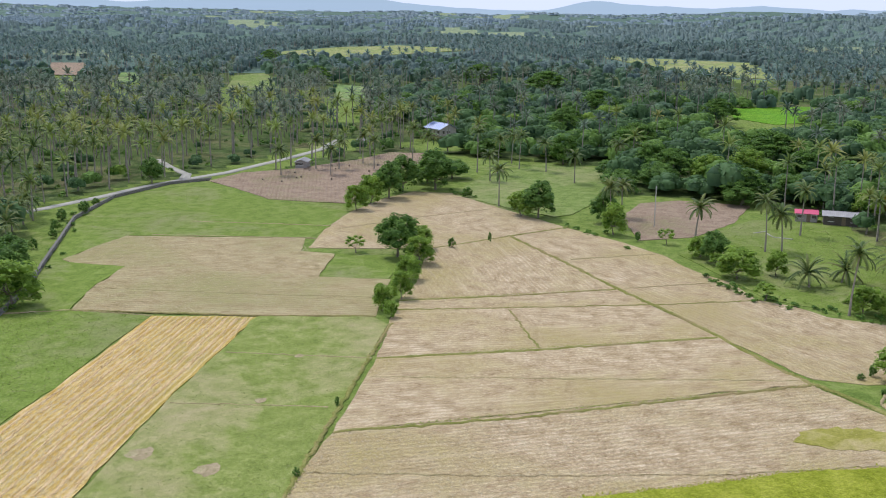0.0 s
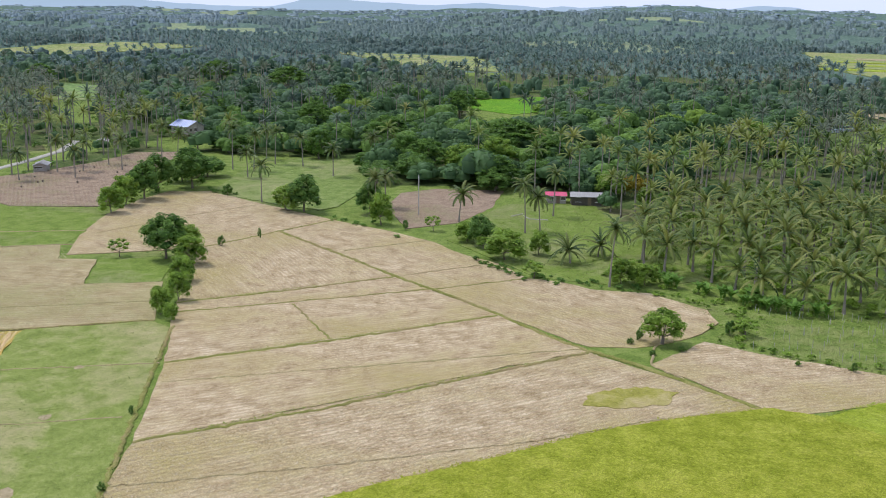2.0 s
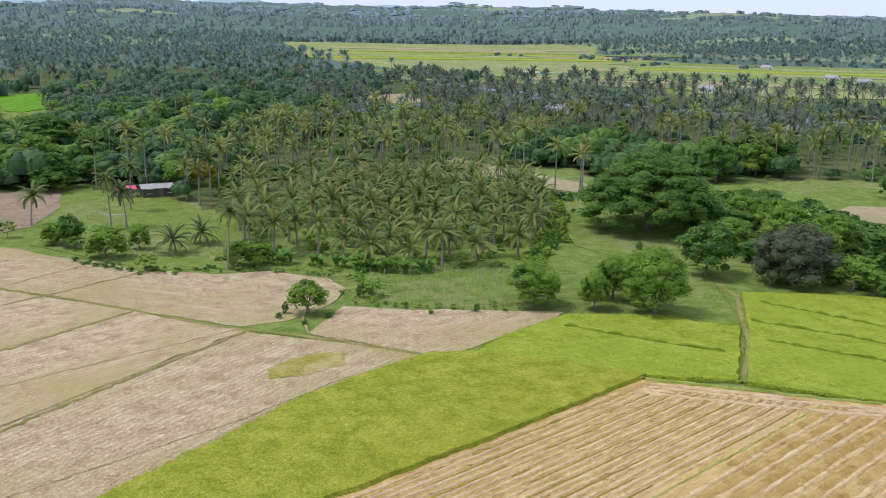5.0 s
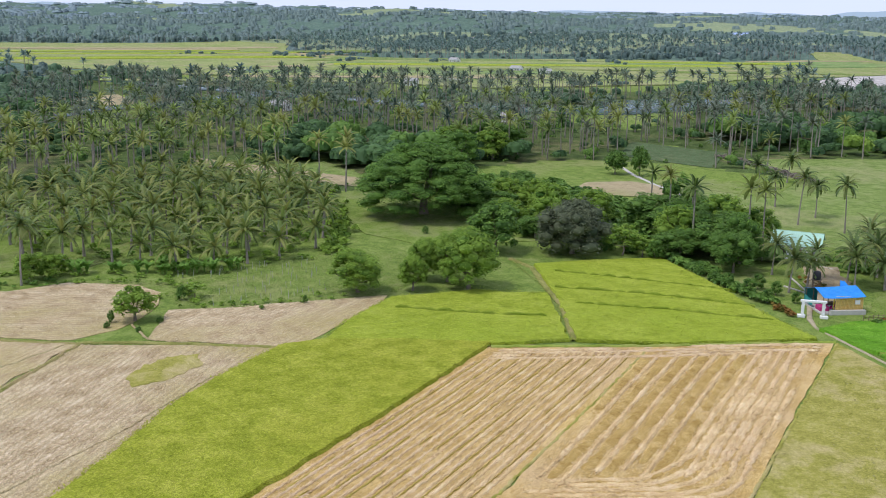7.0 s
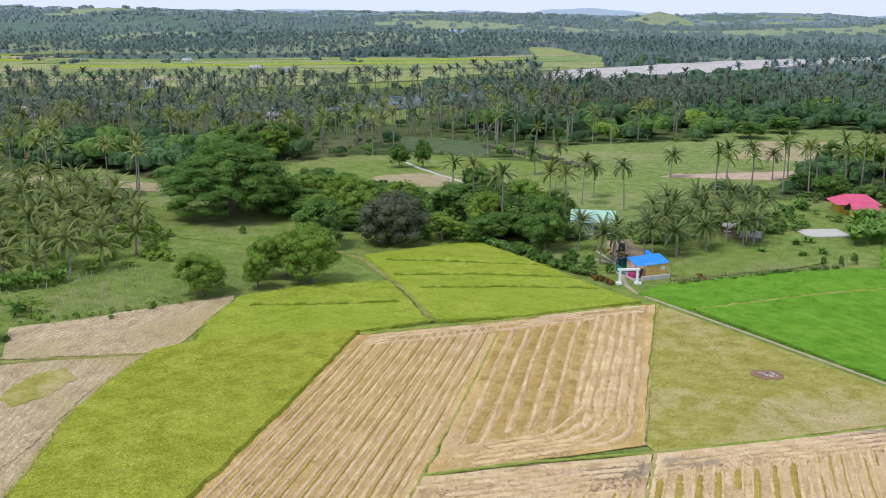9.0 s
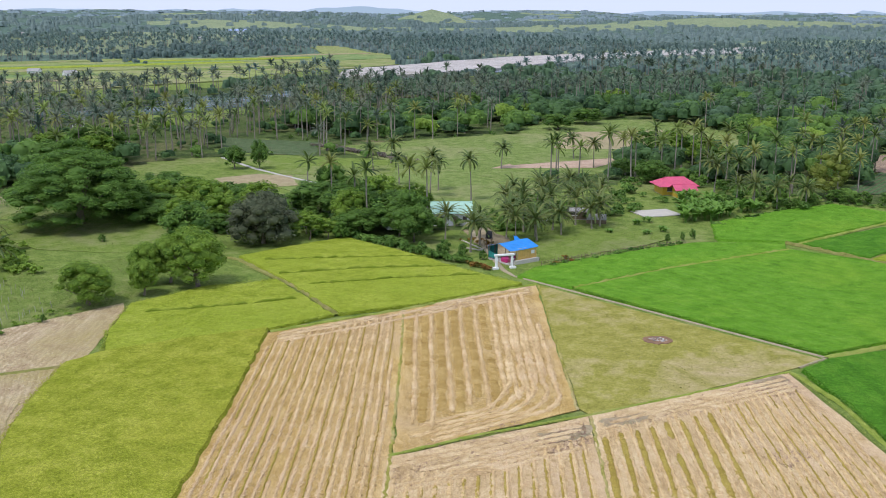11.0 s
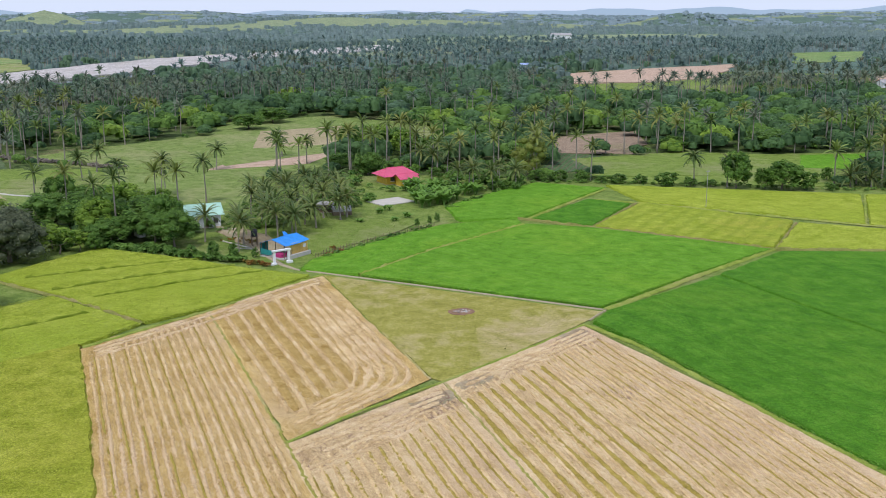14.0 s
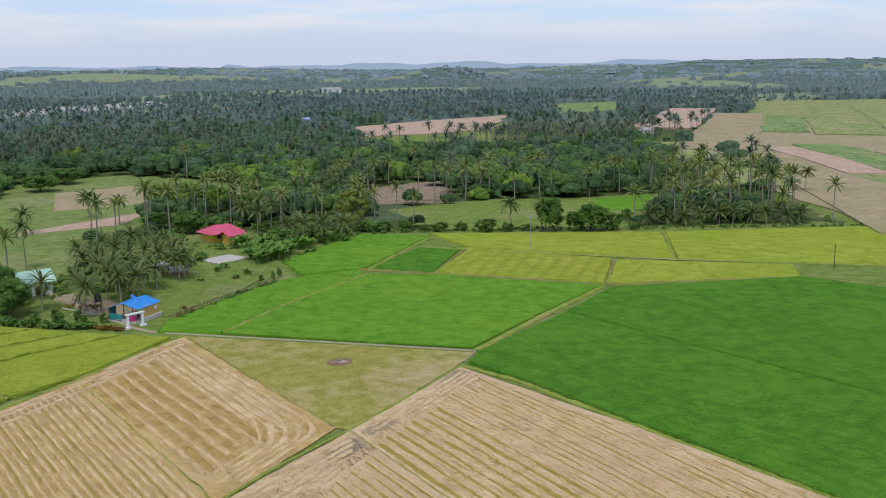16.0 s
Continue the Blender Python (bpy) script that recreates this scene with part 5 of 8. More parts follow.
def core_shape():
    bm = bmesh.new()
    bmesh.ops.create_icosphere(bm, subdivisions=1, radius=1.0)
    out = [tuple(v.co) for v in bm.verts], [tuple(v.index for v in f.verts) for f in bm.faces]
    bm.free()
    return out


CORE_SHAPE = core_shape()


def leafy_crown(w, h, base, lobes, per_lobe, size, seed, form="dome", inner=0.25):
    """Leaf sprays in tufts over a crown's outline; each tuft has its own tint and a core coloured dark as inner shade.
    Returns arrays, tint and the tuft centres.
    """
    r = np.random.default_rng(seed)
    vs, fs, ts, centres = [], [], [], []
    for i in range(lobes):
        a = i * 2.399 + r.normal() * 0.25
        if form == "umbrella":
            rr = math.sqrt((i + 0.5) / lobes)
            c = np.array([rr * w * 0.47 * math.cos(a), rr * w * 0.47 * math.sin(a), base + (h - base) * (0.30 + 0.62 * (1 - rr ** 2.2)) - (h - base) * (0.06 * r.random() + (0.24 if i % 3 == 2 else 0.0))])
            lr = w * 0.075 * r.uniform(0.7, 1.5)
        else:
            q = (i + 0.5) / lobes
            zz = 1 - 1.75 * q
            rad = math.sqrt(max(0.02, 1 - zz * zz)) if zz > -0.35 else 0.93 - 0.2 * (-0.35 - zz)
            k = r.uniform(0.62, 1.06)
            mid = base + (h - base) * 0.46
            c = np.array([rad * w * 0.42 * k * math.cos(a), rad * w * 0.42 * k * math.sin(a), mid + zz * (h - base) * 0.46 * k])
            lr = w * 0.125 * r.uniform(0.6, 1.55)
        centres.append(c)
        tone = r.random()
        out = c - np.array([0, 0, base + (h - base) * 0.35])
        out /= max(1e-6, np.linalg.norm(out))
        # closed blob added inside the tuft, its dark tint painting the crown's inner shade
        k = len(vs)
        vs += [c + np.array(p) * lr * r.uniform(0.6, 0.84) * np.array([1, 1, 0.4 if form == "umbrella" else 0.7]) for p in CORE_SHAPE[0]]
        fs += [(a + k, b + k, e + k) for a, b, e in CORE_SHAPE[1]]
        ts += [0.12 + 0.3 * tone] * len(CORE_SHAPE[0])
        for _ in range(per_lobe):
            d = r.normal(size=3) + out * 0.5 + np.array([0, 0, 0.75])
            d /= np.linalg.norm(d)
            p = c + d * lr * (np.array([1, 1, 0.42 if form == "umbrella" else 0.8]) * r.uniform(0.78, 1.1))
            if r.random() < inner * 0.7:
                p = c * np.array([0.6, 0.6, 1]) + r.normal(size=3) * lr * 0.6
                p[2] -= lr * 0.6
            nrm = d * 0.6 + np.array([0, 0, 1.0]) + r.normal(size=3) * 0.32
            nrm /= np.linalg.norm(nrm)
            u = np.cross(nrm, r.normal(size=3))
            u /= np.linalg.norm(u)
            v = np.cross(nrm, u)
            s = size * r.uniform(0.6, 1.25)
            b = len(vs)
            vs += [p - u * s - nrm * s * 0.3, p + v * s * 0.5, p + u * s - nrm * s * 0.3, p - v * s * 0.5]
            fs += [(b, b + 1, b + 2), (b, b + 2, b + 3)]
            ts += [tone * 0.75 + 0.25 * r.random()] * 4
    vs = np.array(vs)
    vs[:, 2] = np.maximum(vs[:, 2], 0.03)
    return (vs, np.array(fs)), np.array(ts), centres


def make_tree(name, label, category, w, h, mat, seed, lobes=26, per_lobe=45, size=0.3, form="dome", base=None, trunk_r=0.16, group=""):
    """A tree with trunk, limbs and crown as parts."""
    r = np.random.default_rng(seed)
    base = h * 0.16 if base is None else base
    root = empty(name, label, category, group)
    arrays, tint, cs = leafy_crown(w, h, base, lobes, per_lobe, size, seed, form)
    fork = np.array([r.normal() * 0.15, r.normal() * 0.15, max(base, h * 0.25)])
    add_mesh("trunk", tube_arrays([(0, 0, -0.1), fork * 0.5 + r.normal(size=3) * (0.06, 0.06, 0), fork], [trunk_r * 1.35, trunk_r, trunk_r * 0.85], 8), M_BARK, root, smooth=True)
    for i in range(5):
        c = cs[int(r.integers(len(cs)))]
        mid = fork + (c - fork) * 0.55 + np.array([0, 0, -0.05 * h])
        add_mesh("limb", tube_arrays([fork - (0, 0, trunk_r), mid, c], [trunk_r * 0.6, trunk_r * 0.4, trunk_r * 0.15], 5), M_BARK, root, smooth=True)
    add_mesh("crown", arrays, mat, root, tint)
    return root


def make_palm(label, h, seed, mat=None, length=4.0, lean=0.6, group="coconut palms", fronds=22, broad=0.46, droop=1.0):
    r = np.random.default_rng(seed)
    root = empty("coconut_palm", label, "palm tree", group)
    top = np.array([lean * math.cos(seed), lean * math.sin(seed), h])
    add_mesh("trunk", tube_arrays([(0, 0, -0.1), (top[0] * 0.15, top[1] * 0.15, h * 0.33), (top[0] * 0.5, top[1] * 0.5, h * 0.68), top], [0.24, 0.15, 0.125, 0.12], 8), M_PALMBARK, root, smooth=True)
    v, f = palm_arrays(fronds, 18, True, length, seed, droop, broad)
    t = np.repeat(r.random(fronds), len(v) // fronds) * 0.6 + 0.4 * r.random()
    crown = add_mesh("crown", (v + top, f), mat or M_PALM, root, t)
    nuts = []
    for i in range(6):
        a = i * 1.05
        bm = bmesh.new()
        bmesh.ops.create_icosphere(bm, subdivisions=1, radius=0.15)
        nuts.append((np.array([p.co for p in bm.verts]) + top + np.array([0.28 * math.cos(a), 0.28 * math.sin(a), -0.22]), np.array([[q.index for q in fc.verts] for fc in bm.faces]), 0.5))
        bm.free()
    v, f, t = joined(nuts)
    add_mesh("coconut_bunch", (v, f), M_NUT, root, t)
    return root


M_NUT = plain("coconut_husk", (0.30, 0.24, 0.07), 0.6, 0.3, 3.0, 0.02)


def stand(root, x, y, sx=1.0, sz=1.0, turn=None):
    a = random.uniform(0, 360) if turn is None else turn
    root.matrix_world = pose(x, y, 0, 0, 0, a) @ Matrix.Diagonal((sx, sx, sz, 1))
    return root


def plant(make_one, dims, places):
    """First place takes the plant itself, the others copies scaled to (x, y, height, width)."""
    w0, h0 = dims
    first = make_one()
    for k, (x, y, h, w) in enumerate(places):
        m = pose(x, y, 0, 0, 0, (x * 37 + y * 91) % 360) @ Matrix.Diagonal((w / w0, w / w0, h / h0, 1))
        if k:
            copy_thing(first, m)
        else:
            first.matrix_world = m


# small trees and bushes along the stubble
plant(lambda: make_tree("bush", "dense green bush beside the stubble field", "bush", 5, 4.8, M_LEAF_BRIGHT, 3, 26, 85, 0.19, base=0.35, trunk_r=0.1, group="field bushes"), (5, 4.8),
      ((-124, -67, 5.0, 5.3), (-113, -62, 5.4, 5.4), (-102, -59, 4.5, 4.4), (-91, -55, 4.8, 3.6), (-84, -55, 4.3, 3.5), (-81, -52, 2.8, 2.2), (-153, -97, 6.1, 5.6), (-162, -98, 7.1, 6.2), (-142, -16, 4.0, 5.2),
       (-164, -60, 6.0, 6.2), (-154, -36, 6.8, 5.2), (-128, -7, 5.7, 7.4), (-133, -1, 4.8, 3.9), (-115, 14, 4.6, 5), (-115, 18, 3.8, 4.4), (-60, -107, 7.7, 8.6), (-154, 89, 5.4, 5.6)))
plant(lambda: make_tree("bush", "low green bush on a field edge", "bush", 3, 2.6, M_LEAF, 5, 18, 40, 0.18, base=0.05, trunk_r=0.06, group="low bushes"), (3, 2.6),
      ((-128, -62, 2.1, 1.5), (-136, -57, 2.6, 1.6), (-180, -80, 3.4, 5.4), (-150, -30, 2.6, 2.8), (-122, -150, 3.6, 5.6), (-114, -149, 3.2, 5), (-91, -134, 2.8, 3.3), (-85, 16, 2.4, 2.2), (-83, 14.6, 1.2, 2), (-81, 21.5, 1.1, 2.2), (-79, 17.5, 0.9, 2),
       (-77, 43, 1.7, 1.8), (-90, 29, 2.8, 3.5), (-92, 31, 1.6, 3), (-43, 102, 3.4, 5), (-39, 102, 3.4, 5.2), (-34.5, 100.5, 2.8, 4), (-47, 103.5, 2.6, 4), (-36, 105, 3, 4), (-40, 106, 3.2, 4.5), (-31.5, 103.5, 2.4, 3), (-51, 105, 2.4, 4), (-105, -142, 3, 4), (-100, -138, 2.4, 3.6), (-72, -117, 2.2, 3), (-130, -154, 2.4, 4),
       (-47, -42, 1.4, 1.3), (-29, -36.5, 1.3, 1.6), (-22, -35, 1.6, 2.4), (-3, 131, 2.2, 2.4), (-0.5, 133, 2.4, 2), (1, 136, 2.6, 2.6), (-105, 88, 2, 3), (-93, 93, 2.4, 3)))
plant(lambda: make_tree("round_tree", "round leafy green tree in the fields", "tree", 8, 8, M_LEAF, 7, 42, 66, 0.32, base=1.2, trunk_r=0.2, group="field trees"), (8, 8),
      ((-116, -68, 8.2, 8.3), (-170, -97, 8.7, 7.6), (-180, -98, 9, 8), (-187, -92, 9.9, 10), (-164, -56, 8, 8), (-165, -41, 6.6, 6), (-139, -13, 5.6, 5.6), (-161, -163, 6.5, 5.8), (-66, -115, 7, 7.6), (-73, -121, 6, 6.8), (-82, -130, 5, 5.6), (-85, 89, 8.8, 9.7), (-134, 177, 6.2, 6), (-127, 179, 7.8, 5)))
plant(lambda: make_tree("young_tree", "slender young tree with a thin crown", "tree", 3.4, 4.2, M_LEAF_BRIGHT, 9, 16, 30, 0.16, base=1.2, trunk_r=0.07, group="young trees"), (3.4, 4.2),
      ((-116, -77, 3.6, 4.1), (-150, -24, 4, 3.1), (-116, -1, 4, 3.3), (-136, -12, 3.2, 3), (-90, 31, 3, 3.2), (-69, 106, 6.7, 5.5), (-72, 110, 6, 4.5), (-66, 108, 5, 4)))
plant(lambda: make_tree("field_tree", "lone round tree on a bund in the stubble", "tree", 5.4, 5, M_LEAF_BRIGHT, 12, 26, 60, 0.25, base=1.1, trunk_r=0.2), (5.4, 5), ((-84, 19, 5, 5.8),))
# mango trees by the rice
plant(lambda: make_tree("mango_tree", "broad mango tree with bright leafy crown", "tree", 9.7, 9.2, M_LEAF_BRIGHT, 21, 52, 150, 0.2, base=1.0, trunk_r=0.3, group="mango trees"), (9.7, 9.2),
      ((-68.5, 68.5, 9.8, 10.4), (-77, 66, 6.8, 6), (-73, 60.5, 5.6, 4.8), (-77.5, 53, 6.4, 8.2), (-74, 68.5, 7.8, 7)))
plant(lambda: make_tree("spreading_tree", "huge spreading tree with dark flat-topped crown", "tree", 27, 16, M_BIGTREE, 31, 230, 150, 0.26, "umbrella", 1.2, 0.8), (27, 16), ((-121, 100, 16.5, 28.5),))
plant(lambda: make_tree("umbrella_tree", "dark green spreading tree in the palm woods", "tree", 18, 12, M_BIGTREE, 33, 80, 60, 0.42, "umbrella", 3.0, 0.45, group="spreading trees"), (18, 12),
      ((-265, -17, 12, 19), (-487, -159, 14, 24), (-276, -60, 11, 15), (-342, -151, 12, 18), (-375, -49, 12, 15), (-225, -38, 10, 13), (-204, -16, 9, 11), (-396, -105, 12, 16), (-548, -223, 13, 20), (-317, -96, 11, 14), (-237, -5, 10, 13), (-493, -309, 12, 18), (-665, -455, 13, 20)))
plant(lambda: make_tree("dark_tree", "dark grey green rounded tree at the rice edge", "tree", 13.7, 10.2, M_LEAF_DARK, 41, 78, 89, 0.26, base=0.4, trunk_r=0.35), (13.7, 10.2), ((-75.5, 99.5, 10.2, 14),))
plant(lambda: make_tree("shade_tree", "tall leafy shade tree behind the rice", "tree", 12, 11, M_LEAF, 51, 48, 120, 0.27, base=1.8, trunk_r=0.3, group="shade trees"), (12, 11),
      ((-119, 126, 7.5, 12), (-105, 108, 7, 9.6), (-95, 125, 8.4, 9.6), (-78, 127, 12, 14), (-69, 125, 12, 14), (-58, 121, 12, 13.5), (-49, 112, 10.9, 8.6), (-72, 134, 12, 13), (-102, 131, 7, 9.6), (-112, 113, 7.8, 11), (-95, 114, 7.6, 9),
       (-183, 177, 15, 18), (-182, 159, 11.6, 15.4), (-26, 254, 11.4, 12.4), (-17, 250, 11, 12), (-7, 228, 10.3, 10.6), (-29, 211, 6.6, 8.4), (-76, 307, 9, 13), (-71, 330, 9.5, 14), (105, 250, 9, 15), (75, 250, 7, 10), (-20, 200, 9, 9), (-62, 114, 8, 9), (-54, 116, 9, 8), (-90, 104, 6, 8), (-200, -16, 7.4, 9.4), (23, 218, 9, 10),
       (-205, -48, 9, 10), (-215, -40, 10, 11), (-210, -20, 9, 10), (-212, -5, 10, 11), (-225, -55, 8, 9), (-205, 5, 8, 9), (-250, -100, 9, 10), (-195, -98, 8, 9), (-205, -95, 8, 10)))
plant(lambda: make_tree("fruit_tree", "bright leafy fruit tree in the orchard", "tree", 9, 8.5, M_LEAF_BRIGHT, 55, 46, 70, 0.26, base=0.8, trunk_r=0.25, group="fruit trees"), (9, 8.5),
      ((-88, 118, 8.5, 9.5), (-100, 118, 8, 9), (-64, 130, 9.5, 9), (-108, 122, 7.5, 9), (-66, 117, 8.5, 8), (-92, 110, 7, 8), (-84, 112, 7, 8), (-115, 119, 7, 8), (-98, 104, 6.5, 7), (-57, 131, 8, 8), (-175, 168, 9, 12), (-190, 166, 9, 12), (-22, 245, 9, 10), (-12, 238, 8, 9), (-240, -20, 9, 11), (-222, -28, 9, 10), (-300, 60, 10, 13)))
plant(lambda: make_tree("fruit_tree", "dark dense fruit tree in the orchard", "tree", 9, 8.5, M_BIGTREE, 57, 46, 70, 0.26, base=0.6, trunk_r=0.25, group="fruit trees"), (9, 8.5),
      ((-52, 118, 9, 7.5), (-80, 136, 10, 10), (-63, 108, 3.5, 4), (-168, 150, 10, 12), (-30, 240, 9, 10), (-3, 216, 8, 9), (-230, -45, 10, 12), (-260, -60, 10, 13), (-245, -75, 9, 11)))
plant(lambda: make_tree("flowering_tree", "tree with yellow orange blossom behind the shed", "tree", 8, 6, M_LEAF_YELLOW, 61, 31, 59, 0.23, base=1.5, trunk_r=0.2), (8, 6), ((-199, 19, 5.8, 7),))
plant(lambda: make_tree("yellowing_tree", "yellowish green tree beside the flowering tree", "tree", 8, 6, M_LEAF_BRIGHT, 62, 31, 59, 0.23, base=1.5, trunk_r=0.2), (8, 6), ((-196, 12.5, 6.4, 7.4), (-185, 21, 4.8, 5)))
plant(lambda: make_tree("bamboo_clump", "feathery yellow green bamboo clump", "bamboo", 10, 11, M_TUFT, 64, 39, 81, 0.22, base=0.3, trunk_r=0.12), (10, 11), ((24, 196, 11.5, 10.5),))
# hedge beyond the rice
plant(lambda: make_tree("hedge_bush", "dark green bush of the hedge beyond the rice", "bush", 4, 3, M_LEAF, 71, 18, 44, 0.26, base=0.05, trunk_r=0.07, group="hedge bushes"), (4, 3),
      ((26, 191, 2.9, 4.8), (32, 189, 3.2, 4.2), (38, 189, 3.2, 4.2), (47, 187, 2.4, 4.8), (53, 186, 2.4, 3.3), (59, 182.5, 3.5, 5.6), (65, 181.5, 2.4, 3.3), (93, 176.5, 4.6, 5.4), (103, 191, 3.7, 3), (13, 184, 3.9, 4.6), (70, 181, 2, 3), (43, 188, 1.8, 3), (29, 190, 2, 4), (99, 176, 2, 3), (15, 176, 2.5, 4), (20, 185, 2.6, 4)))
plant(lambda: make_tree("round_tree", "dark rounded tree in the hedge", "tree", 8, 8, M_BIGTREE, 73, 38, 62, 0.33, base=0.6, trunk_r=0.2, group="hedge trees"), (8, 8), ((76, 178.5, 10.4, 8), (87, 177, 6.3, 9.5), (83, 178, 4.5, 6)))

# coconut palms
TALL = ((-163, -39, 9.3), (-173, -39, 7), (-160, -20, 6.6), (-152, -5, 10.5), (-153, -2, 8.2), (-171, 0, 10.8), (-113, 12, 9.9), (-173, -69, 8.6), (-219, -93, 12), (-217, -86, 11), (-230, -84, 10.8), (-244, -57, 7), (-236, -50, 6.8), (-188, -140, 7.4), (-202, -137, 8.6), (-205, -131, 8.4), (-218, -130, 8.8),
        (-95.6, 188.4, 6), (-79.3, 170.6, 7.5), (-64.7, 156.8, 10), (-66.8, 167, 7.8), (-54.2, 157.1, 10.4), (-50, 234, 5.6), (-40, 219, 6.8), (66, 182, 7.2), (179, 246, 13), (187, 235, 7.2), (168, 211, 6.6), (-64, 207, 5), (-97, 203, 6), (-195, -128, 8), (-210, -122, 9), (-225, -112, 9), (-232, -120, 10), (-240, -90, 9), (74, 180, 7.5),
        (-228, -75, 9), (-213, -62, 8), (-206, -84, 7), (-118, -163, 8), (-128, -168, 9), (-110, -166, 8.5), (-100, -158, 7.6), (-92, -150, 7), (-84, -142, 7.8))
SHORT = ((-30, 118, 6.5), (-27, 122, 6), (-33, 121, 7), (-36, 114, 6), (-24, 129, 6), (-38, 119, 6.5), (-44, 116, 7), (-35.7, 108.2, 6.6), (-36, 132, 7.4), (-32, 129, 6.6), (-31, 137, 7), (-27, 133, 4.2), (-24, 140, 7), (-20, 138, 5), (-19, 141, 5.4), (-39, 151, 7.2), (-34, 155, 7.4), (-32, 163, 7.6), (-29, 165, 7), (-25, 165, 5.8), (-43, 154, 7.2), (5, 174, 7.6), (9, 174, 7.4), (14, 175, 6.8), (-2, 189, 8), (16, 185, 6.6), (2, 199, 8.6), (-6, 206, 6.4),
         (-90, -140, 6.5), (-96, -146, 7.5), (-101, -150, 7), (-107, -153, 6), (-88, -147, 7), (-94, -153, 8), (-113, -157, 5.5), (-78, -134, 6.5), (-84, -137, 5.6),
         (-128, 5, 2.6), (-134, 10, 3), (-40, 140, 6.5), (-37, 145, 7), (-28, 148, 6.5), (-22, 152, 6), (8, 181, 7), (20, 179, 5), (-35, 138, 6.5), (-30, 143, 6.8), (-34, 148, 7), (-26, 157, 6.4), (-38, 158, 7.2), (-21, 146.5, 5.6), (-28.5, 126, 4.6),
         (106, 182, 2.6), (111, 181, 3.4), (115, 179.5, 3.2), (120, 178.5, 3.8), (126, 179, 4.2), (130, 178.5, 4), (135, 177.5, 4.4), (139, 176, 3.8), (144, 175, 3), (149, 175.5, 2.6), (109, 186, 3.4), (118, 186, 4), (128, 185, 4.4), (137, 184, 4), (146, 182, 3.6), (113, 190, 4), (123, 191, 4.6), (133, 190, 4.4), (153, 180, 3.4))


def plant_palms():
    libs = {"tall": [(h, make_palm("tall coconut palm with a bare grey trunk", h, 100 + int(h * 2), M_PALM_DEEP, length=3.7, lean=0.7, fronds=26, droop=1.1)) for h in (6, 7.5, 9, 10.5, 12)],
            "short": [(h, make_palm("coconut palm with a short trunk and full crown", h * 0.86, 120 + int(h), M_PALM_DEEP, length=4.3, lean=0.5, fronds=28, group="young coconut palms", broad=0.36, droop=0.8)) for h in (1.4, 2.8, 4, 5.5, 7, 8.2)],
            "grove": [(h, make_palm("short coconut palm of the planted grove", h, 140 + int(h * 3), M_PALM, 3.3, 0.3, fronds=22, group="grove palms", broad=0.40, droop=0.8)) for h in (3.2, 4.1, 5, 5.9)]}
    used = set()
    every = [tpl for kind in libs.values() for _, tpl in kind]
    def put(kind, x, y, h, s):
        h0, tpl = min(libs[kind], key=lambda e: abs(e[0] - h))
        m = pose(x, y, 0, 0, 0, (x * 53 + y * 17) % 360) @ Matrix.Diagonal((s, s, s, 1))
        if tpl.name in used:
            copy_thing(tpl, m)
        else:
            used.add(tpl.name)
            tpl.matrix_world = m
    for i, (x, y, h) in enumerate(TALL):
        put("tall", x, y, h, 0.95 + 0.1 * ((i * 7) % 5) / 5)
    for i, (x, y, h) in enumerate(SHORT):
        put("short", x, y, h, 0.9 + 0.2 * ((i * 7) % 5) / 5)
    r = np.random.default_rng(5)
    x, y = r.uniform(-190, -100, 4000), r.uniform(14, 94, 4000)
    k = inside(GROVE, x, y)
    x, y = thin(x[k], y[k], 5.3)
    for i in range(min(len(x), 215)):
        put("grove", float(x[i]), float(y[i]), r.uniform(2.8, 5.6), r.uniform(1.0, 1.25))
    for k, tpl in enumerate(t for t in every if t.name not in used):
        tpl.matrix_world = pose(-256 - 9 * k, -106 - 4 * k, 0, 0, 0, 70 * k)


plant_palms()


def make_banana(seed):
    """A clump of broad arching leaves on short stems."""
    r = np.random.default_rng(seed)
    root = empty("banana_plant", "banana plant with broad torn green leaves", "banana plant", "banana plants")
    stems = []
    for s in range(4):
        b = r.normal(size=2) * 0.6
        stems.append(np.array([b[0], b[1], r.uniform(0.5, 1.7)]))
        add_mesh("stem", tube_arrays([(b[0], b[1], -0.05), (b[0], b[1], stems[-1][2])], [0.14, 0.09], 6), M_BANANA, root, np.full(12, 0.6))
        for i in range(8):
            a, lift = i * 0.8 + r.normal() * 0.2, r.uniform(0.95, 1.55)
            h = np.array([math.cos(a), math.sin(a), 0])
            sd = np.array([-math.sin(a), math.cos(a), 0])
            p, vs, ln = stems[-1] * (1, 1, r.uniform(0.35, 1.0)), [], r.uniform(1.7, 2.4)
            for q in range(5):
                w = 0.36 * math.sin(math.pi * min(0.97, q / 4 * 0.8 + 0.14))
                vs += [p + sd * w - (0, 0, w * 0.4), p, p - sd * w - (0, 0, w * 0.4)]
                p = p + (h * math.cos(lift) + np.array([0, 0, math.sin(lift)])) * ln / 4
                lift -= 0.3
            fs = [(q * 3 + e, q * 3 + e + 1, q * 3 + e + 4, q * 3 + e + 3) for q in range(4) for e in (0, 1)]
            add_mesh("leaf", (np.array(vs), np.array(fs)), M_BANANA, root, np.full(15, r.random()))
    return root


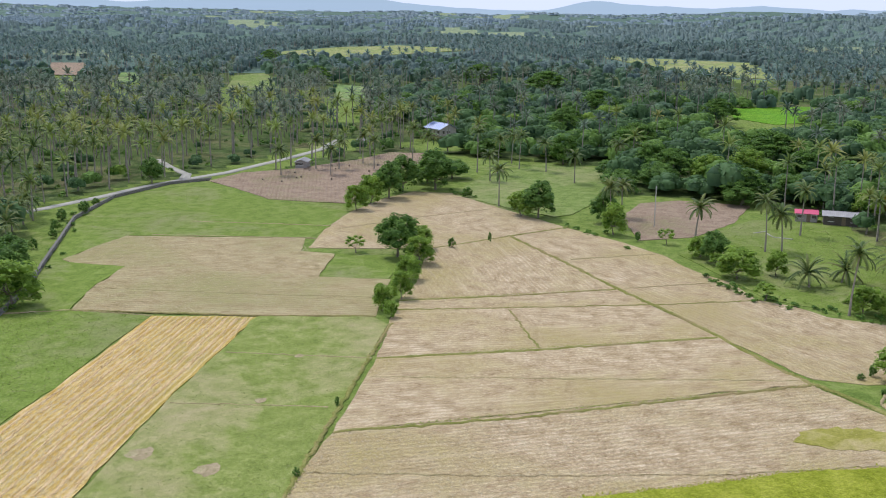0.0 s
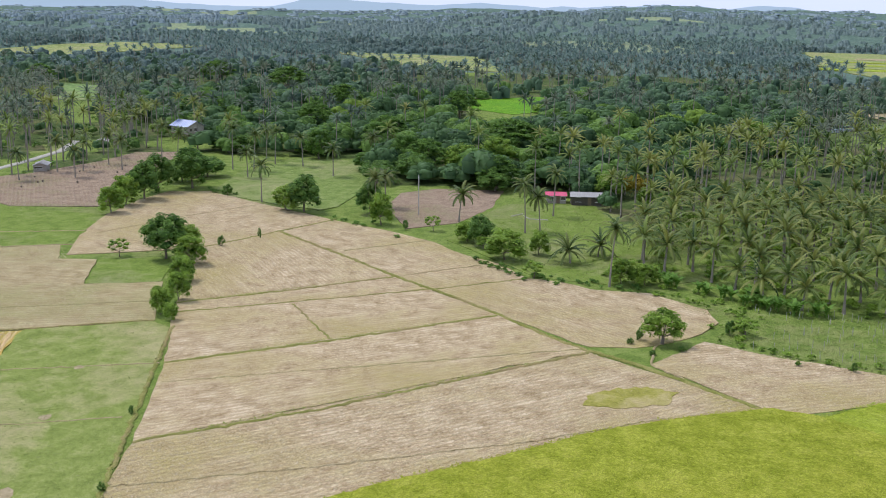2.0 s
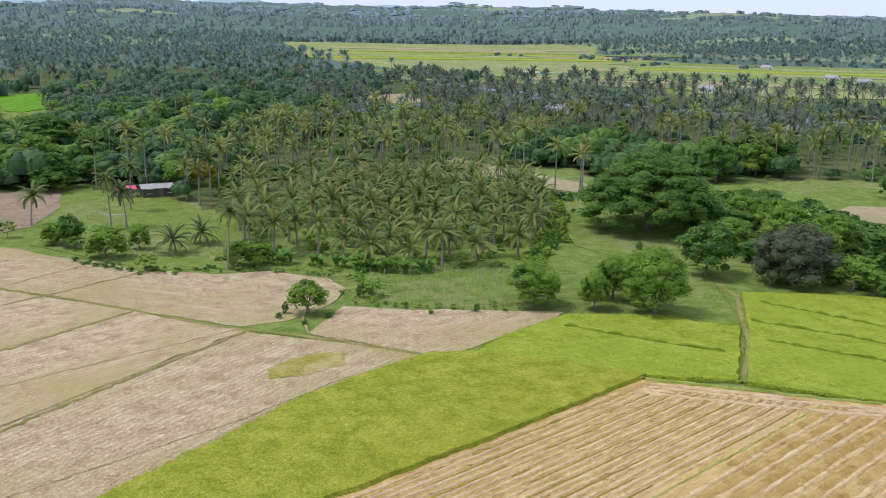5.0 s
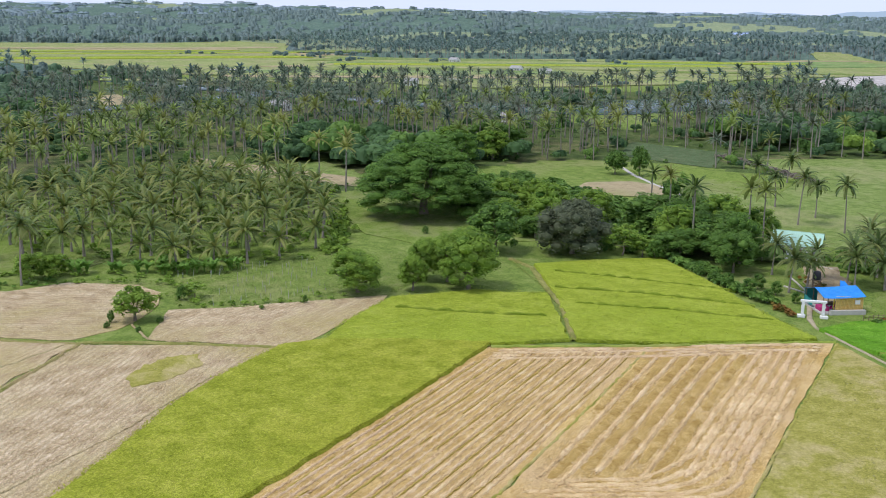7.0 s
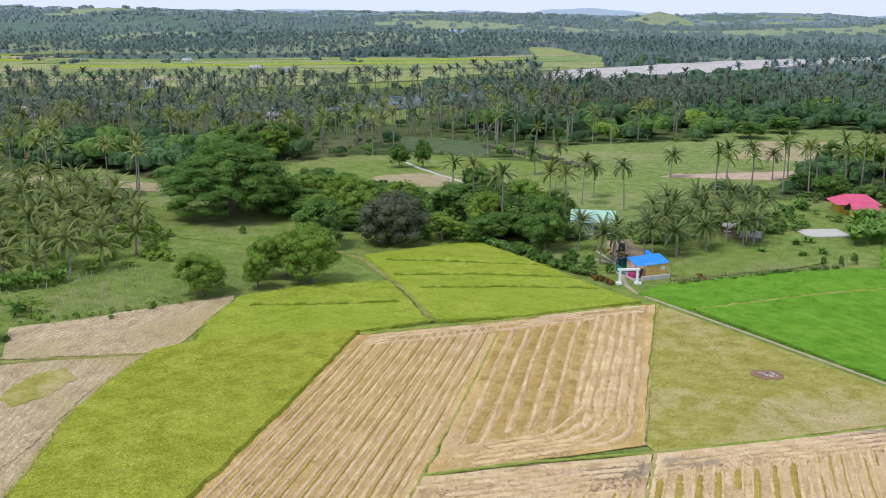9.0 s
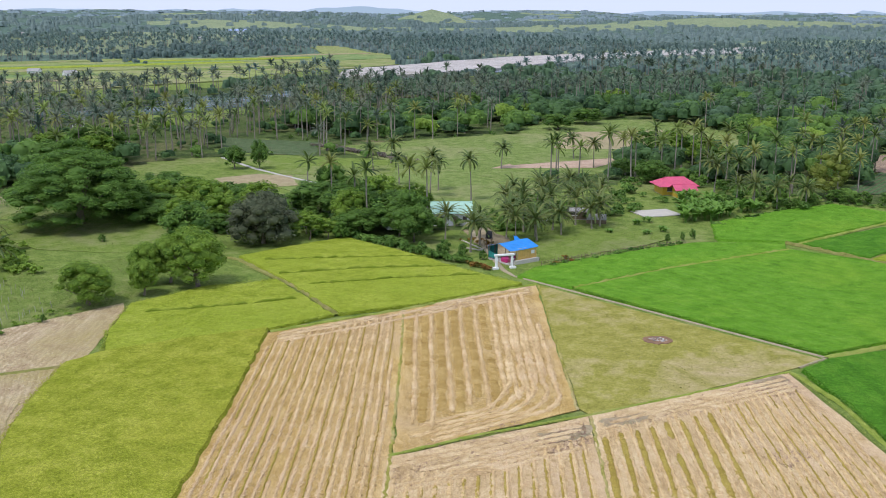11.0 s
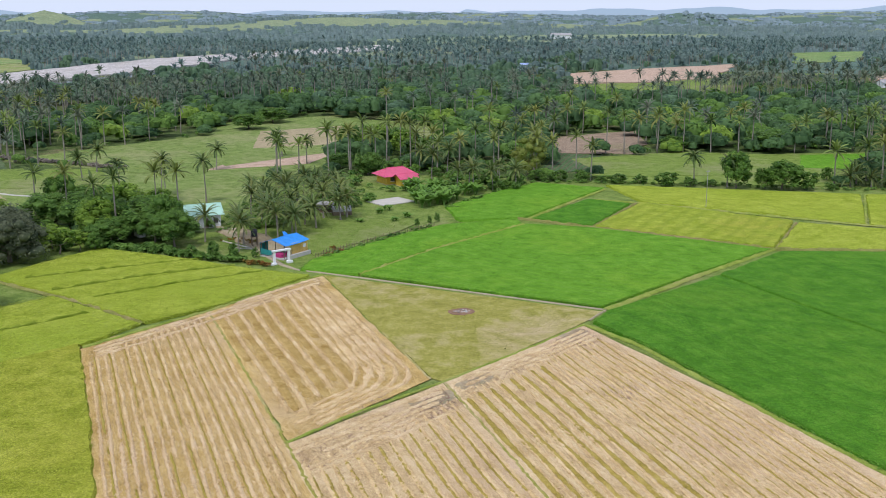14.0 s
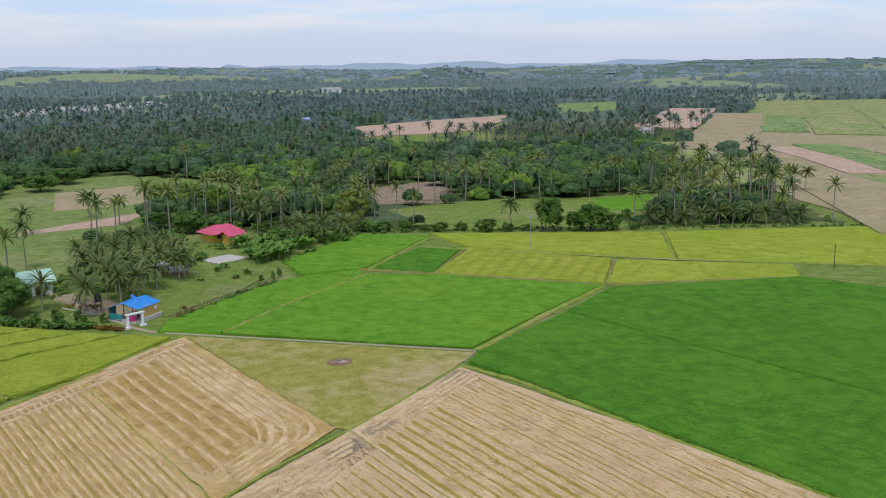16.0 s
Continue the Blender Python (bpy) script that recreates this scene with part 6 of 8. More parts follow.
plant(lambda: make_banana(3), (3.2, 3.6),
      ((-115, 23, 3.1, 3), (-110, 30, 3.2, 3.2), (-109, 35, 3.3, 3.2), (-104, 38, 3.4, 3.2), (-102, 40.5, 3.6, 3.4), (-102, 43, 3.4, 3), (-107, 36, 2.6, 3), (-113, 27, 2.7, 3), (-5, 157, 4.8, 5), (-2, 154.5, 5, 5.4), (1, 155, 5, 5.4), (3, 159, 5, 5.4), (5, 163, 5, 5), (6.5, 168, 4.8, 5),
       (-5, 175, 5, 4.8), (0, 172, 5, 4.8), (-2, 160, 4.8, 5), (1, 165, 4.8, 5), (-12, 145, 1.7, 2.2), (-15, 135, 1.3, 1.8), (-8, 137, 1.4, 2), (-6, 141, 1.7, 2.2), (-10, 149, 1.8, 2.2), (-3, 166, 4.6, 4.6), (8, 171, 4, 4), (-106, 33, 2.8, 2.8), (-118, 21, 3, 3)))


# ---- low growth as stuff ----
def bushes(name, pts, sizes, mat, label, seed, n=90, sz=0.15):
    r = np.random.default_rng(seed)
    tpl = [crown_arrays(n, sz, 5, s) for s in range(3)]
    out = []
    for (x, y), s in zip(pts, sizes):
        v, f = placed(tpl[r.integers(3)], x, y, -s * 0.2, s * 1.25, r.uniform(0, 6.28), s)
        v[:, 2] = np.maximum(v[:, 2], 0.02)
        out.append((v, f, r.random()))
    return stuff(name, out, mat, label, "bushes")


def along(pts, every, spread, seed):
    r, out = np.random.default_rng(seed), []
    for (x0, y0), (x1, y1) in zip(pts, pts[1:]):
        n = max(1, int(math.hypot(x1 - x0, y1 - y0) / every))
        out += [(x0 + (x1 - x0) * i / n + r.normal() * spread, y0 + (y1 - y0) * i / n + r.normal() * spread) for i in range(n)]
    return out


pts = along([(-101, 63), (-111, 71), (-124, 79), (-140, 88), (-159, 96), (-168, 95)], 0.45, 1.5, 4)
bushes("vine_hedge", pts, np.random.default_rng(1).uniform(1.0, 2.3, len(pts)), M_LEAF_BRIGHT, "bright green creeper hedge beside the orchard", 2)
pts = along([(-112, 16), (-100, 33), (-88, 27), (-80, 36), (-76, 50)], 1.1, 1.3, 6) + along([(-120, 12), (-104, 36), (-101, 60)], 0.9, 2.0, 7)
bushes("field_edge_weeds", pts, np.random.default_rng(2).uniform(0.4, 1.3, len(pts)), M_LEAF_BRIGHT, "rank green weeds along the field edge", 3, 60, 0.16)
pts = along([(-110, 18), (-116, -2), (-131, -15), (-149, -35), (-157, -47), (-172, -69), (-184, -86)], 0.8, 1.2, 8) + along([(-57, -107), (-85, -126), (-116, -149), (-140, -159)], 1.2, 1.2, 9)
pts = [q for q in pts if fbm(q[0] / 7, q[1] / 7, 61, 2) > 0.0]
bushes("hedge_weeds", pts, np.random.default_rng(3).uniform(0.3, 1.5, len(pts)), M_LEAF, "low weeds and brush along the field edge", 4, 60, 0.16)
pts = along([(-62, 111), (-50, 107), (-43, 103), (-33, 99.5)], 0.6, 0.6, 10)
bushes("garden_hedge", pts, np.random.default_rng(4).uniform(1.1, 2.6, len(pts)), M_LEAF, "dark green garden hedge along the rice", 5)
pts = along([(-33, 100.2), (-30.2, 98.4), (-28, 97.2)], 0.25, 0.45, 11)
bushes("flower_bed", pts, np.random.default_rng(4).uniform(0.6, 1.2, len(pts)), M_FLOWER, "orange and red garden flowers by the gate", 5, 30, 0.2)
pts = along([(-19, 104.6), (-16, 108.6), (-18.6, 111)], 0.4, 0.3, 14) + along([(-40, 117.5), (-34, 116)], 0.4, 0.7, 15)
bushes("flower_bed", pts, np.random.default_rng(14).uniform(0.4, 0.9, len(pts)), M_FLOWER, "rusty orange flower bed beside the hut", 15, 30, 0.2)
pts = along([(3, 150), (12, 167), (25, 187), (44, 186), (80, 181), (100, 177), (168, 165)], 1.0, 0.8, 12) + along([(-20, 101.5), (-4, 125.5), (2, 132)], 0.8, 0.5, 13)
bushes("hedge_undergrowth", pts, np.random.default_rng(5).uniform(0.4, 1.5, len(pts)), M_LEAF, "low brush under the hedge", 6, 60, 0.16)
r_ = np.random.default_rng(8)
pts = [(float(a), float(b)) for a, b in zip(r_.uniform(-150, -60, 900), r_.uniform(95, 150, 900)) if inside([(-62, 110), (-95, 140), (-130, 150), (-160, 130), (-130, 112), (-90, 100)], np.array([a]), np.array([b]))[0] and not inside([(-120, 160), (-60, 135), (-40, 150), (-45, 190)], np.array([a]), np.array([b]))[0]]
bushes("orchard_brush", pts, r_.uniform(1.5, 4.5, len(pts)), M_LEAF, "dense mixed green brush between the trees", 7, 90, 0.13)
pts = [(float(a), float(b)) for a, b in zip(r_.uniform(-190, -100, 420), r_.uniform(14, 94, 420)) if inside(GROVE, np.array([a]), np.array([b]))[0]]
bushes("grove_brush", pts, r_.uniform(0.8, 2.6, len(pts)), M_LEAF_BRIGHT, "green brush under the grove palms", 8, 80, 0.14)


def blades(name, poly, density, size, mat, label, z, seed, upright=0.7, wide=0.5, cap=60000):
    """Short leaf blades over a plot."""
    r = np.random.default_rng(seed)
    xs, ys = [p[0] for p in poly], [p[1] for p in poly]
    n = int((max(xs) - min(xs)) * (max(ys) - min(ys)) * density)
    x, y = r.uniform(min(xs), max(xs), n), r.uniform(min(ys), max(ys), n)
    k = inside(poly, x, y)
    x, y = x[k][:cap], y[k][:cap]
    n = len(x)
    a = r.uniform(0, 6.283, n)
    s = size * r.uniform(0.6, 1.5, n)
    tilt = r.uniform(0.1, 1.2, n) * (1 - upright) + 0.15
    dx, dy = np.cos(a), np.sin(a)
    base = np.stack([x, y, np.full(n, z)], -1)
    side = np.stack([-dy, dx, np.zeros(n)], -1) * (s * wide)[:, None]
    tip = base + np.stack([dx * s * np.sin(tilt + 0.5), dy * s * np.sin(tilt + 0.5), s * np.cos(tilt + 0.2) * upright + 0.03], -1)
    v = np.stack([base - side, base + side, tip + side * 0.6, tip - side * 0.3], 1).reshape(-1, 3)
    f = np.arange(n * 4).reshape(-1, 4)
    return tagged(new(name, mesh_from(name, v, f, mat, np.repeat(r.random(n), 4))), label, "plants", kind="stuff")


blades("rice_plants", [(-61, 30.3), (-59.9, 34.7), (-53.3, 43.7), (-45.2, 52.3), (-39, 38.2), (-33.7, 25.5), (-27.4, 9.3), (-20, -10), (-10, -28), (-20, -28), (-34, -11), (-42, -0.5), (-51, 10.4), (-56.5, 20)], 14, 0.2, M_RICETUFT, "ripening rice ears and leaves", 0.47, 1, 0.3, 0.6)
blades("rice_plants", [(-59.7, 35.8), (-65, 43.3), (-70.8, 55), (-66, 68.3), (-61.3, 71.6), (-58.2, 75.8), (-40.2, 62.2), (-44.8, 53)], 9, 0.17, M_RICELIME, "yellow green rice leaves", 0.4, 2, 0.3, 0.6)
blades("rice_plants", [(-72.8, 87.5), (-69, 96.8), (-62.5, 108.6), (-45.4, 101.6), (-33.5, 95), (-22, 90.1), (-19.7, 89.6), (-30.4, 72.4), (-39.4, 63.2), (-57.8, 77.6)], 9, 0.17, M_RICELIME, "yellow green rice leaves", 0.4, 3, 0.3, 0.6)


def fringe(line, top, mat, label, seed, every=0.04):
    """Standing stalks leaning out over the edge of a rice field."""
    r = np.random.default_rng(seed)
    p = np.array(along(line, every, 0.18, seed))
    n = len(p)
    a, s = r.uniform(0, 6.283, n), r.uniform(0.10, 0.24, n)
    b = np.concatenate([p, (top * r.uniform(0.15, 1.0, n))[:, None]], 1)
    sd = np.stack([-np.sin(a), np.cos(a), np.zeros(n)], -1) * (s * 0.45)[:, None]
    tp = b + np.stack([np.cos(a) * s, np.sin(a) * s, s * r.uniform(0.2, 0.7, n)], -1)
    v = np.stack([b - sd, b + sd, tp + sd * 0.5, tp - sd * 0.5], 1).reshape(-1, 3)
    return tagged(new("rice_fringe", mesh_from("rice_fringe", v, np.arange(4 * n).reshape(-1, 4), mat, np.repeat(r.random(n), 4))), label, "plants", kind="stuff")


for i, (edge, top, m) in enumerate((([(-45.4, 52.4), (-39.2, 38), (-33.9, 25.3), (-27.6, 9.1), (-20, -10)], 0.5, M_RICETUFT), ([(-61.4, 30.2), (-56.7, 19.8), (-51.2, 10.2), (-42.2, -0.7), (-34.2, -11.2)], 0.5, M_RICETUFT),
                                    ([(-44.8, 52.8), (-39.6, 62.4), (-30.1, 72), (-19.3, 89.4)], 0.42, M_RICELIME), ([(-19.5, 89.8), (-33.5, 95.4), (-45.4, 102), (-62.5, 109)], 0.42, M_RICELIME), ([(-60, 35.4), (-44.8, 52.8)], 0.45, M_RICETUFT),
                                    ([(-60, 35.4), (-65.4, 43), (-71.2, 55), (-66.2, 68.6), (-58.2, 76.2)], 0.42, M_RICELIME), ([(-10.4, 90), (28, 71.6)], 0.42, M_RICEYOUNG), ([(28.6, 69), (26, 64), (31.2, 54.2), (42.8, 28.4), (56.8, -2)], 0.5, M_RICEYOUNG),
                                    ([(28.2, 71.8), (45, 90.4), (64.8, 110.2)], 0.42, M_RICEYOUNG), ([(28.8, 69), (50.2, 90.2)], 0.5, M_RICEYOUNG), ([(-21.7, 93.8), (-20.7, 100.5), (-4.2, 124.2)], 0.4, M_RICEYOUNG), ([(20, 132.5), (33.6, 128.8), (64.6, 110.2)], 0.4, M_RICEYOUNG))):
    fringe(edge, top, m, "rice stalks leaning over the field edge", 500 + i)


# straw windrows
def ridge(line, width, rise, r, foot=0.03, rag=0.2):
    """A low uneven ridge of straw along a line of points."""
    m = len(line)
    d = np.gradient(line, axis=0)
    d /= np.maximum(np.linalg.norm(d, axis=1), 1e-6)[:, None]
    n = np.stack([-d[:, 1], d[:, 0]], -1)
    end = np.minimum(np.minimum(np.arange(m), np.arange(m)[::-1]) / 2.0, 1)
    slow = np.convolve(r.uniform(0.5, 1.5, m + 6), np.ones(7) / 7, "valid")
    w = width * slow * r.uniform(1 - rag, 1 + rag, m) * (0.4 + 0.6 * end)
    h = rise * r.uniform(0.5, 1.3, m) * end + 0.05
    rows = []
    for o, q in ((-0.5, 0.0), (-0.28, 0.75), (0.0, 1.0), (0.3, 0.65), (0.5, 0.0)):
        p = line + n * (w * o + r.normal(0, 0.03, m))[:, None]
        rows.append(np.concatenate([p, (h * q * r.uniform(0.75, 1.25, m) + (foot if q == 0 else 0.06))[:, None]], 1))
    f = np.array([[a * m + i, (a + 1) * m + i, (a + 1) * m + i + 1, a * m + i + 1] for a in range(4) for i in range(m - 1)])
    return np.concatenate(rows), f, np.full(5 * m, r.random())


def strewn(line, n, width, rise, r):
    """Bundles of loose straw thrown along a line."""
    i = r.integers(0, len(line), n)
    d = np.gradient(line, axis=0)[i]
    d /= np.maximum(np.linalg.norm(d, axis=1), 1e-6)[:, None]
    nrm = np.stack([-d[:, 1], d[:, 0]], -1)
    off = r.normal(0, width * 0.36, n)
    p = line[i] + nrm * off[:, None] + d * r.uniform(-0.2, 0.2, n)[:, None]
    z = rise * np.exp(-(off / (0.45 * width)) ** 2) + r.uniform(0.06, 0.13, n)
    a, s = np.arctan2(d[:, 1], d[:, 0]) + r.normal(0, 0.8, n), r.uniform(0.07, 0.2, n)
    u = np.stack([np.cos(a) * s, np.sin(a) * s, r.normal(0, 0.2, n) * s], -1)
    w = np.stack([-np.sin(a), np.cos(a), r.normal(0, 0.4, n)], -1) * (s * r.uniform(0.15, 0.4, n))[:, None]
    c = np.concatenate([p, z[:, None]], 1)
    v = np.stack([c - u - w, c + u - w * 0.5, c + u * 0.9 + w, c - u * 0.8 + w], 1).reshape(-1, 3)
    return v, np.arange(4 * n).reshape(-1, 4), np.repeat(r.random(n), 4)


def windrows(name, poly, turn, gap, mat, label, seed, width=(0.95, 0.95), rise=0.2, broken=0.25, bend=0.25, south=0.0, north=0.0, span=(0.0, 1.0), pieces=0.0, shift=0.0):
    """Long low ridges in rows across a plot, uneven and broken; width runs from the plot's east to its west side, span picks a share of it."""
    r = np.random.default_rng(seed)
    c, s = math.cos(radians(turn)), math.sin(radians(turn))
    loc = [(x * c + y * s, -x * s + y * c) for x, y in poly]
    u0, u1 = min(p[0] for p in loc), max(p[0] for p in loc)
    v0, v1 = min(p[1] for p in loc), max(p[1] for p in loc)
    chunks = []
    for vv in np.arange(v0 + gap * (0.4 + shift), v1, gap):
        k = (vv - v0) / (v1 - v0)
        if not span[0] <= k <= span[1]:
            continue
        u = np.arange(u0, u1, 0.4)
        v = vv + bend * fbm(u / 9, u * 0 + vv / 14, seed, 3) + r.normal(0, 0.03, len(u))
        ok = inside(loc, u, np.full(len(u), vv)) & inside(loc, u + north, np.full(len(u), vv)) & inside(loc, u - south * (0.6 + 0.8 * r.random()), np.full(len(u), vv))
        ok &= fbm(u / 3.5, u * 0 + vv * 3.1, seed + 1, 3) > -1.15 + broken
        for run in np.split(np.arange(len(u)), np.where(np.diff(ok.astype(int)) != 0)[0] + 1):
            if ok[run[0]] and len(run) >= 4:
                line = np.stack([u[run] * c - v[run] * s, u[run] * s + v[run] * c], -1)
                w = width[0] + (width[1] - width[0]) * k
                chunks.append(ridge(line, w, rise, r))
                n = int(len(run) * 0.4 * pieces)
                if n:
                    chunks.append(strewn(line, n, w, rise, r))
    v, f, t = joined(chunks)
    return tagged(new(name, mesh_from(name, v, f, mat, t)), label, "straw", kind="stuff")


def turning_rows(name, edge, bed, mat, label, seed, offsets, width, rise):
    """Rows that run down one edge of a plot, turn at its corner and go on along the next edge."""
    r = np.random.default_rng(seed)
    a, corner, b = (np.array(p, float) for p in (edge[0], edge[1], bed))
    d1, d2 = (corner - a) / np.linalg.norm(corner - a), (b - corner) / np.linalg.norm(b - corner)
    n1, n2 = np.array([d1[1], -d1[0]]), np.array([d2[1], -d2[0]])
    chunks = []
    for o in offsets:
        p = a + n1 * o + d1 * r.uniform(14, 24)
        q0 = corner + n1 * o - d1 * (o * 0.7 + 4.0)
        k = corner + n1 * o * 0.85 + n2 * o * 0.75
        q1 = corner + n2 * o * 0.8 + d2 * (o * 0.8 + 3.5)
        e = b + n2 * o * 0.8 - d2 * r.uniform(1, 7)
        t = np.linspace(0, 1, 14)[:, None]
        bow = (1 - t) ** 2 * q0 + 2 * t * (1 - t) * k + t ** 2 * q1
        def seg(x, y):
            return x + (y - x) * np.linspace(0, 1, max(3, int(np.linalg.norm(y - x) / 0.45)))[:, None]
        line = np.concatenate([seg(p, q0)[:-1], bow, seg(q1, e)[1:]])
        line = line + r.normal(0, 0.07, line.shape) + 0.15 * fbm(line[:, :1] / 3, line[:, 1:] / 3, seed + int(o * 10), 2)
        chunks += [ridge(line, width, rise, r), strewn(line, int(len(line) * 6), width, rise, r)]
    v, f, t = joined(chunks)
    return tagged(new(name, mesh_from(name, v, f, mat, t)), label, "straw", kind="stuff")


SA = [(-43.2, 51), (-32, 67.6), (-12.4, 22.0), (-5.6, 5), (1, -14), (-12, -25), (-26, 8)]
SB = [(-30.6, 68.4), (-17.8, 88.8), (2, 41.2), (-10.8, 23.2)]
SC = [(-10.6, 20.6), (4.4, 38), (11.9, 17), (19, -5), (4, -13), (-4, 5)]
SD = [(5.8, 39.4), (24, 61.4), (41.2, 28.3), (55, -2), (38, -11), (21, -5), (13.6, 17)]
SW = [(-65.4, -84), (-71.6, -70.8), (-42, -62.8), (-16, -54.2), (5, -48), (2, -63), (-25, -72), (-42, -76.8)]
windrows("straw_rows", SA, 112.5, 1.0, M_STRAW_PALE, "straight rows of pale cut straw", 41, (0.5, 0.4), 0.09, 0.05, 0.2, 0.0, 1.2, pieces=12)
windrows("stubble_strips", SA, 112.5, 2.0, M_STRAW_OLIVE, "thin lines of standing stubble between straw", 31, (0.16, 0.3), 0.06, 0.3, 0.2, 0.0, 3.0, shift=0.05)
windrows("straw_rows", SB, 112.5, 2.15, M_STRAW_PALE, "lumpy rows of pale cut straw", 32, (0.6, 0.6), 0.13, -0.6, 0.2, 6.0, 2.0, (0.42, 1.0), 18)
windrows("straw_rows", SB, 112.5, 1.3, M_STRAW_PALE, "close rows of pale cut straw", 43, (0.85, 0.6), 0.1, -0.2, 0.25, 8.0, 2.0, (0.03, 0.42), 14)
windrows("stubble_strips", SB, 112.5, 2.15, M_STRAW_GAP, "broad strips of brown stubble between straw", 33, (1.15, 1.3), 0.05, -0.4, 0.2, 7.0, 4.0, (0.42, 1.0), 0.0, 0.5)
turning_rows("straw_curves", ((-17.8, 88.8), (2, 41.2)), (-10.8, 23.2), M_STRAW_PALE, "curved rows of pale straw round the field corner", 45, (0.7, 2.0, 3.3, 4.6, 5.9), 0.75, 0.13)
windrows("stubble_strips", SC, 110, 1.35, M_STRAW_OLIVE, "broken strips of olive standing stubble", 33, (0.3, 0.5), 0.1, 0.0, 0.25, 0.0, 7.0)
windrows("straw_rows", SC, 110, 1.35, M_STRAW_PALE, "rows of pale cut straw", 48, (0.6, 0.5), 0.1, 0.1, 0.2, 0.0, 4.0, pieces=10)
windrows("stubble_strips", SD, 109, 1.78, M_STRAW_OLIVE, "broad strips of olive standing stubble", 34, (0.62, 0.8), 0.11, -0.4, 0.2, 0.0, 5.0, (0.6, 1.0), 5)
windrows("stubble_strips", SD, 109, 1.15, M_STRAW_OLIVE, "thin faint strips of stubble", 46, (0.2, 0.3), 0.07, 0.3, 0.25, 0.0, 3.0, (0.0, 0.6))
windrows("straw_rows", SD, 109, 0.89, M_STRAW_PALE, "rows of pale cut straw", 47, (0.42, 0.36), 0.1, 0.3, 0.2, 0.0, 3.0, pieces=7)
windrows("straw_rows", SW, 196.5, 1.5, M_STRAW_PALE, "faint rows of pale straw on the golden strip", 35, (0.5, 0.4), 0.06, 0.45, 0.5, pieces=8)
# straw left along the headlands
windrows("headland_straw", [(-10.8, 20.6), (4.4, 38), (7, 31), (-7.8, 14)], 50, 1.0, M_STRAW, "straw swept along the bund", 37, (0.8, 0.8), 0.18, 0.6, 0.5)
windrows("headland_straw", [(5.8, 39.6), (24, 61.6), (26, 57.6), (7.4, 36)], 50, 1.0, M_STRAW, "straw swept along the bund", 38, (0.8, 0.8), 0.16, 0.6, 0.5)
windrows("headland_straw", [(-43, 51.6), (-18, 89), (-16.4, 85), (-41, 47.6)], 56, 1.1, M_STRAW, "straw swept along the field end", 39, (0.8, 0.8), 0.16, 0.55, 0.4)
for i, (poly, den) in enumerate((([(0.5, 31.5), (4.6, 37.8), (7, 33), (3.5, 28)], 16), ([(-10.2, 20), (0, 31.5), (3, 27), (-8, 15)], 5), ([(6, 39), (23.6, 61), (25.6, 57), (8.6, 36.5)], 5), ([(19.5, 56), (24, 61.2), (26.5, 56.5), (23, 53.6)], 14), ([(23.5, 36), (26, 40), (28.5, 38), (26.5, 34)], 9), ([(-42.6, 51.6), (-31.6, 67), (-30, 63.5), (-41, 48)], 6), ([(-30.4, 69), (-17.6, 89), (-16, 84.5), (-28.6, 65.8)], 6), ([(-9.6, 25), (-2, 36), (-0.4, 33), (-7.6, 22.8)], 5))):
    blades("damp_litter", poly, den, 0.26, M_DAMP, "dark damp straw and trampled stalks", 0.08, 400 + i, 0.25, 0.22, 6000)
for i, poly in enumerate((SA, SB, SC, SD, SW)):
    blades("straw_litter", poly, 14, 0.2, M_STUBTUFT if i == 4 else M_STRAWTUFT, "loose bits of straw on the field", 0.07, 60 + i, 0.2, 0.22, 22000)
STUBBLE = [[(-115, -87), (-147, -97), (-181, -96), (-184, -86), (-156, -47), (-125, -65.5)], [(-125, -65.5), (-143, -55), (-78.5, 8.7), (-40, -38.5), (-63, -45), (-101, -57)], [(-40, -38.5), (-78.5, 8.7), (-61.2, 30.2), (-51, 10.4), (-34, -11), (-20, -28), (-24.7, -35.3)], [(-156, -47), (-143, -54.5), (-93.5, -5), (-81, 12), (-90, 25), (-102, 27), (-110, 10), (-115.5, -2), (-130, -15)], [(-86, 25), (-77.6, 44), (-73, 55.5), (-60.7, 33), (-66, 25.4), (-75, 17)], [(-87, -123), (-108, -126), (-122, -92), (-97, -74), (-80.7, -54.3), (-63, -98), (-88, -109)]]
for i, poly in enumerate(STUBBLE):
    blades("stubble_litter", poly, 8.0, 0.16, M_STUBTUFT, "pale stubble and loose straw", 0.05, 70 + i, 0.25, 0.4, 26000)
BUNDS = [[(-142, -54.5), (-112, -24.5), (-93.5, -5), (-79, 8.7), (-72, 18), (-61, 30)], [(-89.6, -55), (-112, -24.5)], [(-63.6, -45.4), (-92.7, -5)], [(-40, -38.5), (-78, 8.7)], [(-59.9, 34.9), (-46.5, 52.6)], [(-44.4, 51.6), (-31.5, 69), (-17.4, 90.5)], [(-78.8, 87), (-58.5, 77), (-39.5, 62.8)], [(-67, 86.5), (-40.6, 101.3)], [(-51.5, 75.2), (-27.8, 92)],
         [(-11.6, 21.8), (4.8, 40.2), (24.5, 63.4)], [(24.8, 63), (42.4, 28.6), (57, -2)], [(28.4, 70.6), (45.6, 89.8), (65.8, 111.2)], [(-78, -50.5), (-47, -41.6), (-8, -30)], [(18.6, 138.9), (65.8, 110.6), (108.7, 107.8)], [(-63, -98), (-73, -70.6), (-80.7, -54.3)]]
tufts = []
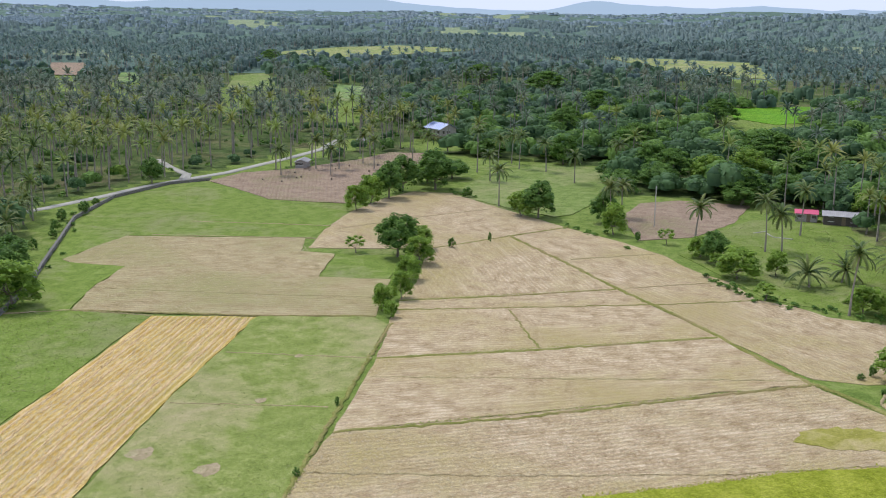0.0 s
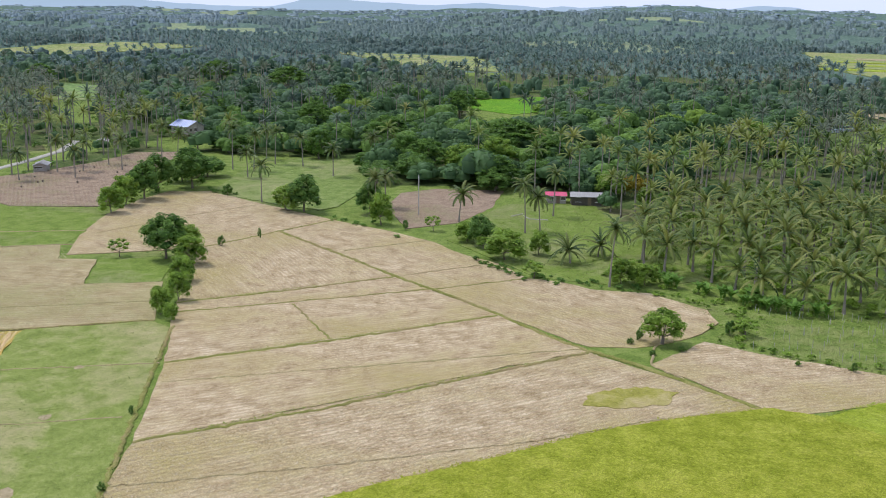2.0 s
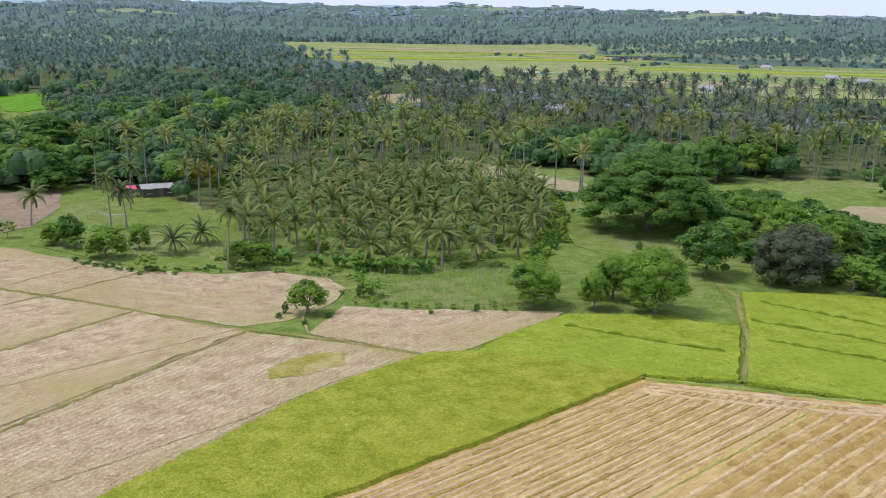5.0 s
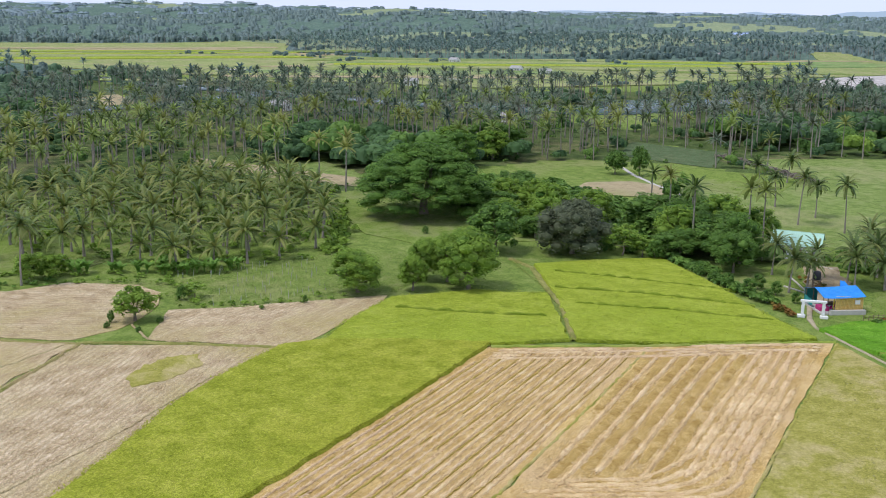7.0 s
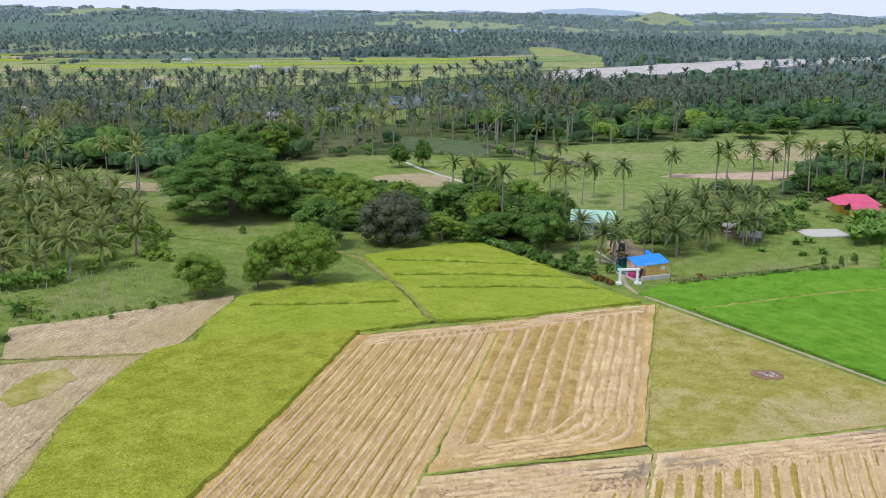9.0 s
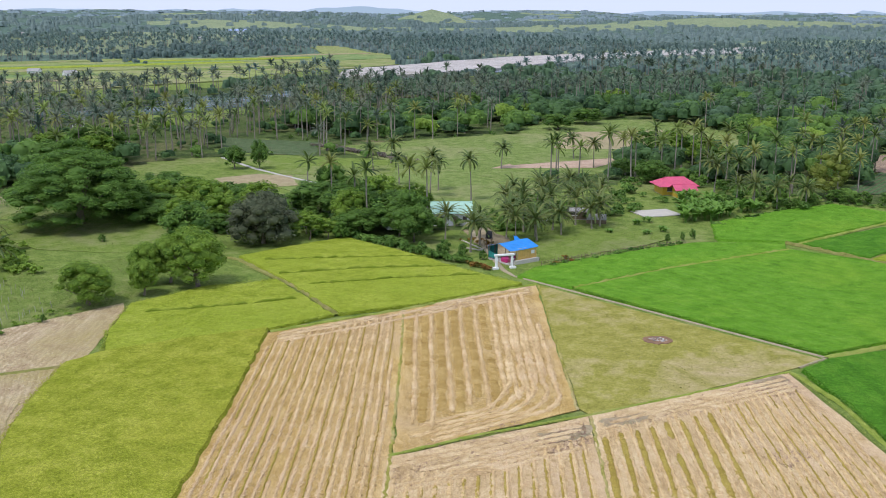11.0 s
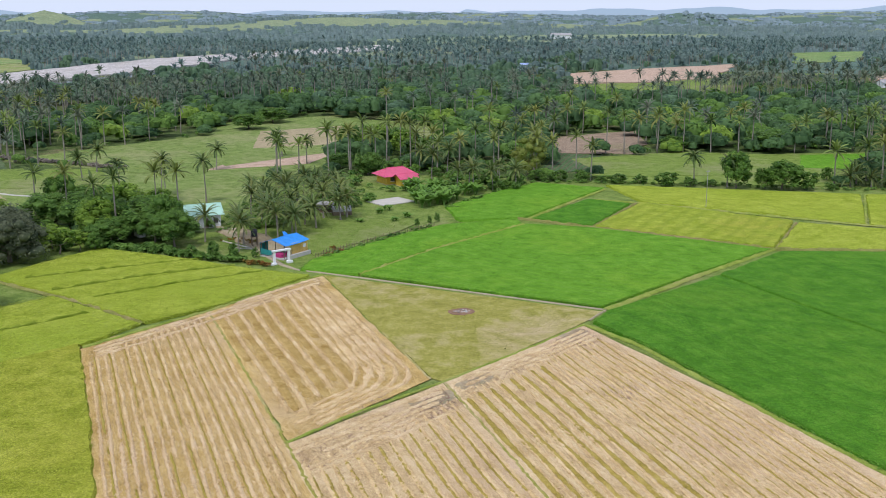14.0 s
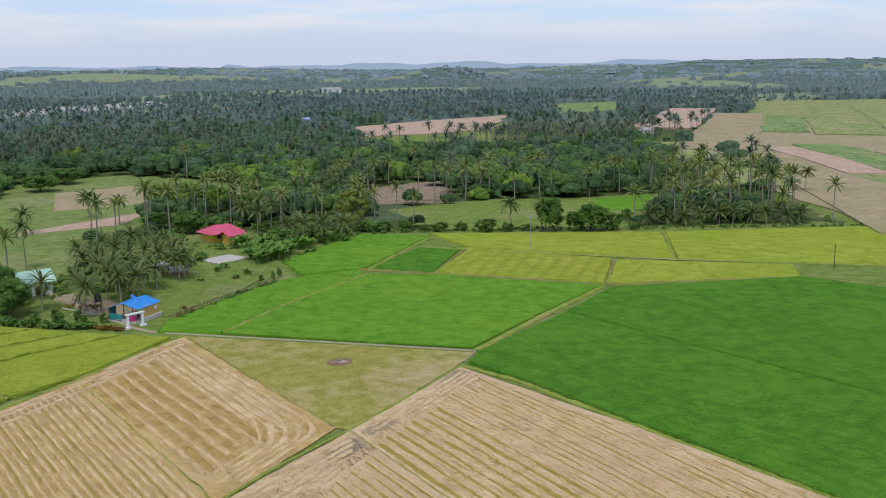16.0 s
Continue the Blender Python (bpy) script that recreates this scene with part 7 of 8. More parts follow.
for i, line in enumerate(BUNDS):
    p = np.array(along(line, 0.1, 0.14, 200 + i))
    n = len(p)
    r = np.random.default_rng(300 + i)
    a, s = r.uniform(0, 6.283, n), r.uniform(0.08, 0.22, n)
    b = np.concatenate([p, np.full((n, 1), 0.1)], 1)
    sd = np.stack([-np.sin(a), np.cos(a), np.zeros(n)], -1) * (s * 0.5)[:, None]
    tp = b + np.stack([np.cos(a) * s * 0.95, np.sin(a) * s * 0.95, s * 0.42], -1)
    v = np.stack([b - sd, b + sd, tp + sd * 0.5, tp - sd * 0.4], 1).reshape(-1, 3)
    tufts.append((v, np.arange(n * 4).reshape(-1, 4), np.repeat(r.random(n), 4)))
v, f, t = joined(tufts)
tagged(new("bund_grass", mesh_from("bund_grass", v, f, M_TUFT, t)), "grass tufts along the field bunds", "grass", kind="stuff")

for i, (poly, den) in enumerate((([(-112, 16), (-101, 34), (-102, 62), (-92, 80), (-84, 76), (-73, 57), (-78, 44), (-86, 26), (-96, 29)], 4.5), ([(-167, -16.5), (-183, -11.4), (-190, 8), (-172, 12), (-150, 22), (-120, 28), (-113, 16), (-117, -1), (-128, -9), (-142, -20)], 3.0),
                                 ([(-66, -85.2), (-42, -77.8), (-5, -67), (0, -90), (-57, -105), (-63, -98.2)], 3.0), ([(-72.8, -70.4), (-80, -54.5), (-47, -41.6), (-4, -29), (6, -47), (-42, -61.8)], 3.5), ([(-111, -126), (-123, -91.6), (-151, -97.3), (-158, -130), (-149, -156), (-113, -144)], 2.2),
                                 ([(-14, 88), (24, 69), (8, 44)], 1.5), ([(-21, 105), (-6.5, 126), (-3, 135), (-8.7, 140), (-23, 133), (-27, 121)], 6.0), ([(-95, 82), (-112, 78), (-150, 92), (-160, 120), (-118, 128), (-84, 108)], 3.0))):
    blades("meadow_grass", poly, den, 0.15, M_TRITUFT if i == 5 else M_GRASSTUFT, "short tufts of meadow grass", 0.04, 90 + i, 0.4, 0.7, 14000)

r_ = np.random.default_rng(18)
pts = [(float(a), float(b)) for a, b in zip(r_.uniform(-48, -14, 260), r_.uniform(122, 172, 260)) if inside([(-47, 126), (-40, 124), (-30, 134), (-14, 160), (-16, 172), (-44, 162)], np.array([a]), np.array([b]))[0]]
bushes("garden_brush", pts, r_.uniform(0.8, 2.8, len(pts)), M_LEAF, "green garden shrubs under the palms", 9, 80, 0.14)
pts = [(float(a), float(b)) for a, b in zip(r_.uniform(-25, 22, 160), r_.uniform(172, 215, 160)) if not inside([(-19, 180), (-3, 176), (-2, 193), (-18, 196)], np.array([a]), np.array([b]))[0]]
bushes("house_shrubs", pts, r_.uniform(1.0, 3.6, len(pts)), M_LEAF, "dark green shrubs round the house", 10, 80, 0.14)

# long heap of cut brushwood on the clearing's edge
pts = along([(-137, 229), (-114, 219.6), (-92, 208.5)], 0.2, 0.9, 21)
bushes("brush_pile", pts, np.random.default_rng(22).uniform(0.9, 2.0, len(pts)), M_BRUSHWOOD, "long heap of dry grey brushwood", 11, 26, 0.16)


# ---- buildings and small structures ----
def box_bm(x0, y0, z0, x1, y1, z1, bevel=0.0):
    bm = bmesh.new()
    bmesh.ops.create_cube(bm, size=1)
    for v in bm.verts:
        v.co = Vector(((x0 + x1) / 2 + v.co.x * (x1 - x0), (y0 + y1) / 2 + v.co.y * (y1 - y0), (z0 + z1) / 2 + v.co.z * (z1 - z0)))
    if bevel:
        bmesh.ops.bevel(bm, geom=bm.edges[:], offset=bevel, segments=1, affect="EDGES")
    return bm


def sheet_bm(corners, thick=0.06, sag=0.0, nu=8, nv=5, seed=0, ribs=0.0):
    """A roof sheet between four corners, sagging or ribbed, with thickness."""
    r = np.random.default_rng(seed)
    a, b, c, d = (Vector(p) for p in corners)
    bm = bmesh.new()
    if ribs:
        nu = max(4, int((b - a).length / ribs) * 2)
    layers = []
    for off in (0, -thick):
        g = []
        for j in range(nv + 1):
            row = []
            for i in range(nu + 1):
                s, t = i / nu, j / nv
                p = (a * (1 - s) + b * s) * (1 - t) + (d * (1 - s) + c * s) * t
                z = off - sag * 4 * s * (1 - s) + (r.normal() * sag * 0.25 if 0 < i < nu and 0 < j < nv and off == 0 else 0) + (0.035 * (i % 2) if ribs else 0)
                row.append(bm.verts.new(p + Vector((0, 0, z))))
            g.append(row)
        layers.append(g)
    for g in layers:
        for j in range(nv):
            for i in range(nu):
                bm.faces.new((g[j][i], g[j][i + 1], g[j + 1][i + 1], g[j + 1][i]))
    t, l = layers
    for i in range(nu):
        bm.faces.new((t[0][i], l[0][i], l[0][i + 1], t[0][i + 1]))
        bm.faces.new((t[nv][i], t[nv][i + 1], l[nv][i + 1], l[nv][i]))
    for j in range(nv):
        bm.faces.new((t[j][0], t[j + 1][0], l[j + 1][0], l[j][0]))
        bm.faces.new((t[j][nu], l[j][nu], l[j + 1][nu], t[j + 1][nu]))
    bmesh.ops.recalc_face_normals(bm, faces=bm.faces)
    return bm


def rod_bm(p, q, rad, sides=8):
    v, f = tube_arrays([p, q], [rad, rad], sides)
    bm = bmesh.new()
    vs = [bm.verts.new(c) for c in v]
    for t in f:
        bm.faces.new([vs[i] for i in t])
    bm.faces.new(vs[:sides][::-1])
    bm.faces.new(vs[sides:])
    return bm


def window(parent, x, y, z, w, h, face="y", mat=None):
    """A framed opening set 3 cm proud of its wall."""
    t = 0.05
    if face == "y":
        win = part("window", box_bm(x - w / 2, y - t, z, x + w / 2, y + t * 0.6, z + h), M_DARKWALL, parent)
        part("sill", box_bm(x - w / 2 - 0.08, y - t - 0.1, z - 0.08, x + w / 2 + 0.08, y + t, z), mat or M_WHITE, win)
        part("frame", box_bm(x - w / 2 - 0.06, y - t - 0.02, z + h, x + w / 2 + 0.06, y + t, z + h + 0.07), mat or M_WHITE, win)
    else:
        win = part("window", box_bm(x - t * 0.6, y - w / 2, z, x + t, y + w / 2, z + h), M_DARKWALL, parent)
        part("sill", box_bm(x - t, y - w / 2 - 0.08, z - 0.08, x + t + 0.1, y + w / 2 + 0.08, z), mat or M_WHITE, win)
        part("frame", box_bm(x - t, y - w / 2 - 0.06, z + h, x + t + 0.02, y + w / 2 + 0.06, z + h + 0.07), mat or M_WHITE, win)
    return win


def house(name, label, x, y, turn, lx, ly, eave, ridge, wall_mat, roof_mat, over=0.6, stilts=0.0, category="house", hip=0.0, ribs=0.4):
    """A small house: walls with door and windows under a gabled or hipped sheet roof. The ridge runs along local x."""
    root = empty(name, label, category)
    z0 = stilts
    th = 0.14
    part("wall", box_bm(-lx / 2, -ly / 2, z0, lx / 2, -ly / 2 + th, eave), wall_mat, root)
    part("wall", box_bm(-lx / 2, ly / 2 - th, z0, lx / 2, ly / 2, eave), wall_mat, root)
    part("wall", box_bm(-lx / 2, -ly / 2 + th, z0, -lx / 2 + th, ly / 2 - th, eave), wall_mat, root)
    part("wall", box_bm(lx / 2 - th, -ly / 2 + th, z0, lx / 2, ly / 2 - th, eave), wall_mat, root)
    part("floor_slab", box_bm(-lx / 2 - 0.05, -ly / 2 - 0.05, z0 - 0.15 if stilts else -0.05, lx / 2 + 0.05, ly / 2 + 0.05, z0 + 0.02), M_CONCRETE if not stilts else M_WOOD, root)
    if stilts:
        for sx in (-1, 0, 1):
            for sy in (-1, 1):
                part("post", box_bm(sx * (lx / 2 - 0.2) - 0.1, sy * (ly / 2 - 0.2) - 0.1, -0.05, sx * (lx / 2 - 0.2) + 0.1, sy * (ly / 2 - 0.2) + 0.1, z0 - 0.15), M_WOOD, root)
    door = part("door", box_bm(lx * 0.1 - 0.42, -ly / 2 - 0.04, z0 + 0.02, lx * 0.1 + 0.42, -ly / 2 + 0.03, z0 + 2.02), M_WOOD, root)
    part("handle", box_bm(lx * 0.1 + 0.3, -ly / 2 - 0.09, z0 + 1.0, lx * 0.1 + 0.34, -ly / 2 - 0.04, z0 + 1.1), M_GREYROOF, door)
    wz = z0 + 0.9
    wh = min(1.1, eave - wz - 0.35)
    if wh > 0.3:
        window(root, -lx * 0.28, -ly / 2, wz, 1.2, wh)
        window(root, lx * 0.36, -ly / 2, wz, 0.9, wh)
        window(root, lx / 2, 0, wz, 1.2, wh, "x")
        window(root, lx / 2, -ly * 0.3, wz, 0.8, wh, "x")
    X, Y, e = lx / 2 + over, ly / 2 + over, eave - 0.08
    hx = X - hip
    part("roof_panel", sheet_bm([(-X, -Y, e), (X, -Y, e), (hx, 0, ridge), (-hx, 0, ridge)], 0.05, 0.0, ribs=ribs, nv=3), roof_mat, root)
    part("roof_panel", sheet_bm([(X, Y, e), (-X, Y, e), (-hx, 0, ridge), (hx, 0, ridge)], 0.05, 0.0, ribs=ribs, nv=3), roof_mat, root)
    if hip:
        part("roof_panel", sheet_bm([(X, -Y, e), (X, Y, e), (hx, 0.02, ridge - 0.01), (hx, -0.02, ridge - 0.01)], 0.05, ribs=ribs, nv=3), roof_mat, root)
        part("roof_panel", sheet_bm([(-X, Y, e), (-X, -Y, e), (-hx, -0.02, ridge - 0.01), (-hx, 0.02, ridge - 0.01)], 0.05, ribs=ribs, nv=3), roof_mat, root)
    else:
        for sx in (-1, 1):
            bm = bmesh.new()
            x0, x1 = sorted((sx * lx / 2, sx * (lx / 2 - th)))
            rise = ridge - 0.12 - (ridge - e) * 0.0
            pts = [(-ly / 2, eave), (ly / 2, eave), (0, rise)]
            a = [bm.verts.new((x0, q, z)) for q, z in pts]
            b = [bm.verts.new((x1, q, z)) for q, z in pts]
            bm.faces.new(a[::-1]), bm.faces.new(b)
            for i in range(3):
                bm.faces.new((a[i], a[(i + 1) % 3], b[(i + 1) % 3], b[i]))
            bmesh.ops.recalc_face_normals(bm, faces=bm.faces)
            part("gable", bm, wall_mat, root)
    part("ridge_cap", rod_bm((-hx, 0, ridge + 0.02), (hx, 0, ridge + 0.02), 0.07), roof_mat, root)
    z = float(height(x, y)) if math.hypot(x, y) > 300 else 0.0
    root.matrix_world = pose(x, y, z, 0, 0, turn)
    return root


def build_hut():
    root = empty("garden_hut", "bamboo garden hut under a bright blue tarpaulin on a concrete plinth", "hut")
    L, W = 5.6, 6.6
    part("plinth", box_bm(-0.1, -0.55, -0.05, L + 0.3, 0.0, 0.75, 0.03), M_CONCRETE, root, "grey concrete plinth wall")
    part("floor", box_bm(-1.5, 0.0, -0.05, L, W, 0.22), M_CONCRETE, root)
    wall = part("bamboo_wall", box_bm(0.9, 0.12, 0.75, L, 0.17, 2.95), M_BAMBOO, root)
    for i in range(21):
        sx = 1.0 + i * (L - 1.1) / 20
        part("slat", rod_bm((sx, 0.09, 0.5), (sx, 0.09, 2.95), 0.075, 6), M_BAMBOO, wall)
    side = part("bamboo_wall", box_bm(L - 0.05, 0.2, 0.25, L, 2.6, 2.95), M_BAMBOO, root)
    for i in range(10):
        part("slat", rod_bm((L + 0.03, 0.3 + i * 0.24, 0.25), (L + 0.03, 0.3 + i * 0.24, 2.95), 0.07, 6), M_BAMBOO, side)
    part("notice", box_bm(L * 0.74, -0.02, 1.6, L * 0.74 + 0.85, 0.01, 2.3), M_WHITE, root, "plain white board on the wall")
    for px, py, m in ((0.7, 0.3, M_YELLOW), (-1.2, 0.1, M_WOOD), (-1.2, W - 0.1, M_WOOD), (0.1, W - 0.1, M_WOOD), (L - 0.1, W - 0.1, M_WOOD), (L * 0.5, W - 0.1, M_WOOD), (L - 0.1, W * 0.5, M_WOOD)):
        part("post", rod_bm((px, py, 0.2), (px, py, 2.9), 0.09), m, root)
    part("beam", rod_bm((-1.2, 3.2, 3.55), (L, 3.2, 3.7), 0.07), M_WOOD, root)
    part("tarpaulin", sheet_bm([(-1.3, -0.35, 2.85), (L + 0.15, -0.4, 3.0), (L + 0.1, 3.2, 3.95), (-1.4, 3.2, 3.75)], 0.03, 0.13, 16, 8, 1), M_TARP, root)
    part("tarpaulin", sheet_bm([(L + 0.1, 6.9, 2.9), (-1.5, 6.9, 2.7), (-1.4, 3.2, 3.75), (L + 0.1, 3.2, 3.95)], 0.03, 0.12, 14, 7, 2), M_TARP, root)
    part("curtain", sheet_bm([(-1.4, 6.7, 2.6), (0.9, 6.7, 2.7), (0.9, 6.7, 0.3), (-1.4, 6.7, 0.3)], 0.03, 0.05, 8, 4, 4), M_TARP_TEAL, root, "hanging dark teal netting")
    part("cloth", box_bm(-1.2, 1.0, 0.22, 0.4, 2.8, 1.0, 0.08), M_REDCLOTH, root, "magenta cloth over a table")
    part("net_screen", sheet_bm([(-1.4, 6.5, 1.7), (-1.4, 3.4, 1.5), (-1.45, 3.4, 0.6), (-1.45, 6.5, 0.5)], 0.03, 0.05, 8, 4, 7), M_TARP_TEAL, root, "hanging dark teal netting")
    for cx, cy in ((0.6, 1.0), (1.6, 1.8), (0.9, 3.2)):
        chair = part("seat", box_bm(cx, cy, 0.62, cx + 0.42, cy + 0.42, 0.68), M_REDCLOTH, root)
        part("backrest", box_bm(cx, cy + 0.38, 0.68, cx + 0.42, cy + 0.42, 1.05), M_REDCLOTH, chair)
    part("bench", box_bm(0.5, 4.6, 0.22, 3.4, 5.2, 0.7, 0.04), M_WOOD, root)
    part("folded_tarp", sheet_bm([(3.8, 5.0, 3.4), (5.4, 5.2, 3.35), (5.0, 5.9, 4.0), (4.2, 5.8, 4.2)], 0.05, 0.1, 5, 4, 6), M_TARP, root)
    root.matrix_world = pose(-25.1, 102.4, 0, 0, 0, 56.5) @ Matrix.Diagonal((0.92, 0.9, 0.92, 1))


build_hut()


def build_gate():
    root = empty("garden_gate", "white painted concrete gateway with a lintel", "gate")
    for s in (-1, 1):
        post = part("post", box_bm(s * 1.45 - 0.2, -0.2, -0.05, s * 1.45 + 0.2, 0.2, 2.3, 0.03), M_WHITE, root)
        part("base", box_bm(s * 1.6 - 0.55, -0.35, -0.05, s * 1.6 + 0.55, 0.35, 0.35, 0.03), M_WHITE, post)
        part("bracket", box_bm(s * 1.62 - 0.08, -0.12, 1.5, s * 1.62 + 0.14, 0.12, 1.75), M_WHITE, post)
    part("lintel", box_bm(-1.85, -0.24, 2.3, 1.85, 0.24, 2.62, 0.03), M_WHITE, root)
    root.matrix_world = pose(-25.8, 98.9, 0, 0, 0, 38)


build_gate()


def build_tank():
    root = empty("water_tank", "black plastic water tank on a timber stand", "water tank")
    for sx in (-0.5, 0.5):
        for sy in (-0.5, 0.5):
            part("leg", box_bm(sx - 0.06, sy - 0.06, -0.05, sx + 0.06, sy + 0.06, 1.9), M_WOOD, root)
    part("platform", box_bm(-0.75, -0.75, 1.9, 0.75, 0.75, 2.0), M_WOOD, root)
    v, f = tube_arrays([(0, 0, 2.0), (0, 0, 2.15), (0, 0, 3.1), (0, 0, 3.3), (0, 0, 3.42), (0, 0, 3.43)], [0.6, 0.62, 0.62, 0.5, 0.22, 0.01], 14)
    add_mesh("tank", (v, f), M_TANK, root, smooth=True)
    root.matrix_world = pose(-33.5, 112.4, 0, 0, 0, 20)


M_TANK = plain("black_plastic", (0.03, 0.03, 0.033), 0.45, 0.2, 1.0, 0.01)
build_tank()
for a, b, lab in (((-40.7, 116.6), (-33.2, 110), "pale concrete kerb beside the garden path"), ((-38.3, 110.9), (-33.2, 109.8), "pale concrete kerb beside the garden path"), ((-42.1, 127.6), (-39.3, 127.6), "pale concrete kerb at the yard"), ((-37.9, 131.2), (-27.7, 146), "pale concrete kerb behind the garden plot")):
    d = math.hypot(b[0] - a[0], b[1] - a[1])
    kerb = part("garden_kerb", box_bm(0, -0.14, -0.05, d, 0.14, 0.16, 0.03), M_SLAB)
    kerb.matrix_world = pose(a[0], a[1], 0, 0, 0, math.degrees(math.atan2(b[1] - a[1], b[0] - a[0])))
    tagged(kerb, lab, "kerb", "garden kerbs")
house("roofed_house", "single-storey house with a faded red hipped sheet roof", -11.5, 187, 30, 8.0, 6.0, 2.3, 4.0, M_YELLOW, M_PINKROOF, 1.1, hip=2.6)
house("porch_annex", "small porch annex with faded red roof", -8.4, 182, 30, 4.2, 3.4, 2.1, 3.1, M_YELLOW, M_PINKROOF, 0.8, category="annex")
house("mint_roofed_house", "small white house with a pale mint sheet roof", -49, 131.5, 25, 7.6, 6.0, 2.8, 4.6, M_WHITE, M_MINT, 0.7)
house("white_outhouse", "low white outhouse among the trees", -58, 121.5, 40, 3.0, 2.6, 2.1, 2.8, M_WHITE, M_GREYROOF, 0.3, category="outhouse")
house("stilt_house", "raised wooden house with a striped blue and white roof", -281, -132, 60, 9.0, 7.0, 4.6, 6.4, M_GREYWALL, M_STRIPEROOF, 0.6, stilts=2.0)
house("tin_shack", "small tin shack by the road", -204.5, -143, 20, 5.6, 3.4, 1.8, 2.5, M_GREYWALL, M_GREYROOF, 0.4, category="shack")
house("tin_shack", "small pale shack under palms", -254, -150, 20, 4.4, 3.4, 2.0, 2.7, M_GREYWALL, M_GREYROOF, 0.4, category="shack")
house("tin_shack", "grey shack under the palms", -289, -90, 20, 7.0, 4.4, 2.2, 3.1, M_GREYWALL, M_GREYROOF, 0.4, category="shack")
house("farm_shed", "long farm shed with a grey sheet roof", -188, 7, 95, 7.0, 5.0, 2.2, 2.8, M_DARKWALL, M_GREYROOF, 0.4, category="shed")
house("lean_to", "lean-to with a faded red sheet roof", -188.5, -0.2, 95, 4.6, 3.8, 2.0, 2.5, M_GREYWALL, M_PINKROOF, 0.3, category="shed")
house("old_hut", "dark old wooden hut among the trees", -118.5, 120, 30, 5.2, 4.0, 2.6, 3.6, M_DARKWALL, M_WOOD, 0.5, category="hut")
house("white_house", "white house with grey roof in the far woods", -474, 24, 70, 9.0, 7.0, 3.0, 4.6, M_WHITE, M_GREYROOF, 0.6)
house("far_house", "small far house with pale roof", -508, 115, 40, 6.4, 5.0, 2.8, 4.2, M_WOOD, M_GREYROOF, 0.5)
house("far_house", "small far house by the river", -250, 243, 40, 5.0, 4.0, 2.6, 3.8, M_WHITE, M_GREYROOF, 0.5)
house("far_house", "far house with blue roof in the palms", 52, 694, 20, 10.0, 7.0, 3.4, 5.2, M_WHITE, M_BLUEROOF, 0.5)
house("far_house", "far house with blue roof beside fields", 98, 695, 20, 8.0, 6.0, 2.6, 4.0, M_GREYWALL, M_BLUEROOF, 0.5)
house("far_hall", "long far hall with blue roof below the hills", -790, 1165, 30, 24.0, 10.0, 4.0, 6.5, M_WHITE, M_BLUEROOF, 0.8, ribs=1.2, category="hall")
house("far_hall", "pale roofed hall on the far plain", 150, 1500, 10, 30.0, 14.0, 6.0, 9.0, M_WHITE, M_GREYROOF, 0.8, ribs=1.2, category="hall")
for fx, fy, ft in ((-500, 480, 20), (-460, 470, 60), (-430, 330, 40), (-620, 520, 10), (-560, 800, 30), (-700, 950, 50), (250, 520, 15), (-880, 760, 20), (-920, 900, 70), (-340, 190, 30)):
    house("far_house", "small pale farmhouse on the plain", fx, fy, ft, 8.0, 6.0, 2.8, 4.4, M_WHITE if fx % 3 else M_GREYWALL, M_GREYROOF, 0.5)


def build_pen():
    root = empty("animal_pen", "grey barrel-roofed sheet pen beside the palms", "pen")
    n, R, ln = 10, 1.1, 4.2
    bm = bmesh.new()
    rings = []
    for rad in (R, R - 0.05):
        for x in (-ln / 2, ln / 2):
            rings.append([bm.verts.new((x, -rad * math.cos(math.pi * i / n), 0.75 + rad * math.sin(math.pi * i / n))) for i in range(n + 1)])
    o0, o1, i0, i1 = rings
    for i in range(n):
        for q in ((o0[i], o1[i], o1[i + 1], o0[i + 1]), (i0[i], i0[i + 1], i1[i + 1], i1[i]), (o0[i], o0[i + 1], i0[i + 1], i0[i]), (o1[i], i1[i], i1[i + 1], o1[i + 1])):
            bm.faces.new(q)
    bmesh.ops.recalc_face_normals(bm, faces=bm.faces)
    part("vault_roof", bm, M_GREYROOF, root)
    part("side_wall", box_bm(-ln / 2, -R, -0.05, ln / 2, -R + 0.08, 0.75), M_WOOD, root)
    part("side_wall", box_bm(-ln / 2, R - 0.08, -0.05, ln / 2, R, 0.75), M_WOOD, root)
    part("end_wall", box_bm(-ln / 2, -R + 0.08, -0.05, -ln / 2 + 0.08, R - 0.08, 0.9), M_WOOD, root)
    root.matrix_world = pose(-20.5, 144, 0, 0, 0, 15)


build_pen()
house("tin_shack", "low shack with rusty sheet roof beside the pen", -25, 147, 15, 4.0, 3.0, 1.9, 2.3, M_WOOD, M_GREYROOF, 0.3, category="shack")
slab = part("drying_floor", box_bm(-4.6, -3.6, -0.05, 4.6, 3.6, 0.14, 0.02), M_SLAB)
slab.matrix_world = pose(-10.6, 159, 0, 0, 0, 40)
tagged(slab, "pale concrete drying floor beside the garden", "concrete floor")



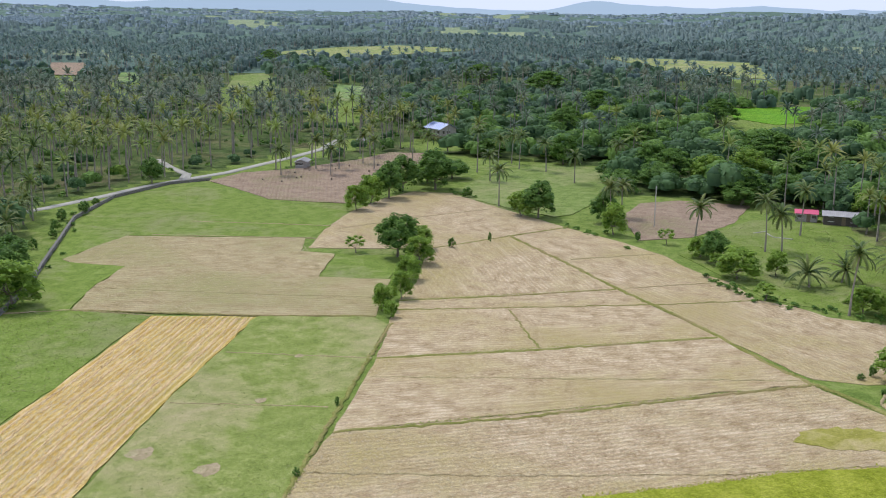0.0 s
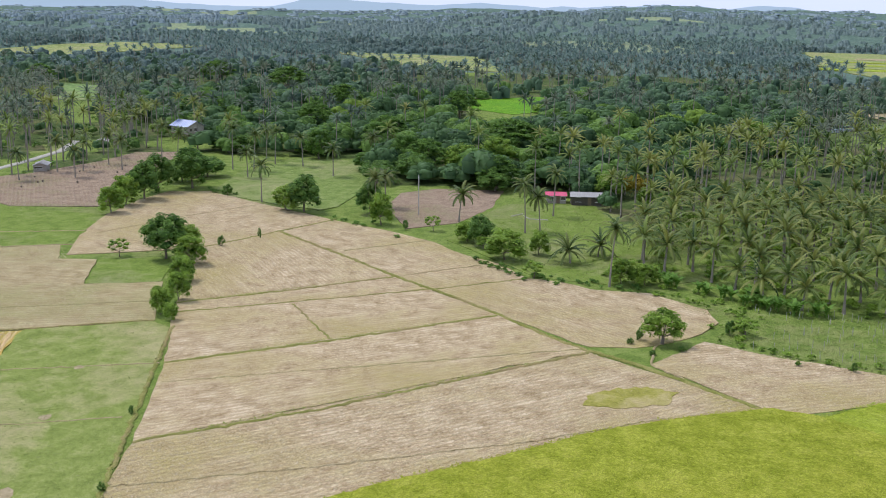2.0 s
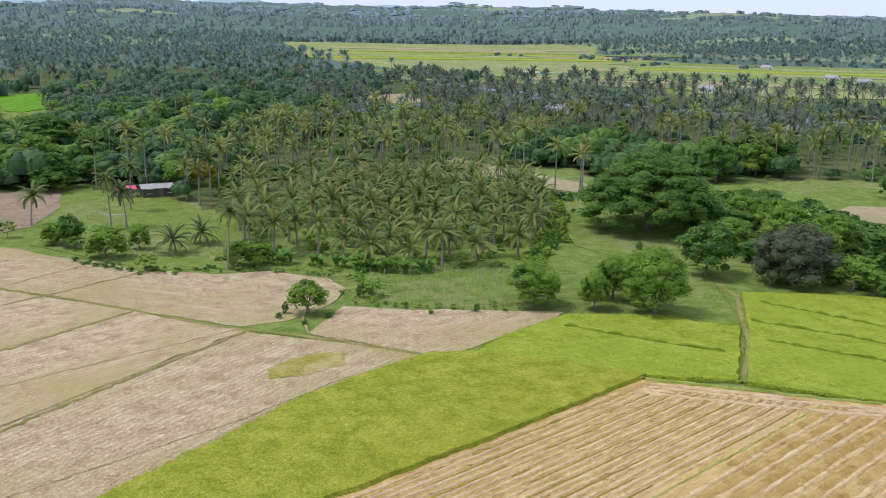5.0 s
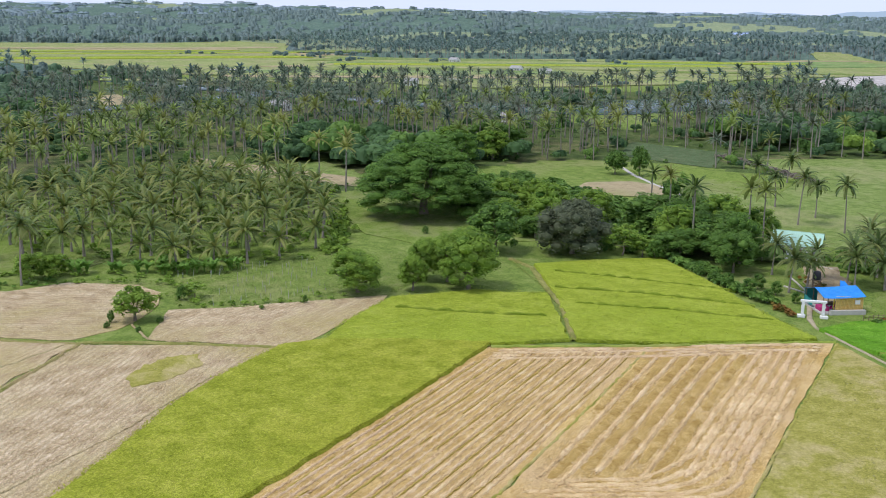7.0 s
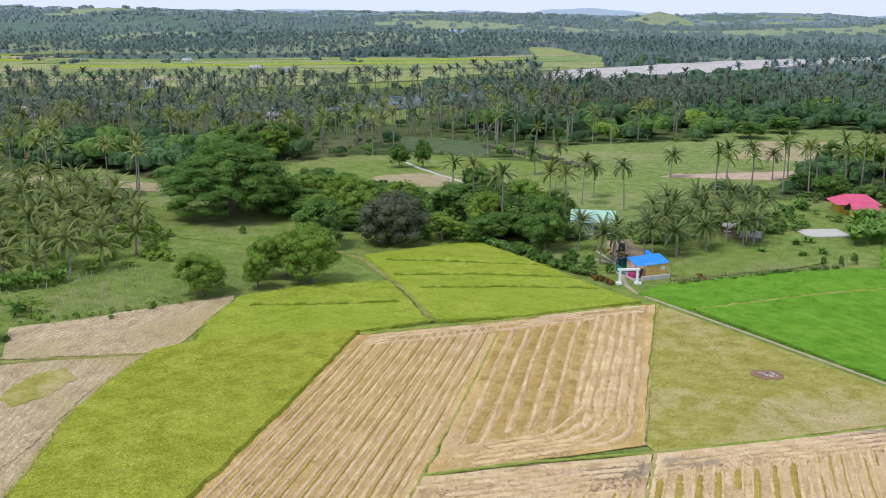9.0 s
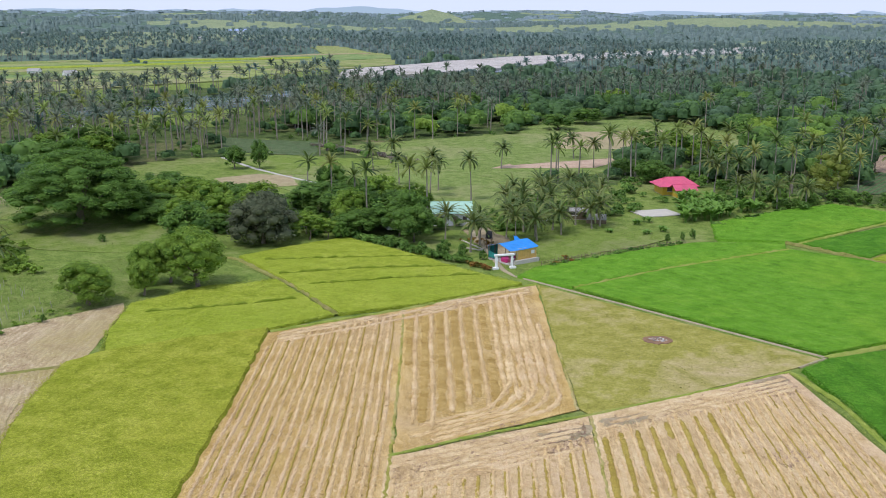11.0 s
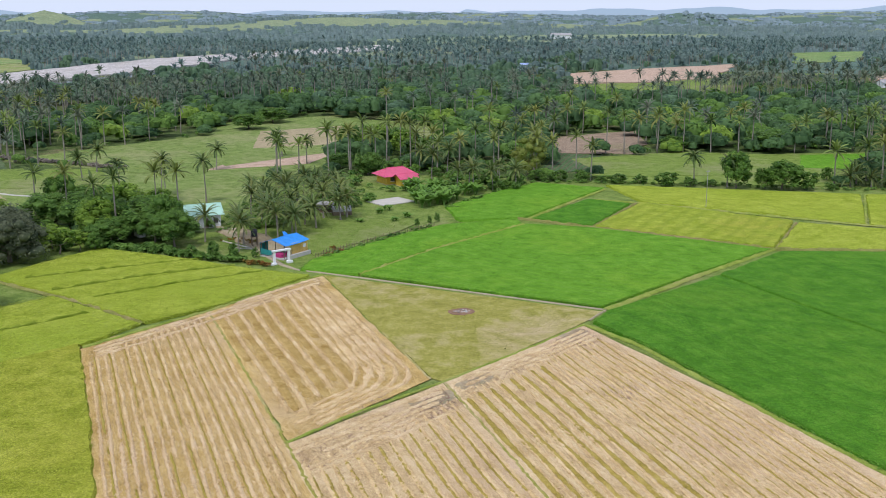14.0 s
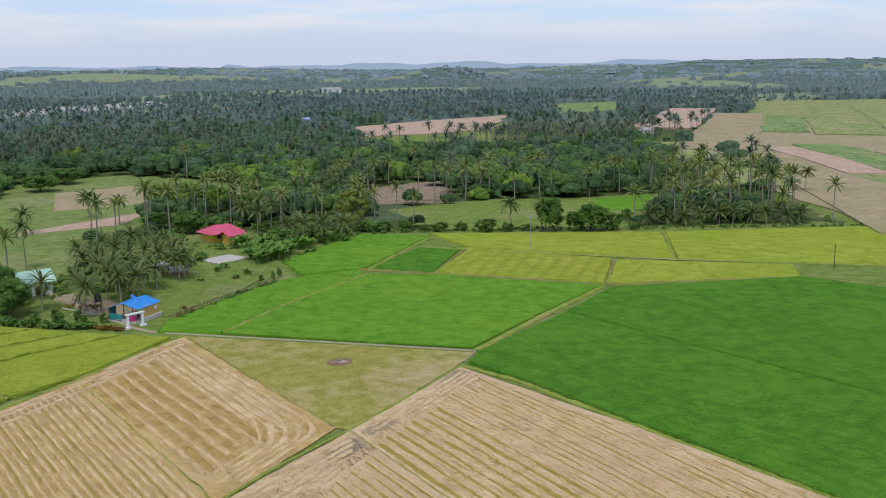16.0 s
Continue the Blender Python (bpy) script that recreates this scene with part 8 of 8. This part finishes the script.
def build_stone_ring():
    root = empty("stone_ring", "ring of pale stones round a burnt patch", "stones")
    r = np.random.default_rng(4)
    for i in range(26):
        a, d = r.uniform(0, 6.28), 0.5 + 0.9 * r.random()
        bm = bmesh.new()
        bmesh.ops.create_icosphere(bm, subdivisions=1, radius=r.uniform(0.08, 0.2))
        for v in bm.verts:
            v.co = Vector((v.co.x * r.uniform(0.8, 1.3), v.co.y * r.uniform(0.8, 1.2), v.co.z * r.uniform(0.5, 0.8)))
        ob = part("stone", bm, M_CONCRETE if i % 3 else M_STONE, root)
        ob.matrix_world = pose(d * math.cos(a) * 0.9, d * math.sin(a) * 0.7, 0.12, 0, 0, 40 * i)
    root.matrix_world = pose(6.7, 69.6, 0)


field("burnt_patch", [(6.7 + 2.1 * math.cos(a), 69.6 + 1.7 * math.sin(a) * (1 + 0.2 * math.sin(2 * a))) for a in np.linspace(0, 5.7, 11)], M_BURNT, "bare reddish burnt patch of soil", z=0.08, pitch=0.5, amp=0.15, category="bare soil")
build_stone_ring()

# stone wall beside the western pasture, one course of blocks on another
WALL = [(-40, -97), (-57, -106.2), (-68, -112.4), (-85.5, -125.3), (-99, -135), (-116, -147.4), (-140, -157.5), (-162, -158), (-172, -152.5)]


def build_wall():
    root = empty("stone_wall", "low dry-stone wall of dark grey blocks", "wall")
    root["kind"] = "structure"
    r = np.random.default_rng(9)
    blocks = []
    for k in range(4):
        bm = box_bm(-0.5, -0.26, -0.2, 0.5, 0.26, 0.2, 0.06)
        for v in bm.verts:
            v.co += Vector(r.normal(0, 0.03, 3))
        me = bpy.data.meshes.new("stone_block")
        bm.to_mesh(me)
        bm.free()
        me.materials.append(M_STONE)
        blocks.append(me)
    chunks = []
    count = 0
    for (x0, y0), (x1, y1) in zip(WALL, WALL[1:]):
        d = math.hypot(x1 - x0, y1 - y0)
        a = math.degrees(math.atan2(y1 - y0, x1 - x0))
        for course in range(2):
            n = int(d / 1.02)
            for i in range(n):
                s = (i + 0.5 + 0.5 * course) / n
                if s > 1:
                    continue
                m = pose(x0 + (x1 - x0) * s, y0 + (y1 - y0) * s, 0.15 + 0.38 * course, r.normal() * 3, r.normal() * 3, a + r.normal() * 4)
                if count < 290:
                    ob = new("stone_block", blocks[count % 4])
                    ob.parent = root
                    ob.matrix_world = m
                    count += 1


build_wall()


def build_fence():
    root = empty("garden_fence", "low rustic wooden fence round the garden plot", "fence")
    line = [(-20.4, 103.5), (-16, 109.8), (-10, 118), (-4.6, 125), (1, 131.4)]
    r = np.random.default_rng(2)
    pts = along(line, 0.75, 0.05, 3)
    for i, (x, y) in enumerate(pts):
        h = r.uniform(0.75, 1.15)
        part("post", rod_bm((x, y, -0.1), (x + r.normal() * 0.05, y + r.normal() * 0.05, h), 0.055, 5), M_WOOD, root)
    for (x0, y0), (x1, y1) in zip(pts, pts[1:]):
        for z in (0.35, 0.7):
            part("rail", rod_bm((x0, y0, z + r.normal() * 0.04), (x1, y1, z + r.normal() * 0.04), 0.03, 4), M_WOOD, root)


build_fence()


def build_stakes():
    first = empty("stake", "thin pale wooden stake in the rough grass", "stake", "plant stakes")
    part("rod", rod_bm((0, 0, -0.1), (0.03, 0, 0.95), 0.03, 5), M_STAKE, first)
    r = np.random.default_rng(6)
    k = 0
    poly = [(-105, 34), (-100, 58), (-79, 49), (-84, 30)]
    x, y = r.uniform(-106, -78, 400), r.uniform(30, 58, 400)
    ok = inside(poly, x, y)
    for px, py in list(zip(x[ok], y[ok]))[:70]:
        m = pose(px, py, 0, r.normal() * 4, r.normal() * 4, r.uniform(0, 360)) @ Matrix.Diagonal((1, 1, r.uniform(0.7, 1.3), 1))
        if k:
            copy_thing(first, m)
        else:
            first.matrix_world = m
        k += 1


build_stakes()


def build_pole(x, y, h, label, mat, rad=0.1):
    root = empty("utility_pole", label, "pole")
    part("mast", rod_bm((0, 0, -0.2), (0, 0, h), rad), mat, root)
    part("crossarm", box_bm(-0.5, -0.05, h - 0.5, 0.5, 0.05, h - 0.4), mat, root)
    part("insulator", rod_bm((0.4, 0, h - 0.4), (0.4, 0, h - 0.2), 0.05), M_WHITE, root)
    root.matrix_world = pose(x, y, 0)


build_pole(120, 114, 5.7, "dark wooden pole standing in the rice", M_DARKWALL)
build_pole(62, 151, 9.0, "slim grey pole in the rice", M_GREYROOF, 0.06)
build_pole(-166, -30, 9.0, "grey pole beside the brown plot", M_STAKE)
# brushwood left on the brown field and branches on the grass
r_ = np.random.default_rng(15)
for i in range(14):
    stump = part("stump", rod_bm((0, 0, -0.1), (0.05, 0.03, r_.uniform(0.3, 0.7)), 0.22, 8), M_BARK)
    stump.matrix_world = pose(r_.uniform(-230, -175), r_.uniform(-140, -120), 0)
    tagged(stump, "cut grey tree stump on bare soil", "stump", "stumps")
for i, (x, y, a) in enumerate(((-168, -6, 20), (-166, -3, 80), (-170, -8, 140))):
    log = part("fallen_palm_leaf", rod_bm((-2, 0, 0.1), (2, 0.3, 0.12), 0.1, 5), M_STAKE)
    log.matrix_world = pose(x, y, 0, 0, 0, a)
    tagged(log, "dry pale palm frond lying on grass", "palm frond", "fallen fronds")
